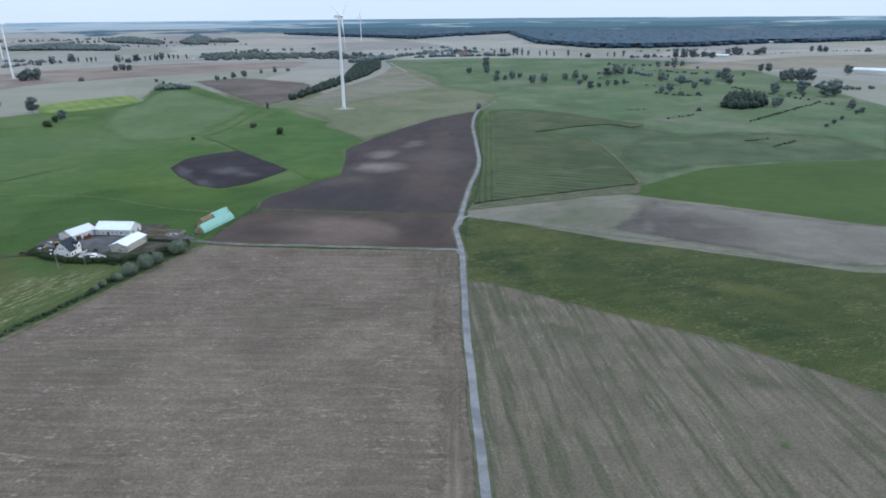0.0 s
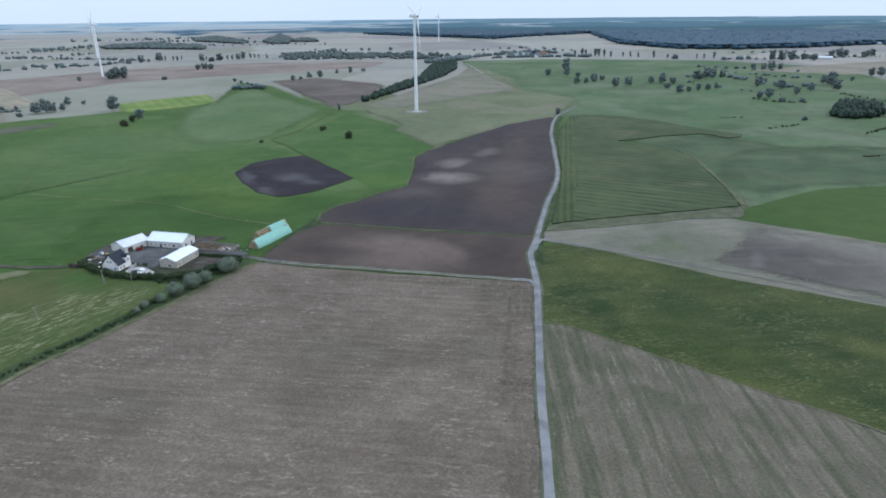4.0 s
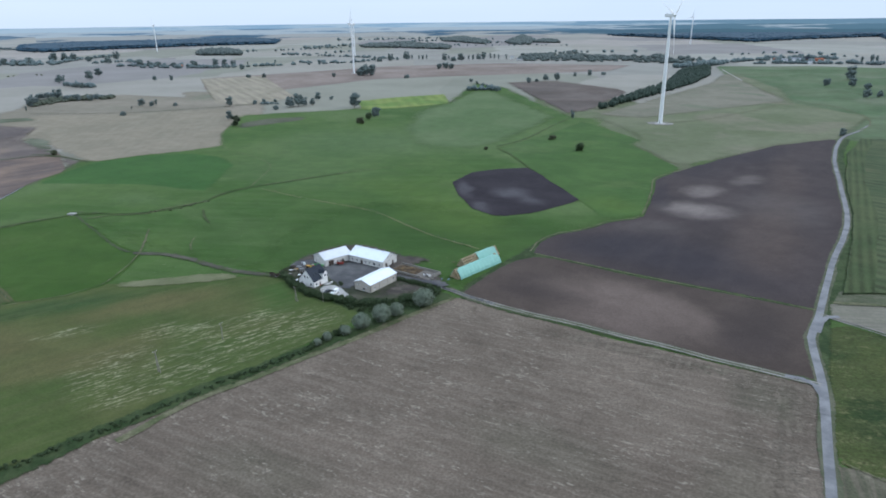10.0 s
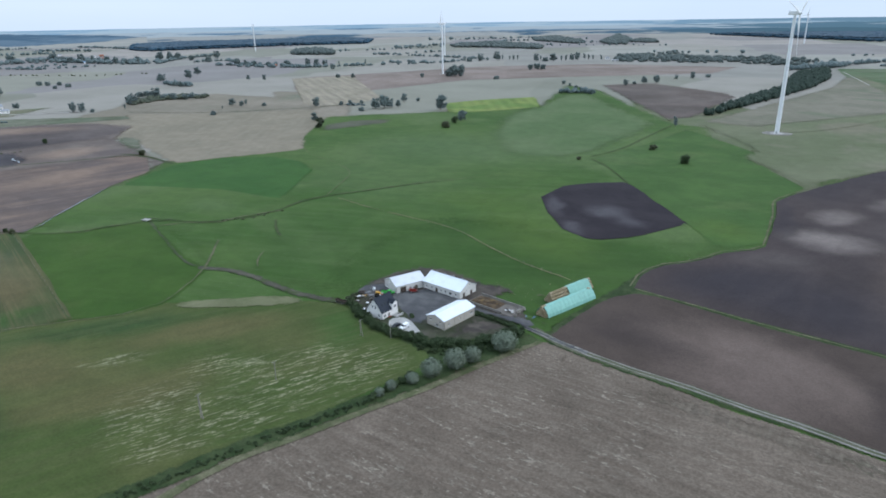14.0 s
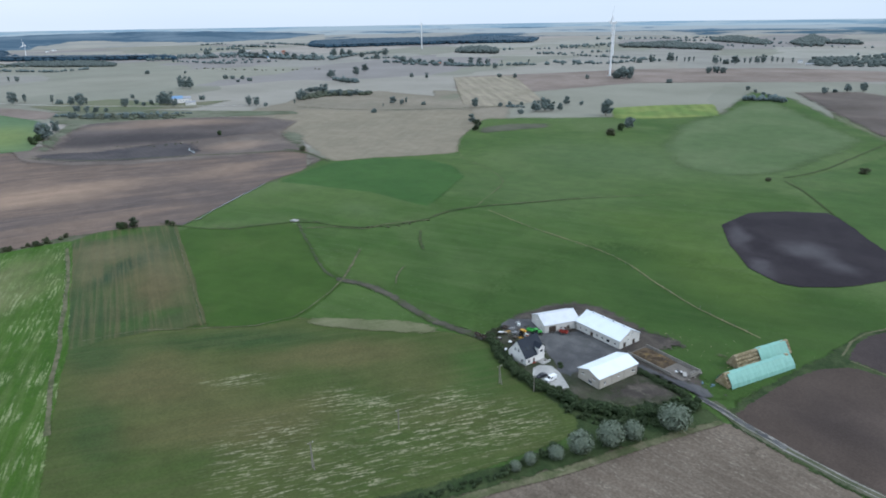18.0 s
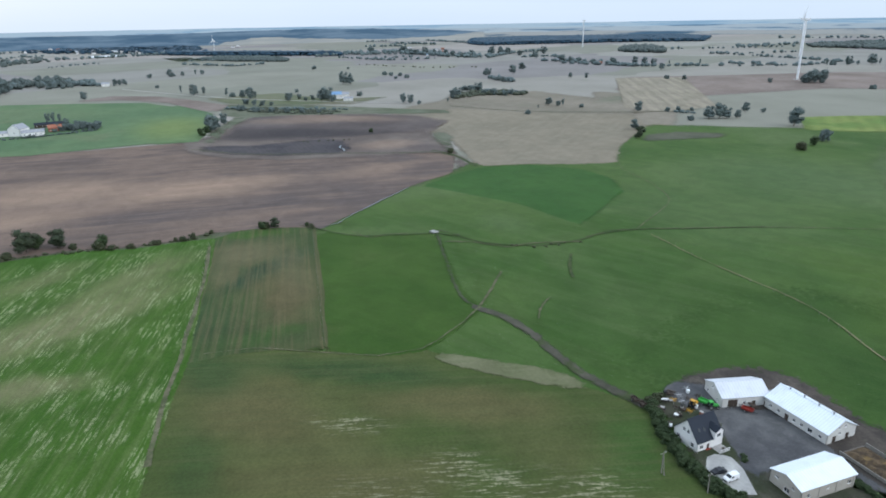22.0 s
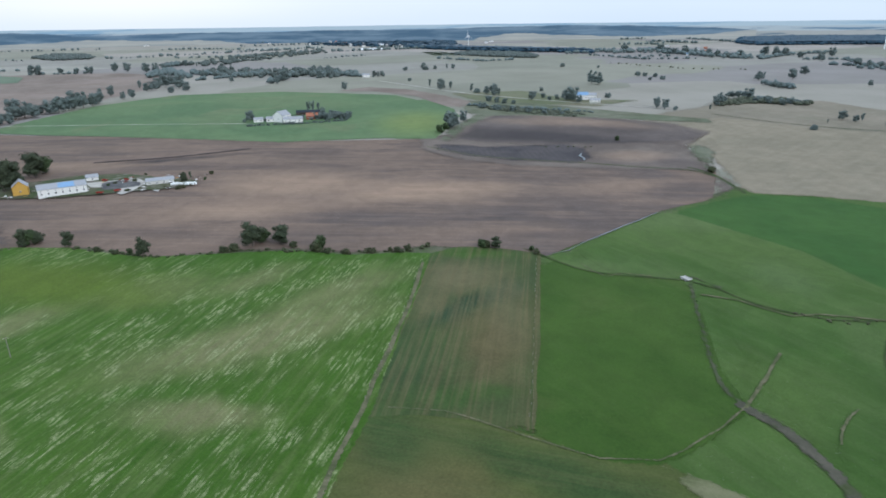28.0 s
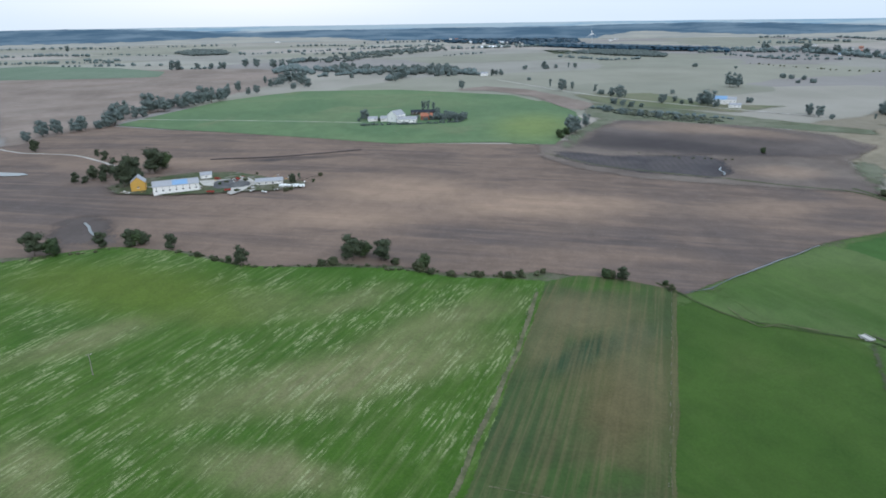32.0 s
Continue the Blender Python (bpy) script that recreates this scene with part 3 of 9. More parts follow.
ROWS = [
    (1.6, 2.48, [(274.9, 630.2), (300.9, 641.9)]),
    (1.8, 2.48, [(288.2, 601.9), (326.5, 632.9)]),
    (2, 3.72, [(242.5, 772.9), (282.8, 802.5)]),
    (1.6, 3.1, [(211, 843.7), (240.5, 854.1)]),
    (2.2, 3.72, [(326.9, 746.8), (395.2, 819.5), (479.9, 901.5)]),
    (9.2, 5.58, [(-134.6, 1898.5), (-63.9, 1940.7), (50.5, 1953.8)]),
    (10.35, 6.2, [(-131.6, 2109.4), (-35.4, 2188.8), (45.7, 2118)]),
    (11.5, 4.96, [(67.7, 1977.5), (131.8, 1944.9)]),
    (8.05, 9.92, [(367.4, 1258.8), (394.2, 1194.1), (449.8, 1210.8)]),
    (9.2, 8.68, [(276.6, 1359.9), (349.8, 1380.3), (364, 1304.6)]),
    (8.05, 11.16, [(578, 1144.2), (588.7, 1058), (648.4, 1070.7)]),
    (11.5, 12.4, [(-3693.5, 1497.5), (-3777.2, 1854.4), (-3064.3, 1801.6)]),
    (8.05, 9.92, [(-2266, 865.5), (-1996.8, 947), (-1990.6, 1092.4)]),
    (8.05, 11.16, [(-2232.6, 384.9), (-2049.1, 496.1), (-2106.6, 607.9)]),
    (11.5, 9.92, [(-220.9, 1882), (-128.1, 2052.2), (26, 1956.5)]),
    (10.35, 13.64, [(453.4, 1836.4), (650.3, 1858.6), (818.8, 1934.5)]),
    (3, 8.68, [(808.9, 1910.5), (1000.2, 2016.2), (1234.2, 2067.7)]),
    (2.5, 5.58, [(442, 1099), (458.9, 1041.4), (486.4, 923.6), (490.8, 888.1)]),
    (3, 5.58, [(300, 1033.8), (327.2, 996), (360.2, 994.5)]),
    (6.9, 18.6, [(299.1, 1612.7), (442.2, 1548.3), (509, 1479.4)]),
    (5.75, 16.12, [(376.8, 1491.2), (464.5, 1345.8), (559.7, 1389.9)]),
    (4.6, 18.6, [(258.2, 1265.9), (346.2, 1070.8)]),
    (14.95, 7.44, [(-288.6, 1711.8), (-202.3, 1857.2)]),
    (10.35, 12.4, [(-2415.6, 1011.2), (-2229.7, 1149.1), (-1933.8, 1222.4)]),
    (9.2, 12.4, [(-1860.5, 1306.7), (-1835.5, 1429.6), (-1517.8, 1287.3), (-1335.4, 1303.1)]),
    (12.65, 18.6, [(-1886.1, 1978.5), (-1813.1, 2090.3), (-1720.7, 2410.1)]),
    (8.05, 15.5, [(-1277.4, 1366.4), (-1174.5, 1470.1), (-1088.6, 1577.8)]),
    (13.8, 8.68, [(-2741.7, 633.8), (-2445.5, 1004.8), (-2374.7, 1060.9)]),
    (12.65, 9.92, [(-2378.6, 1147.5), (-1986.8, 1169.2), (-1946.8, 1238.8)]),
    (16.1, 11.16, [(-2142.4, 1374.5), (-2098.5, 1452.9)]),
    (10.35, 9.92, [(-1544.1, 1244.8), (-1322.1, 1291.9), (-1228.7, 1415.4)]),
    (9.2, 11.16, [(-1248.5, 1521.7), (-1097.8, 1577.7), (-1114.3, 1695)]),
    (12.65, 14.88, [(-1816.1, 2204.2), (-1823.4, 2566.2), (-1354.2, 2715.3)]),
    (13.8, 24.8, [(-2337.3, 3122.1), (-1926.3, 3497.7), (-1611.2, 3270.5)]),
    (13.8, 18.6, [(-1316.7, 2855.2), (-1212.2, 3236.6)]),
    (13.8, 6.2, [(-1687, -309.8), (-1828.1, -308.2), (-1671.6, -217.7)]),
    (11.5, 7.44, [(-1781.8, -239.7), (-1668.7, -94), (-1726.9, -58.4)]),
    (12.65, 7.44, [(-1476.9, -12), (-1706.3, 13.8), (-1584.7, 170.6)]),
    (9.2, 11.16, [(-2515.5, -500.8), (-2506.2, -305.4), (-2589.8, -148.3), (-2854.3, -43.6)]),
    (12.65, 7.44, [(-2043.8, -406.5), (-2100.6, -358.3)]),
    (10.35, 11.16, [(-3151.6, 160.8), (-3074.6, 465.5)]),
    (9.2, 7.44, [(-2074.3, -1276.3), (-2127.2, -1081), (-2110.2, -928.3)]),
    (9.2, 6.2, [(-2207.3, -1095.6), (-2220.9, -982.7)]),
    (9.2, 13.64, [(-1980.7, -1019.4), (-1988.4, -874.7), (-1996.6, -739.2)]),
    (10.35, 8.68, [(-2451.3, -1565.7), (-2578, -1461.8), (-2510.3, -1265.1)]),
    (8.05, 18.6, [(-2626.7, -1292.6), (-2498.5, -963.1)]),
    (11.5, 14.88, [(-2532, -728.3), (-2621.6, -591.7), (-2725.9, -492.4)]),
    (10.35, 13.64, [(-2725.9, -492.4), (-3003.8, -228.7), (-3254.5, -59.2)]),
    (11.5, 18.6, [(-3518.7, -476.1), (-3719.8, -97.9)]),
    (10.35, 24.8, [(-3265.7, -1537.8), (-3337.6, -1322.3), (-3402.9, -1067.6)]),
    (11.5, 17.36, [(-3165.5, -2114.3), (-3203.6, -1778.9), (-3144.3, -1523.8)]),
    (5.75, 7.44, [(-2484.1, 665.8), (-2303, 714.2), (-2395.4, 415.4)]),
    (12.65, 8.06, [(-2794.1, 22.8), (-2984.6, 472.4), (-2613.2, 788.6), (-2408.2, 1002.4)]),
    (13.8, 9.92, [(-2313.9, 968.8), (-2441, 1171.5), (-2108.3, 1247.9)]),
    (10.35, 16.12, [(-3187.8, -769.2), (-3282.6, -590.1), (-2969.7, -238.8), (-3166, -46.3)]),
    (11.5, 18.6, [(-4085, -783.7), (-3991.9, -415)]),
    (12.65, 9.92, [(-2343.3, 815.8), (-2434.1, 1099.2), (-2124.1, 1174.1), (-1975.5, 1292.7)]),
    (9.2, 8.68, [(-2117.4, 937.1), (-2102.3, 1084.6)]),
    (13.8, 11.16, [(-3014.5, 1239.2), (-2962.7, 1342.1), (-2963.9, 1429.6)]),
    (13.8, 8.68, [(-3335.1, 1499.3), (-3025.7, 1599.5)]),
    (9.2, 18.6, [(-1591, 1844), (-1521.2, 1941.2), (-1476.1, 2112.7)]),
    (13.8, 21.08, [(-1737.3, 2514.9), (-1760.7, 3030), (-1502.5, 3388.2)]),
    (10.35, 24.8, [(-2244.2, 3215.6), (-2021.7, 3309.6), (-1946.2, 3595.7)]),
    (9.2, 27.28, [(-1322.7, 2644.4), (-1146.4, 2712.6), (-887.1, 2772.4)]),
    (10.35, 21.08, [(-767.5, 2270.7), (-505.1, 2310.1)]),
    (9.2, 21.08, [(-228.3, 2277.5), (-79.2, 2400.7), (113.3, 2233.9)]),
    (8.05, 24.8, [(528.8, 2114.2), (780.7, 2138.7)]),
    (3, 14.88, [(-1869.6, 797.8), (-1593.5, 898.7), (-1544.8, 999.1)]),
    (9.2, 9.92, [(-1662.1, 1264), (-1506.9, 1346.2), (-1334, 1299.3)]),
    (10.35, 8.68, [(-1903.7, 1237), (-2039.3, 1389.5), (-2167.3, 1653.5)]),
    (9.2, 12.4, [(-1608.6, 1873.9), (-1269.8, 1824.1), (-1059.1, 1751.9)]),
    (9.2, 8.68, [(-1591.3, -187.7), (-1687.5, -96.1), (-1731.7, -51.4)]),
    (10.35, 11.16, [(-1845, -639.5), (-1869.8, -500.4)]),
    (9.2, 8.68, [(-2641.8, -923.9), (-2704, -817.6)]),
    (8.05, 13.64, [(-2574, -1436.9), (-2515.1, -1527.3)]),
    (11.5, 18.6, [(-4042.8, -1936), (-3687.2, -1552.1)]),
    (6.9, 13.64, [(-2480.5, 158.8), (-2339.3, 16.8)]),
    (4.6, 4.96, [(-1019.6, 309.7), (-990.8, 352.6), (-961.2, 404.3), (-934.8, 458.3)]),
    (1.2, 5.58, [(-754.4, 316), (-737.9, 358), (-739.9, 394.2)]),
    (9.2, 5.58, [(-507.6, 1081), (-479.7, 1111), (-459.7, 1101.2)]),
    (6.9, 6.2, [(-1066.5, 717.2), (-986.5, 717.3), (-962, 759.2)]),
    (9.2, 6.2, [(-1212.6, 838.4), (-1136.4, 838.9)]),
    (4.6, 4.96, [(-711.3, 799.8), (-677.7, 820.5)]),
    (1, 3.72, [(-381.4, 358.9), (-371.4, 372.1), (-367.5, 399.5)]),
    (1.6, 3.1, [(-496, 35.3), (-476.2, 81.5), (-481, 121.9), (-474.8, 166.5), (-470.1, 203.4), (-476.5, 219.2)]),
    (1.6, 3.72, [(-474, -47), (-489, -21.5), (-499.9, 2.6)]),
]
TREES = [
    ("round", [(21.8, 859.1, 8.2), (-558.4, 833, 21), (-1031.9, 1740.7, 24.9), (-1045.5, 1675.8, 20.6), (-900.6, 1727.6, 22.2), (-860.9, 1747.9, 22.2), (-836.7, 1843.4, 21.1), (-839.9, 1818.7, 19), (-449.9, 1292.4, 13), (-435.4, 1316.8, 13.2), (-403.2, 1423, 12.6), (-461.1, 1236.5, 11.3), (-424.2, 1394.3, 9.7), (53.3, 1532.6, 24.7), (50.9, 1387.8, 17.1), (61.9, 1223.1, 14), (93.8, 1264.5, 15.7), (79.7, 1243.4, 10.7), (123.9, 1189.7, 15.9), (148.2, 1208.5, 16.2), (210.5, 1246.9, 19.2), (191.8, 1248, 13.2), (209.8, 1094.1, 14.8), (280.9, 1298.6, 20.2), (307.5, 1345.1, 21), (341.1, 1368, 14.7), (324.2, 1369.2, 16), (279.9, 1162, 11.4), (263.3, 1144.2, 11.2), (247.2, 1135.9, 11.1)]),
    ("round", [(570.5, 1822.4, 25), (592.2, 1819.8, 25), (613.8, 1817.2, 23.6), (482.1, 1544.6, 19.9), (500.7, 1542.8, 13.8), (462.6, 1530.2, 15.2), (727.2, 1872.4, 22.8), (764.3, 1916.6, 23.4), (788.8, 1938.7, 19.8), (848.6, 1930.4, 22), (609.4, 1385.6, 17.2), (625.9, 1384.2, 18.7), (567.1, 1192.9, 20.1), (576.9, 1182.3, 25), (591.1, 1181.4, 25), (605.2, 1180.4, 25), (744.7, 1310.9, 20), (474.7, 1251.4, 15.2), (476.2, 1219.3, 22.4), (457.5, 1151.6, 16.5), (357.8, 1206.4, 16.7), (377.4, 1156.4, 16.2), (376.2, 1085.7, 13.1), (413.6, 1135.8, 13.8), (325.9, 1048, 14.6), (308.6, 1033.4, 10.3), (474.5, 1018.1, 17.1), (513.4, 1016.2, 19.5), (529, 973.2, 23.2), (546.3, 986.1, 23.6)]),
    ("round", [(494.1, 844.7, 13), (408.1, 868.7, 12.8), (1045.8, 2009.3, 21.4), (1036.3, 2039.4, 17.3)]),
    ("round", [(-1280.4, 870.3, 16.4), (-1292.6, 941.8, 19.8), (-1382.3, 1022.5, 18.3), (-1151.7, 983.7, 10.6), (-1121.6, 999.1, 10.5), (-981, 1108.4, 10.3), (-860.6, 1180.2, 8.8), (-970.8, 632.2, 14.1), (-996.3, 653.5, 14.5), (-1027.1, 708.8, 15.2), (-972.1, 552.8, 12.6), (-962, 559.9, 11.6), (-840.6, 712.2, 11.3), (-823.7, 715.9, 8.4), (-727.8, 769, 14.3), (-631.2, 675.9, 12.3), (-589.4, 644.4, 12.9), (-644.1, 799.7, 15.4), (-637.8, 809.9, 18.9), (-634.7, 818.3, 13.8), (-628.2, 828.7, 10.4), (-656, 874.8, 12.9), (-2264.1, 1192.2, 25), (-2193.6, 1193.2, 22.7), (-2113.4, 1377.8, 25), (-2114.5, 1409.4, 25), (-1789.1, 1335.7, 24.1), (-1974.5, 1497.8, 25), (-1542.4, 1278.5, 17.9), (-1364.1, 1339.1, 20.4)]),
    ("round", [(-1340.2, 1346.7, 20.2), (-1316.5, 1354.2, 16.7), (-1198.8, 1264.7, 15.3)]),
    ("round", [(-1783.5, 305.9, 16.2), (-1750.3, 332.5, 11.2), (-1761.1, 376.6, 12.9), (-840, 270.2, 17.7), (-848.9, 275.4, 14.9), (-883.7, 289.8, 12.5), (-1070.2, 411.5, 11.7), (-1169.2, 448.8, 7.5), (-1045.1, 461.8, 19.3), (-1050.4, 455.3, 15.5), (-1025.2, 465.9, 11.4), (-1266.1, 560.9, 23.8), (-1256.3, 570.8, 21.3), (-1298.9, 886.2, 13.5), (-1237.1, 298, 17.8), (-1127.6, 366.7, 17.3), (-1144.6, 358.6, 13.4)]),
    ("round", [(-918.5, 48.8, 12.7), (-952.2, 128.9, 10.2), (-938.6, 139.8, 8.6), (-486.1, -37.2, 13.3), (-499.5, -9.6, 9.5), (-503.4, 3.8, 9.4), (-505.4, 11.5, 7.9), (-498.3, 29.6, 9), (-477.4, 74.8, 11.2), (-487.3, 127.5, 14), (-488.1, 142.2, 11.5), (-621.4, -65.2, 24.2), (-634, -64.5, 19.8), (-665, -65.5, 19.8), (-651.1, -97.6, 10.5), (-646, -104.3, 9.4), (-710.5, -133, 8.8), (-727, -150, 7.3), (-633.4, 52.7, 8.1), (-803.9, -271.2, 11.7), (-750.4, -223.7, 12), (-832.9, -274.1, 18.2), (-849.6, -269.8, 16.9), (-862.6, -256.6, 15.4), (-869.9, -255.4, 17.1), (-891.1, -238.8, 14.1), (-907.3, -238.2, 25), (-963.8, -260.2, 22.2), (-961.8, -244.5, 15.2), (-970.7, -238.5, 13.6)]),
    ("round", [(-1014.9, -254.5, 25), (-1025.2, -248.3, 21.5), (-1023.8, -238.2, 19.6), (-1058.7, -233.3, 18.4), (-1070.2, -226.7, 22.2), (-1090, -227.6, 18.9), (-1110, -224.1, 25), (-1123.2, -217.2, 23.2), (-1136.8, -210.1, 19.5), (-1168.4, -214.4, 20.1), (-1298, -245.4, 18.1), (-1234.8, -203.7, 12.7), (-1252, -195.8, 15), (-1366.5, -210.8, 16.5), (-1388.5, -207.6, 16.8), (-1423.5, -208.1, 19.7), (-1446.9, -202.2, 25), (-1470.8, -194.9, 25), (-1418.2, -168.3, 24.2), (-1356.4, -139.9, 16.1), (-1856.7, -369, 25), (-1854.3, -346.1, 25), (-1852, -323.4, 23), (-1905.1, -461.2, 24.3), (-1901.8, -429.5, 24.1), (-1844.3, -631.7, 25), (-1842.9, -616, 24.4), (-1728.4, -164.1, 23.9), (-1732.9, -205.5, 15.1), (-1538.3, -100.3, 13.1)]),
    ("round", [(-1522.8, 7, 25), (-1455.7, 3.3, 17), (-1635, 50.7, 19.2), (-1628.8, 88.1, 21.8), (-1584.7, 73.6, 18.5), (-1280.4, 139.4, 14.5), (-2958, -1645.2, 25), (-470, 254.5, 6.9)]),
    ("tall", [(-255.9, 854, 12.8), (148.1, 1968.4, 25), (112.1, 1972.5, 25), (122, 1971.4, 22.5), (157.9, 1967.3, 25), (170.4, 1940.6, 24), (92.4, 1974.7, 18.7), (188, 1938.6, 18.5), (220, 1934.9, 16.6), (239.1, 1932.7, 18.5), (256.6, 1906.2, 16.4), (295.6, 1901.7, 21.9), (327.3, 1874.2, 14.4), (398.7, 1865.9, 14.5), (416.8, 1863.7, 16.3), (440.8, 1860.9, 19.9), (-912.8, 1775.5, 15.1), (-860.6, 1795.6, 15.1), (-846.1, 1794.6, 16.9), (-826.7, 1868.1, 17.4), (-813.4, 1867.1, 15.4), (-800.1, 1866.2, 15.4), (-775.3, 1864.6, 15.3), (-1026.5, 1763.3, 15.5), (-1001.8, 1760.5, 13.4), (-988.8, 1759.1, 15.3), (-989.4, 1782.9, 15.5), (-1069.2, 1637, 14.8), (-1035.7, 1696.3, 11.3)]),
    ("tall", [(-935.5, 605.8, 7.7), (-828.2, 727.2, 9.4), (-822.2, 682.6, 5.5), (-1274.2, 1463.4, 13.8), (-1331.6, 1420.8, 10.4)]),
    ("tall", [(-1778.3, 363.2, 13), (-1298.4, 284.3, 14), (-1242.2, 303.3, 15.6), (-1241.3, 314.1, 14.5), (-1190.3, 342.1, 13.9), (-1129.3, 374.8, 12.3), (-960.4, 548, 9.2), (-948.6, 553.1, 8.2), (-1095.8, 422.3, 10)]),
    ("tall", [(-992, 108, 13.8), (-991.8, 113.6, 13.8), (-991.7, 119.9, 12.2), (-646.3, 53.9, 5.5), (-1290.2, -259.2, 15.8), (-1427.8, -242.6, 17.4), (-2060.6, -300.7, 14.6), (-843.2, -276.3, 12.3), (-849.1, -264.4, 10.7), (-869.4, -250.5, 13.9)]),
    ("bush", [(-191.7, 676.7, 7.4), (-485.3, 777.7, 12.3), (-478.3, 752.2, 8.5), (-564.8, 1210.6, 6.2), (-539.6, 1182.3, 5.4), (-510.7, 1146.4, 6.8), (-498.1, 1137.9, 5.4), (-471.4, 1104.4, 6.4), (-462.3, 1096.4, 7.2), (-821.6, 1232.3, 19.7), (-815.3, 1243, 22.6), (-825.6, 1221.8, 14), (-766.2, 1452.2, 12.5), (-757.9, 1468.3, 14.1), (-742.6, 1468.5, 12.5), (70.7, 1360.7, 10.3), (111.5, 1297.5, 9.9), (13.4, 1403.2, 12), (228.1, 1245.8, 10.8), (204.3, 1166.1, 9), (229.5, 1119, 8.7), (448.4, 1547.7, 12.2), (650, 1835.4, 16.6), (663.9, 1811, 16.4), (542.2, 1303.3, 8), (426.3, 896.1, 9.4), (495.8, 974.7, 8.3), (482.2, 989, 6.3), (823.6, 1908.5, 17.7), (1060.9, 2007, 17.2)]),
    ("bush", [(478, 805.8, 5.4), (489.9, 814.9, 7.2), (437.6, 762.2, 5), (413.2, 734.2, 4.8), (393.5, 711.7, 3.9)]),
    ("bush", [(-1146.6, 828, 9.9), (-1165.6, 828.6, 8.8), (-1048, 703.8, 8.8), (-991, 698.2, 8.4), (-976.3, 708.2, 9.4), (-961.5, 718, 8.3), (-965.7, 740.8, 6.3), (-709.4, 800.6, 6.3), (-703.1, 811.4, 7.2), (-697.5, 828.8, 5.5), (-642, 890.4, 5.5), (-2444.8, 1055.3, 25), (-2434.2, 1181.2, 24.7), (-2300.3, 1147.2, 18.8), (-2239.3, 1144.9, 18.3), (-2176.3, 1229.7, 18.2), (-2060, 1195.1, 19.4), (-1996.3, 1195.7, 14.8), (-2071.1, 1274.4, 17.6), (-2053.9, 1402.1, 22.5), (-1948, 1384.3, 17.3), (-1610.1, 1302.1, 18.5), (-1538.6, 1303.8, 14.4), (-1477, 1301.6, 12.3), (-1401.1, 1304.1, 17)]),
    ("bush", [(-1059.6, 347.6, 7.6), (-1044.2, 356.6, 7.5), (-1030.2, 364.3, 7.4), (-1027.5, 376.7, 5.6), (-831.7, 264.6, 7.3), (-813.9, 256.7, 8.5), (-763.2, 425.3, 5.6), (-1066.4, 446.4, 6.9), (-1059.7, 433.9, 5.8), (-1087.3, 432.1, 7), (-475, 248.4, 3.2), (-1737.2, 260.6, 9.5)]),
    ("bush", [(-488.8, -28.4, 9.5), (-505.3, 7.5, 8.6), (-493, 132, 8), (-483, 66.1, 3.2), (-478.2, 164, 7.5), (-472.2, 247.8, 4.6), (-465.4, 272.6, 2.9), (-675.4, -123.3, 4.4), (-678.1, -65.3, 13.3), (-883.9, -244.4, 9.4), (-1060.7, -246.4, 13), (-1326.1, -156.6, 11.3), (-1689.1, -109.4, 11.6), (-1686.7, -89.5, 8.6), (-1733.5, -64.9, 11.8), (-1670.6, 28.2, 14.1), (-1659.3, 98.3, 11.1), (-2114.8, -345.1, 15.1), (-2212.2, -292.9, 15.7), (-2266.5, -278.9, 16.1), (-2355.7, -271, 16.7), (-1877.5, -579.3, 14), (-1873.7, -539.7, 13.9), (-1870.6, -508.2, 17.2), (-938.6, 149.5, 5.7)]),
    ("bush", [(-162.3, 290.1, 7.2), (-158.7, 299.4, 8.4), (-156, 306.6, 6.8), (-151.1, 320.9, 8.6), (-164.8, 282.5, 4.5), (-168, 275, 4.2), (-168.6, 269.8, 3.7)]),
    ("shrub", [(-233.4, 719.9, 4.4), (-272.3, 645.1, 2.7), (-471.3, 724.3, 6.6), (-713.6, 1224, 6.7), (-458.6, 1269.2, 5.1), (-386.5, 1467.5, 5.8), (299.7, 835.4, 5.1), (389.3, 1279.7, 6.3), (329.4, 1003, 6), (354.3, 1001.9, 5.1), (492.3, 888, 3.9), (1187.8, 2016, 11.1), (-1067.8, 1657.5, 11.2), (-884.5, 1749.6, 11.1), (345.6, 1872.1, 10.8)]),
    ("shrub", [(-1019.7, 1104.1, 6.5), (-949.9, 568.4, 3.8), (-800.9, 737.5, 4.6), (-786.2, 643.4, 5.2), (-645.8, 773.4, 5), (-1075, 523.8, 6.3), (-1417.8, 701.1, 7.1), (-1400.7, 709.1, 7), (-1378.5, 719.8, 6.9)]),
    ("shrub", [(-1756.3, 310.8, 9.6), (-1438.2, 256.8, 5.2), (-1173.7, 348.5, 6.4), (-941.1, 562.6, 2.7), (-1315.9, 684.4, 5.1), (-1324.8, 712.1, 6.5), (-1756.8, 644.4, 8.3), (-1693.6, 713.7, 4.9), (-989.4, 328, 7.1), (-970.2, 344, 7), (-957, 361.2, 6), (-944, 378.3, 6), (-931.2, 395.5, 5.1), (-923.5, 414.3, 4.2), (-1058.8, 700, 7.4), (-1032, 706.4, 8.4), (-993.3, 715.5, 8.1), (-975.5, 736.6, 7.1), (-970.2, 754.8, 5.1)]),
    ("shrub", [(-476.6, 161.7, 5), (-472.5, 167.5, 2.8), (-471.2, 176.1, 2.1), (-472.6, 187.8, 2.1), (-472.2, 199.7, 2.1), (-472.4, 250.1, 3.6), (-459.4, 273.5, 2.8), (-632.2, 454.5, 4.5)]),
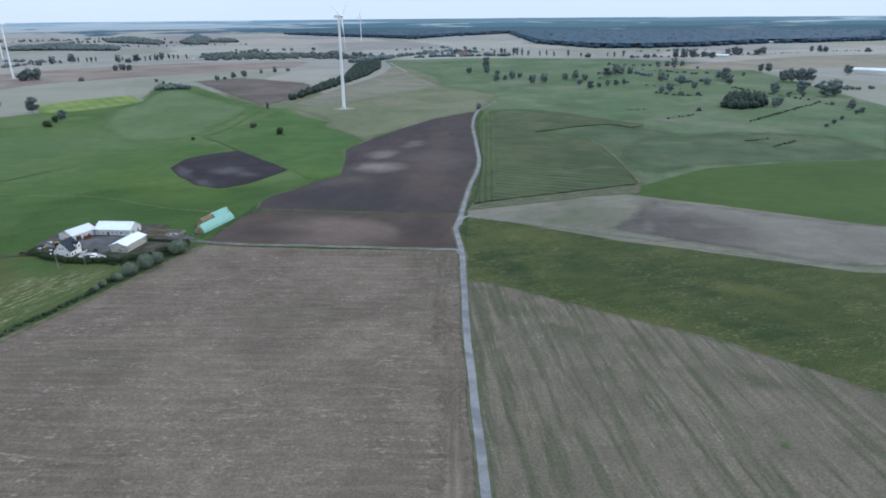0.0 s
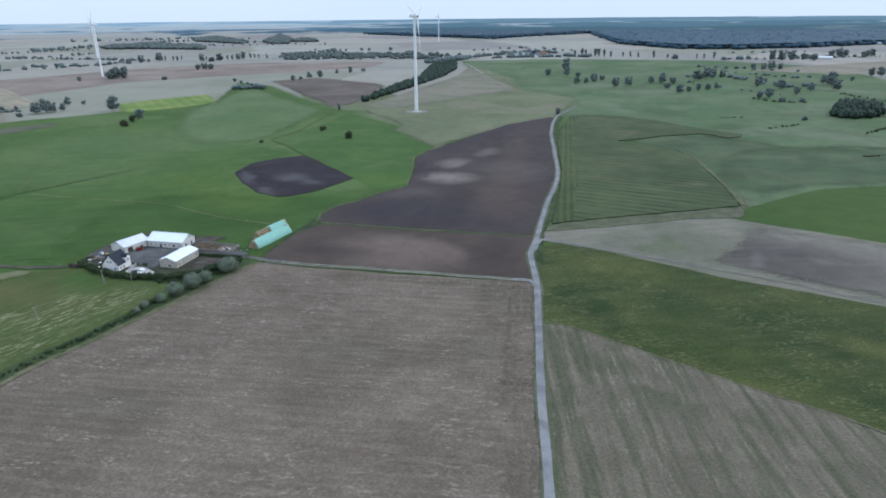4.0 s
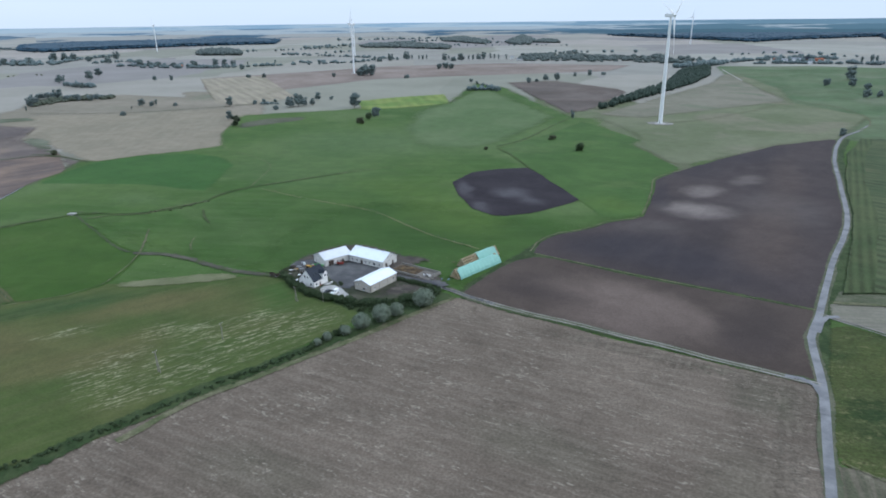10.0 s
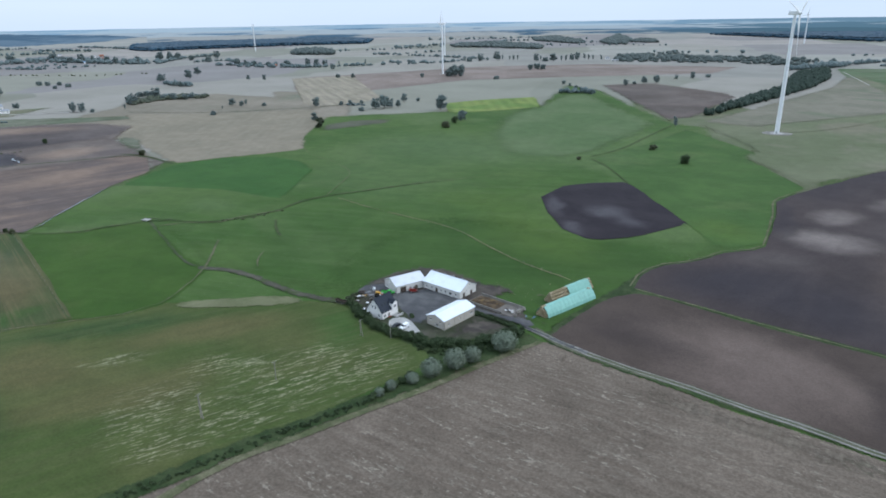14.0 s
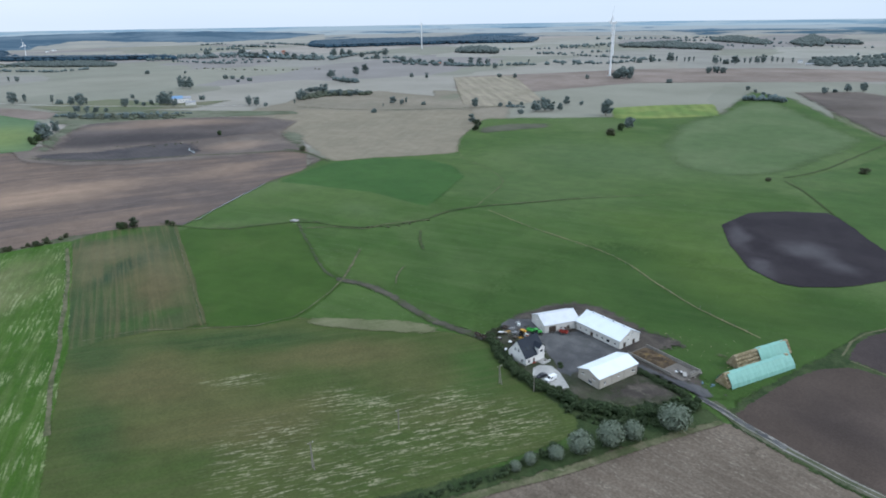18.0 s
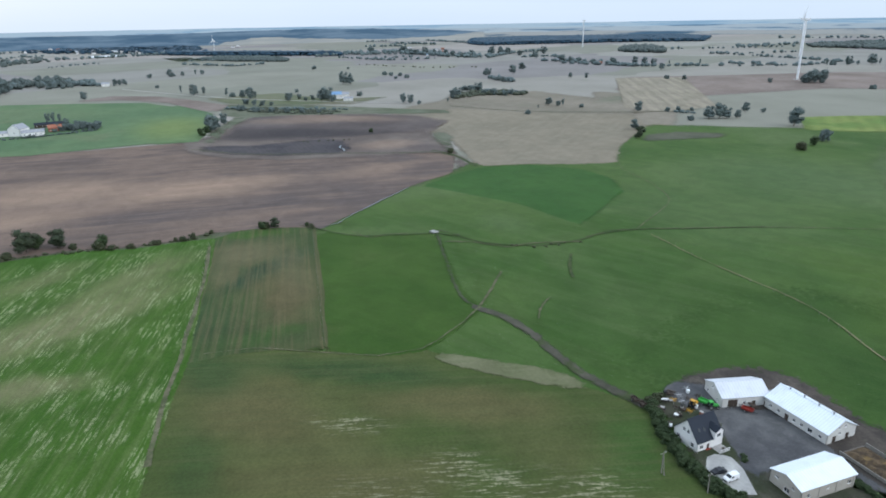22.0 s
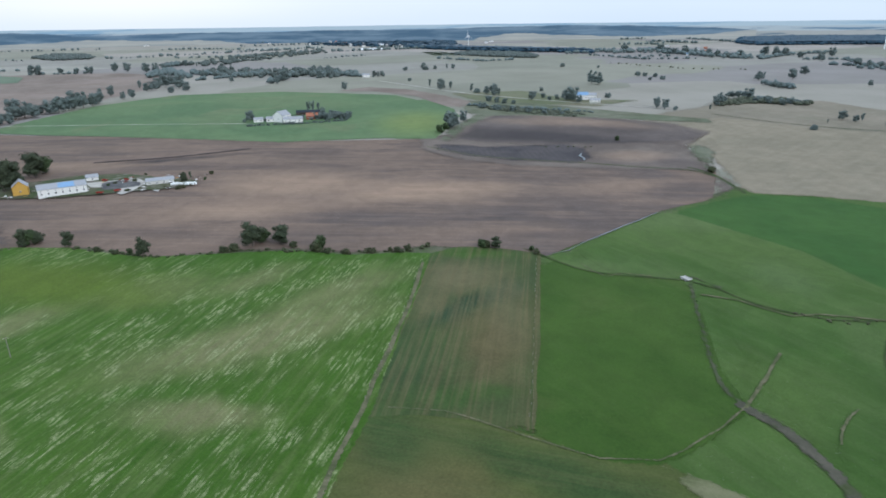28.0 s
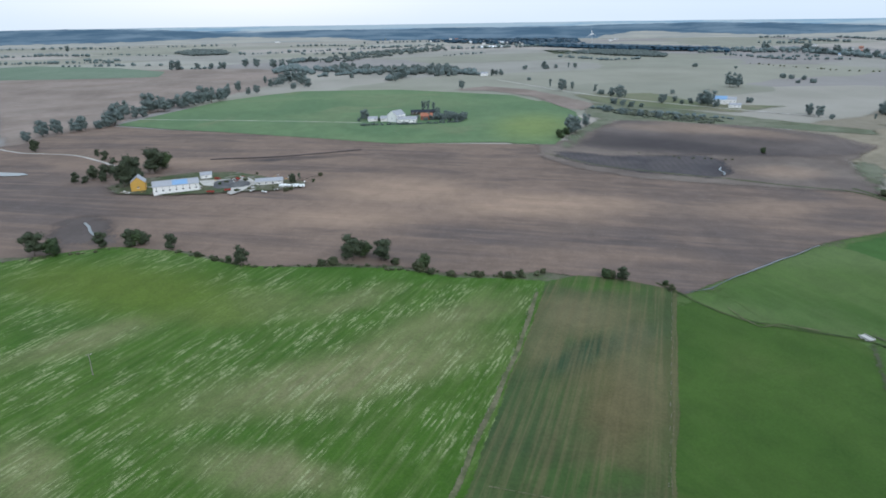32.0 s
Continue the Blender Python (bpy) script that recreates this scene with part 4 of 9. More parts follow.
    ("shrub", [(-480.6, 113.6, 3), (-482.4, 118.8, 3.6), (-483.9, 149, 3), (-469.9, 177.4, 2.8), (-470.6, 190.4, 2.8), (-470.1, 203.4, 2.8), (-471.7, 208.6, 3.4), (-476.5, 219.2, 2.3), (-484.2, 58.4, 2.6), (-489.2, 47.4, 2.6)]),
]
WOODS = [
    ("copse_dome", 7, 17, [(341.8, 870.9), (377, 940.4), (406.7, 965.1), (419.6, 938.7), (395.2, 869.2), (370.7, 848.6), (349.5, 849.3)]),
    ("shelter_wood", 6, 10, [(-256.7, 939.9), (-246.9, 1028.5), (-241.4, 1181), (-230.9, 1309.4), (-253.4, 1598.1), (-217.4, 1749.1), (-190.5, 1529.4), (-193.4, 1345.6), (-217.6, 1161.9), (-233.9, 1051.2), (-247.5, 959)]),
    ("tree_belt", 11, 9, [(-750.9, 1888.7), (-813.8, 2086.7), (-727.4, 2266.5), (-629.5, 2129.6), (-379.2, 2049.1), (-232.5, 1982.1), (-221.8, 1835.8), (-341.7, 1843.5), (-565.3, 1854.2), (-708.3, 1811.5)]),
    ("plantation", 12, 14, [(-1883.9, 1740), (-2071.6, 1916.6), (-2086.3, 2050.2), (-1913.5, 1969.4), (-1727, 1796.4)]),
    ("village_wood", 14, 13, [(-2973, 340), (-2736, 514), (-2580, 658), (-2423, 871), (-2336, 927), (-2500, 935), (-2700, 760), (-2920, 546), (-3080, 350)]),
    ("town_forest", 21, 12, [(-3618, -149), (-3264, 120), (-2990, 420), (-2883, 532), (-3109, 561), (-3800, 600), (-3900, 115), (-3850, -172)]),
    ("ridge_wood", 19, 14, [(-2943.8, 1729), (-3487.4, 2069.3), (-3587.5, 2438.6), (-3362.2, 2748.1), (-3148, 3247.8), (-2674, 3045), (-2332.9, 2625), (-2581.7, 2297.2), (-2664.8, 1976.6), (-2732.3, 1695.9)]),
    ("pine_forest", 21, 15, [(-229.6, 3249.1), (-105.1, 3533.1), (267.9, 4033.1), (274.5, 3365.2), (291.4, 2684.5), (374.1, 2491.1), (445.8, 2324.5), (629.8, 2296), (844.8, 2372.8), (1108.3, 2536.6), (1339, 2586.4), (1669.7, 2727.8), (2286.2, 3759.8), (1608.6, 4095.4), (645.9, 4351.9), (-435.8, 4377.5), (-1118.6, 4176.8)]),
    ("north_forest", 22, 15, [(-4444.2, 682.7), (-4410.7, 913.6), (-4300, 1393.9), (-4031.6, 2090.9), (-3999.8, 2155), (-4030.6, 2092.9), (-4332.4, 1276.4), (-4442.9, 693.9), (-4466.9, 426.2), (-4467.4, 417.9)]),
    ("west_forest", 22, 15, [(-3671, -2499.9), (-3720.5, -2211.9), (-4043.3, -1935.1), (-4265, -1473.3), (-4266.2, -1470.4), (-3987.9, -2032.2), (-3677.6, -2491.4)]),
    ("grove_a", 16, 12, [(-1747.3, 2526.8), (-1747.6, 2700.2), (-1776.4, 2903.4), (-1324.5, 2558.4), (-1220.3, 2354), (-1484.2, 2419.1), (-1639.4, 2399)]),
    ("grove_b", 16, 12, [(-1836.3, 3417.9), (-1867.6, 3749.8), (-1372.8, 3066.6), (-1293.2, 2831.7), (-1662.1, 3115.3)]),
    ("grove_c", 16, 13, [(-1288.1, 3052.5), (-1612.3, 4080.8), (-1246.6, 3305.3), (-1072.4, 2799.4), (-1164.1, 2812.8)]),
    ("grove_d", 16, 11, [(-1137.9, 3027.6), (-1249, 3453.6), (-1117.4, 3281), (-1012.3, 3006.9)]),
    ("far_wood_east", 18, 10, [(-757.8, 1925.7), (-705.2, 2095.6), (-720.3, 2354.9), (-600.7, 2020.8), (-468.5, 2021.7), (-384, 2157.9), (-351.2, 1974), (-571.5, 1877.3)]),
    ("hill_wood", 10, 8, [(-2463.1, 446.1), (-2606.7, 539.6), (-2476.3, 688.9), (-2278.2, 710.6), (-2166, 674), (-2288.1, 535.5)]),
    ("valley_thicket", 5, 1.9, [(-991.2, 325.8), (-1015.2, 346.9), (-987.9, 389.9), (-921.4, 442.5), (-905.5, 422.7), (-937.2, 363)]),
    ("pond_thicket", 6, 5, [(-964.7, 625.2), (-1020.5, 670.7), (-1034.3, 729.3), (-970.7, 766.2), (-950.9, 742), (-979.3, 696.7)]),
    ("farm_wood", 9, 11, [(-1699.1, -196.9), (-1961.6, -225.4), (-1867.1, -116.1), (-1817.2, -23), (-1882.1, 69.2), (-1684.1, 147.2), (-1564.1, 104.6), (-1611.1, 4.4), (-1624.9, -96.5)]),
    ("ring_wood", 14, 10, [(-2658.9, -1020.3), (-2937.1, -1069.4), (-2803.2, -880.3), (-2538, -763.9), (-2484.4, -873.5)]),
    ("lane_wood", 12, 10, [(-2126.1, -433.1), (-2269.3, -297.5), (-2667, -199.4), (-3010.4, -38.9), (-2708.1, 7.4), (-2364.7, -132.9), (-2053.8, -247)]),
]
ANG = {'stubble': 180.0, 'stubble_green': 96.0, 'bright_strips': 161.0, 'mown': 68.0, 'strips': 166.0, 'stubble_far': 129.0, 'strips_far': 146.0, 'maize': 160.0, 'plough_brown': 82.0, 'stubble_pale': 20.0, 'yellow_green': 129.0}
HOUSES = [
    (-606.8, -19.8, 29.5, 8.6, 10, -242, "barn_blue"),
    (-616.4, -46.5, 9.4, 10.2, 8, -240, "yellow"),
    (-645.5, -15.9, 8.0, 4.9, 6, -245, "white"),
    (-628.4, 37.7, 18.7, 4.6, 8, -250, "grey_long"),
    (-905, 92.4, 17.8, 15.9, 14, -262, "white_gable"),
    (-893.1, 100.3, 20.0, 6.9, 6, -262, "white"),
    (-904.9, 105, 10.1, 5.1, 9, -263, "white"),
    (-905.7, 60.8, 10.3, 5.1, 7, -259, "white"),
    (-905.3, 74.7, 10.2, 5.7, 7, -260, "white"),
    (-917.1, 119.3, 12.9, 7.1, 9, -264, "orange"),
    (-957, 112.8, 31.9, 5.4, 7, -264, "dark"),
    (-1567.1, 170.8, 15, 7.6, 8, -269, "white"),
    (-1056.2, 479.5, 16.3, 10.0, 10, 72, "blue"),
    (-1061.1, 494.8, 12.8, 8.2, 9, 72, "white"),
    (-1024, 487.7, 14.1, 5.3, 7, 71, "white"),
    (785, 1331.8, 35.1, 10.9, 9.8, -30, "hall"),
    (808.2, 1293.7, 56.2, 13.4, 14, -32, "hall"),
    (695.3, 1829.7, 34.8, 8.2, 8.4, -21, "hall"),
    (672.9, 1879.5, 19.6, 8.4, 6.3, -20, "white"),
    (1115.2, 2581.9, 19.7, 5.9, 7, -23, "hall"),
    (1155.7, 2574.1, 27.2, 7.4, 7, -24, "hall"),
    (1224, 2609.1, 12.6, 9.1, 5, -25, "white"),
    (-71.4, 1966.6, 14.5, 9.7, 6.3, 2, "white"),
    (-46.3, 1989.8, 20.8, 11.2, 7, 1, "white"),
    (4.7, 2037.7, 20.0, 8.6, 6.3, -0, "orange"),
    (-22.7, 2040.7, 15.0, 10.0, 6.3, 1, "dark"),
    (-93, 2021.2, 11.2, 8.5, 6.3, 3, "orange"),
    (-14.9, 1935.7, 9.5, 6.8, 6.3, 0, "white"),
    (-767.6, 1889.8, 10.0, 7.2, 6.3, 22, "white"),
    (-717.8, 1836.4, 29.1, 4.2, 8.4, 21, "grey_long"),
    (-1475.1, 1082.8, 7.4, 8.5, 5.6, 57, "white"),
    (-2469.9, 1334.3, 14.2, 7.1, 5, 64, "white"),
    (-2517.8, 1388.6, 13.4, 7.3, 5, 63, "orange"),
    (-2184, 1168.9, 8.3, 5.0, 5, 64, "blue"),
    (-2042.1, 1230.2, 10.0, 4.8, 4.5, 61, "white"),
    (-2741.6, 1341.6, 15.6, 6.2, 5, 66, "white"),
    (-1626.1, 1296.1, 13.3, 6.9, 6.3, 54, "white"),
    (-1459.1, 1307.8, 13.6, 5.2, 6.3, 50, "orange"),
    (-2306.7, 1249, 10.9, 6.5, 5, 64, "white"),
    (-2314, 1290.1, 16.5, 6.6, 5, 63, "orange"),
    (-2156.2, 1150.4, 8.1, 6.1, 4.5, 65, "blue"),
    (-2217.6, 1272.2, 9.5, 5.1, 4.5, 63, "white"),
    (-3726.4, 535.5, 16.1, 11.6, 6, 84, "white"),
    (-3652.3, 790.1, 19.1, 7.6, 6, 80, "white"),
    (-3909.6, -58.9, 16.6, 12.0, 6, -266, "white"),
    (-3883.1, -23.6, 16.5, 9.9, 6, -267, "orange"),
    (-4050.4, 11.7, 20.6, 8.3, 6, -267, "white"),
    (-3601.5, 123.3, 21.3, 7.3, 6, -269, "white"),
    (-3462, 207.9, 8.8, 8.8, 5, 90, "white"),
    (-3338.2, 489.5, 12.7, 6.8, 5, 85, "white"),
    (-3882.4, -382.3, 13.3, 6.0, 5, -261, "white"),
    (-4108.9, -1205, 18.2, 8.7, 6, -250, "white"),
    (-4088.2, -1146.5, 18.0, 8.7, 6, -251, "orange"),
    (-3853.6, -1011.8, 27.0, 6.1, 6, -252, "white"),
    (-4088, -43.7, 20.5, 8.2, 6, -266, "white"),
    (-3760, 39, 28.1, 5.6, 7, -267, "orange"),
    (-3526.6, 221.1, 11.7, 7.0, 6, 90, "white"),
    (-3506.5, 739.1, 16.2, 7.1, 5, 81, "white"),
]

# soil and sward tones
DRY_SOIL, WET_SOIL, MID_SOIL = (0.22, 0.185, 0.168), (0.042, 0.036, 0.041), (0.105, 0.088, 0.083)
PALE_SOIL, DAMP_SOIL, ASH_SOIL = (0.15, 0.114, 0.096), (0.056, 0.043, 0.039), (0.09, 0.083, 0.09)
DAMP_SOIL2, CHALK, MOSS = (0.085, 0.073, 0.068), (0.36, 0.33, 0.29), (0.105, 0.103, 0.07)
DRY_CLAY, WET_CLAY, HUMUS = (0.32, 0.226, 0.165), (0.105, 0.085, 0.08), (0.05, 0.043, 0.045)
DEEP_LEAF, YELLOW_LEAF = (0.022, 0.046, 0.014), (0.115, 0.122, 0.034)
WEED, FRESH_WEED = (0.07, 0.085, 0.045), (0.05, 0.12, 0.02)
HAY_BROWN, DARK_GRASS, RICH_GRASS = (0.118, 0.108, 0.044), (0.034, 0.072, 0.022), (0.044, 0.098, 0.02)
CUT_GRASS, YELLOW_GRASS, SPRING_GRASS = (0.225, 0.212, 0.11), (0.09, 0.135, 0.02), (0.05, 0.12, 0.014)
DRY_STRIP, BROWN_STRIP, DARK_REGROWTH = (0.145, 0.13, 0.07), (0.115, 0.096, 0.045), (0.03, 0.06, 0.03)
YELLOW_PASTURE, LUSH, PALE_PASTURE = (0.078, 0.128, 0.024), (0.034, 0.076, 0.015), (0.098, 0.142, 0.06)
# stains of the soil and sward, and haze over the north pasture, drawn out as soft ovals: centre, half length, half
# width, bearing, tone, strength
YELLOW_TIP, DULL_TIP = (0.165, 0.215, 0.07), (0.125, 0.165, 0.085)
STRIP_GREEN = (0.05, 0.084, 0.026)
RED_SOIL = (0.105, 0.077, 0.064)
SPOTS = {
    "shoulder": [(-835.7, 469.5, 27.0, 26.5, 2, HUMUS, 0.6), (-671.4, 441.9, 24.9, 18.1, 56, WET_CLAY, 0.7), (-698.9, 417.7, 32.5, 22.1, 93, DRY_CLAY, 0.5), (-765.3, 353.7, 51.1, 11.6, 76, HUMUS, 0.5)],
    "green_far": [(-880.3, 236.6, 84.1, 42.8, 174, YELLOW_TIP, 0.8), (-1109.3, 62.2, 139.7, 57.3, 49, DULL_TIP, 0.6), (-922.8, 6.5, 63.3, 30.2, 43, DULL_TIP, 0.5)],
    "plough_dark": [(-70.6, 571.4, 19.3, 11.0, 83, DRY_SOIL, 0.78), (-67.9, 523.0, 23.0, 17.8, 177, DRY_SOIL, 0.85), (-46.0, 619.9, 18.8, 9.9, 78, DRY_SOIL, 0.45), (-97.7, 437.0, 28.2, 18.2, 41, WET_SOIL, 0.91), (-50.7, 422.0, 38.8, 22.1, 161, WET_SOIL, 0.78), (-95.8, 557.2, 43.9, 6.3, 101, WET_SOIL, 0.65), (-53.6, 714.6, 55.0, 19.5, 68, WET_SOIL, 0.52), (-21.4, 551.1, 41.4, 25.8, 102, MID_SOIL, 0.65), (-85.9, 477.1, 18.2, 14.7, 32, MID_SOIL, 0.52), (-24.5, 488.8, 65.2, 19.9, 92, RED_SOIL, 0.6), (-20.6, 619.1, 92.0, 14.4, 91, RED_SOIL, 0.4), (-79.6, 438.5, 37.6, 27.8, 12, WET_SOIL, 0.7), (-86.3, 642.4, 44.2, 28.5, 85, WET_SOIL, 0.5)],
    "plough_red": [(-72.2, 367.1, 31.3, 17.4, 156, PALE_SOIL, 0.95), (-46.2, 357.7, 22.1, 13.7, 139, PALE_SOIL, 0.65), (-102.4, 364.1, 21.6, 11.0, 152, PALE_SOIL, 0.52), (-21.4, 360.2, 29.4, 14.5, 93, DAMP_SOIL, 0.78), (-120.8, 365.8, 16.0, 13.0, 69, DAMP_SOIL, 0.52), (-73.1, 342.1, 25.7, 13.7, 175, PALE_SOIL, 0.7), (-109.7, 356.2, 21.1, 8.8, 2, DAMP_SOIL, 0.6), (-22.8, 350.1, 16.5, 13.3, 121, DAMP_SOIL, 0.7)],
    "plough_black": [(-190.4, 512.4, 14.8, 12.4, 148, ASH_SOIL, 0.91), (-170.7, 499.8, 12.2, 9.0, 153, ASH_SOIL, 0.65), (-226.1, 509.9, 21.9, 5.4, 124, ASH_SOIL, 0.65), (-195.8, 472.3, 14.3, 5.1, 130, ASH_SOIL, 0.65)],
    "crop_green": [(24.3, 300.6, 25.2, 10.5, 114, DEEP_LEAF, 0.8), (13.8, 310.0, 12.9, 7.1, 77, DEEP_LEAF, 0.6), (113.2, 276.8, 52.8, 22.2, 153, DEEP_LEAF, 0.75), (59.4, 308.0, 16.8, 12.5, 101, DEEP_LEAF, 0.6), (121.4, 231.1, 23.9, 13.6, 136, DEEP_LEAF, 0.7), (131.9, 267.9, 26.8, 8.3, 150, YELLOW_LEAF, 0.6), (70.4, 240.4, 24.8, 8.3, 153, YELLOW_LEAF, 0.5), (110.6, 207.8, 19.8, 5.7, 143, YELLOW_LEAF, 0.6), (39.0, 347.0, 27.5, 13.9, 159, YELLOW_LEAF, 0.5)],
    "bare_soil": [(126.1, 364.2, 42.8, 28.9, 136, DAMP_SOIL2, 0.85), (98.8, 348.0, 11.7, 8.1, 146, CHALK, 0.5), (111.0, 362.1, 13.9, 3.9, 68, CHALK, 0.5), (141.2, 364.7, 5.6, 4.8, 112, CHALK, 0.5), (112.6, 335.7, 9.3, 3.9, 130, CHALK, 0.4), (119.6, 361.0, 56.5, 34.4, 1, DAMP_SOIL2, 0.7)],
    "stubble_green": [(25.5, 251.0, 11.2, 9.8, 159, WEED, 0.6), (43.6, 227.2, 13.0, 5.1, 145, WEED, 0.5), (69.1, 218.6, 11.6, 4.6, 145, WEED, 0.4), (102.8, 193.8, 11.0, 5.4, 139, WEED, 0.5), (94.8, 157.5, 2.1, 1.3, 54, FRESH_WEED, 0.95)],
    "stubble": [(-70.5, 249.5, 25.4, 11.9, 173, MOSS, 0.35), (-17.9, 258.0, 19.5, 11.2, 95, MOSS, 0.3), (-15.3, 308.6, 13.9, 10.1, 95, MOSS, 0.45), (-136.6, 204.2, 23.7, 10.9, 6, MOSS, 0.35)],
    "mown": [(-284.0, 206.4, 29.9, 21.2, 24, HAY_BROWN, 0.92), (-258.8, 265.8, 35.5, 10.6, 59, HAY_BROWN, 0.86), (-244.8, 207.7, 27.8, 10.2, 54, HAY_BROWN, 0.75), (-233.9, 236.5, 18.3, 11.1, 64, HAY_BROWN, 0.57), (-205.6, 269.4, 24.4, 10.4, 57, HAY_BROWN, 0.29), (-293.9, 241.7, 42.4, 9.5, 56, DARK_GRASS, 0.75), (-316.7, 196.4, 19.6, 12.2, 10, DARK_GRASS, 0.69), (-262.8, 184.4, 23.1, 7.4, 173, DARK_GRASS, 0.46), (-215.8, 296.9, 19.7, 10.9, 135, RICH_GRASS, 0.80), (-241.5, 223.4, 36.3, 17.4, 9, HAY_BROWN, 0.55), (-235.2, 279.2, 29.8, 13.8, 19, HAY_BROWN, 0.4), (-193.9, 208.9, 19.8, 9.7, 28, HAY_BROWN, 0.35)],
    "mown_hay": [(-263.6, 232.2, 11.0, 4.9, 70, 1), (-232.2, 248.9, 11.3, 7.2, 74, 1), (-228.4, 223.5, 17.9, 6.5, 68, 1), (-219.9, 257.4, 11.1, 6.8, 72, 1), (-193.0, 277.4, 25.0, 12.9, 51, 1), (-214.9, 224.1, 19.2, 4.0, 63, 1), (-196.6, 234.4, 18.9, 8.6, 60, 1), (-185.0, 279.2, 20.2, 6.7, 63, 1), (-207.8, 278.5, 15.2, 6.7, 63, 1), (-202.1, 212.3, 12.4, 5.0, 53, 1), (-219.8, 215.5, 8.2, 5.1, 53, 1), (-267.2, 227.4, 8.4, 4.7, 56, 0.8), (-199.4, 264.2, 28.5, 20.1, 41, 0.9), (-220.5, 218.2, 19.5, 13.9, 154, 0.9)],
    "bright_strips": [(-382.6, 149.1, 54.0, 16.7, 116, CUT_GRASS, 0.80), (-422.8, 177.9, 37.6, 14.3, 132, CUT_GRASS, 0.57), (-440.0, 135.6, 23.9, 11.2, 140, CUT_GRASS, 0.46), (-332.6, 137.1, 22.9, 9.8, 82, CUT_GRASS, 0.75), (-403.4, 45.0, 30.8, 11.4, 137, CUT_GRASS, 0.63), (-327.9, 71.2, 19.3, 9.5, 42, CUT_GRASS, 0.63), (-432.9, 93.5, 26.4, 18.4, 110, CUT_GRASS, 0.40)],
    "bright_over": [(-448.2, 41.1, 60.3, 26.3, 72, YELLOW_GRASS, 0.95), (-424.9, 86.2, 15.9, 10.5, 67, YELLOW_GRASS, 0.46), (-472.8, 150.1, 68.5, 10.5, 84, SPRING_GRASS, 0.80), (-454.9, 1.0, 38.6, 22.3, 80, YELLOW_GRASS, 0.69)],
    "strips": [(-433.9, 230.1, 22.0, 17.9, 160, DRY_STRIP, 0.8), (-368.0, 235.3, 29.6, 12.1, 169, BROWN_STRIP, 0.85), (-406.4, 213.8, 14.9, 8.9, 174, DRY_STRIP, 0.5), (-403.3, 232.3, 38.9, 8.7, 130, DARK_REGROWTH, 0.85), (-358.2, 205.3, 20.1, 11.0, 177, DARK_REGROWTH, 0.7), (-335.2, 220.9, 23.0, 6.4, 91, RICH_GRASS, 0.6), (-465.0, 238.7, 26.9, 8.1, 77, SPRING_GRASS, 0.6), (-365.9, 208.6, 28.5, 15.8, 178, STRIP_GREEN, 0.7), (-407.8, 247.2, 44.7, 8.7, 175, DRY_STRIP, 0.5), (-331.0, 199.6, 12.5, 11.5, 119, STRIP_GREEN, 0.6)],
    "plough_brown": [(-588.4, 218.1, 55.3, 18.3, 108, DRY_CLAY, 0.95), (-596.8, 270.7, 30.7, 14.3, 97, DRY_CLAY, 0.81), (-618.3, 134.8, 64.3, 43.0, 83, DRY_CLAY, 0.81), (-560.0, 110.7, 46.3, 21.5, 86, DRY_CLAY, 0.56), (-528.0, 194.4, 56.1, 14.3, 79, WET_CLAY, 0.95), (-531.2, 262.5, 48.5, 19.4, 71, WET_CLAY, 0.95), (-642.4, 400.8, 46.6, 25.4, 14, WET_CLAY, 0.95), (-525.8, 319.9, 35.4, 22.9, 146, WET_CLAY, 0.81), (-480.8, 280.5, 20.4, 14.1, 105, WET_CLAY, 0.81), (-589.6, -111.4, 105.5, 39.8, 43, WET_CLAY, 0.95), (-499.0, 162.3, 45.2, 10.7, 89, WET_CLAY, 0.56), (-716, 30, 70, 7, 106, HUMUS, 0.88), (-590, 315, 85, 60, 147, WET_CLAY, 0.56), (-605.4, -111.6, 92.0, 35.6, 67, WET_CLAY, 0.75), (-696.9, -55.7, 59.0, 20.2, 85, DRY_CLAY, 0.50), (-595.6, 240.1, 67.2, 28.8, 84, DRY_CLAY, 0.62), (-526.2, 204.2, 45.6, 11.1, 94, WET_CLAY, 0.75), (-595.5, 362.8, 51.3, 22.4, 103, DRY_CLAY, 0.44), (-550.7, 91.9, 53.8, 17.3, 91, DRY_CLAY, 0.44), (-502.2, 342.4, 58.4, 31.9, 139, WET_CLAY, 0.8), (-464.4, 267.2, 38.2, 22.0, 63, WET_CLAY, 0.75), (-581.3, 230.4, 47.1, 25.4, 35, DRY_CLAY, 0.4), (-576.5, 405.5, 34.8, 21.0, 130, WET_CLAY, 0.7)],
    "plough_dark2": [(-786.5, 332.2, 68.0, 21.5, 85, HUMUS, 0.8), (-821.4, 456.5, 36.5, 24.3, 62, HUMUS, 0.35), (-872.1, 373.5, 64.2, 25.2, 74, DRY_CLAY, 0.4), (-790.4, 364.7, 106.9, 30.2, 61, HUMUS, 0.85), (-874.0, 428.4, 82.1, 30.1, 49, DRY_CLAY, 0.45)],
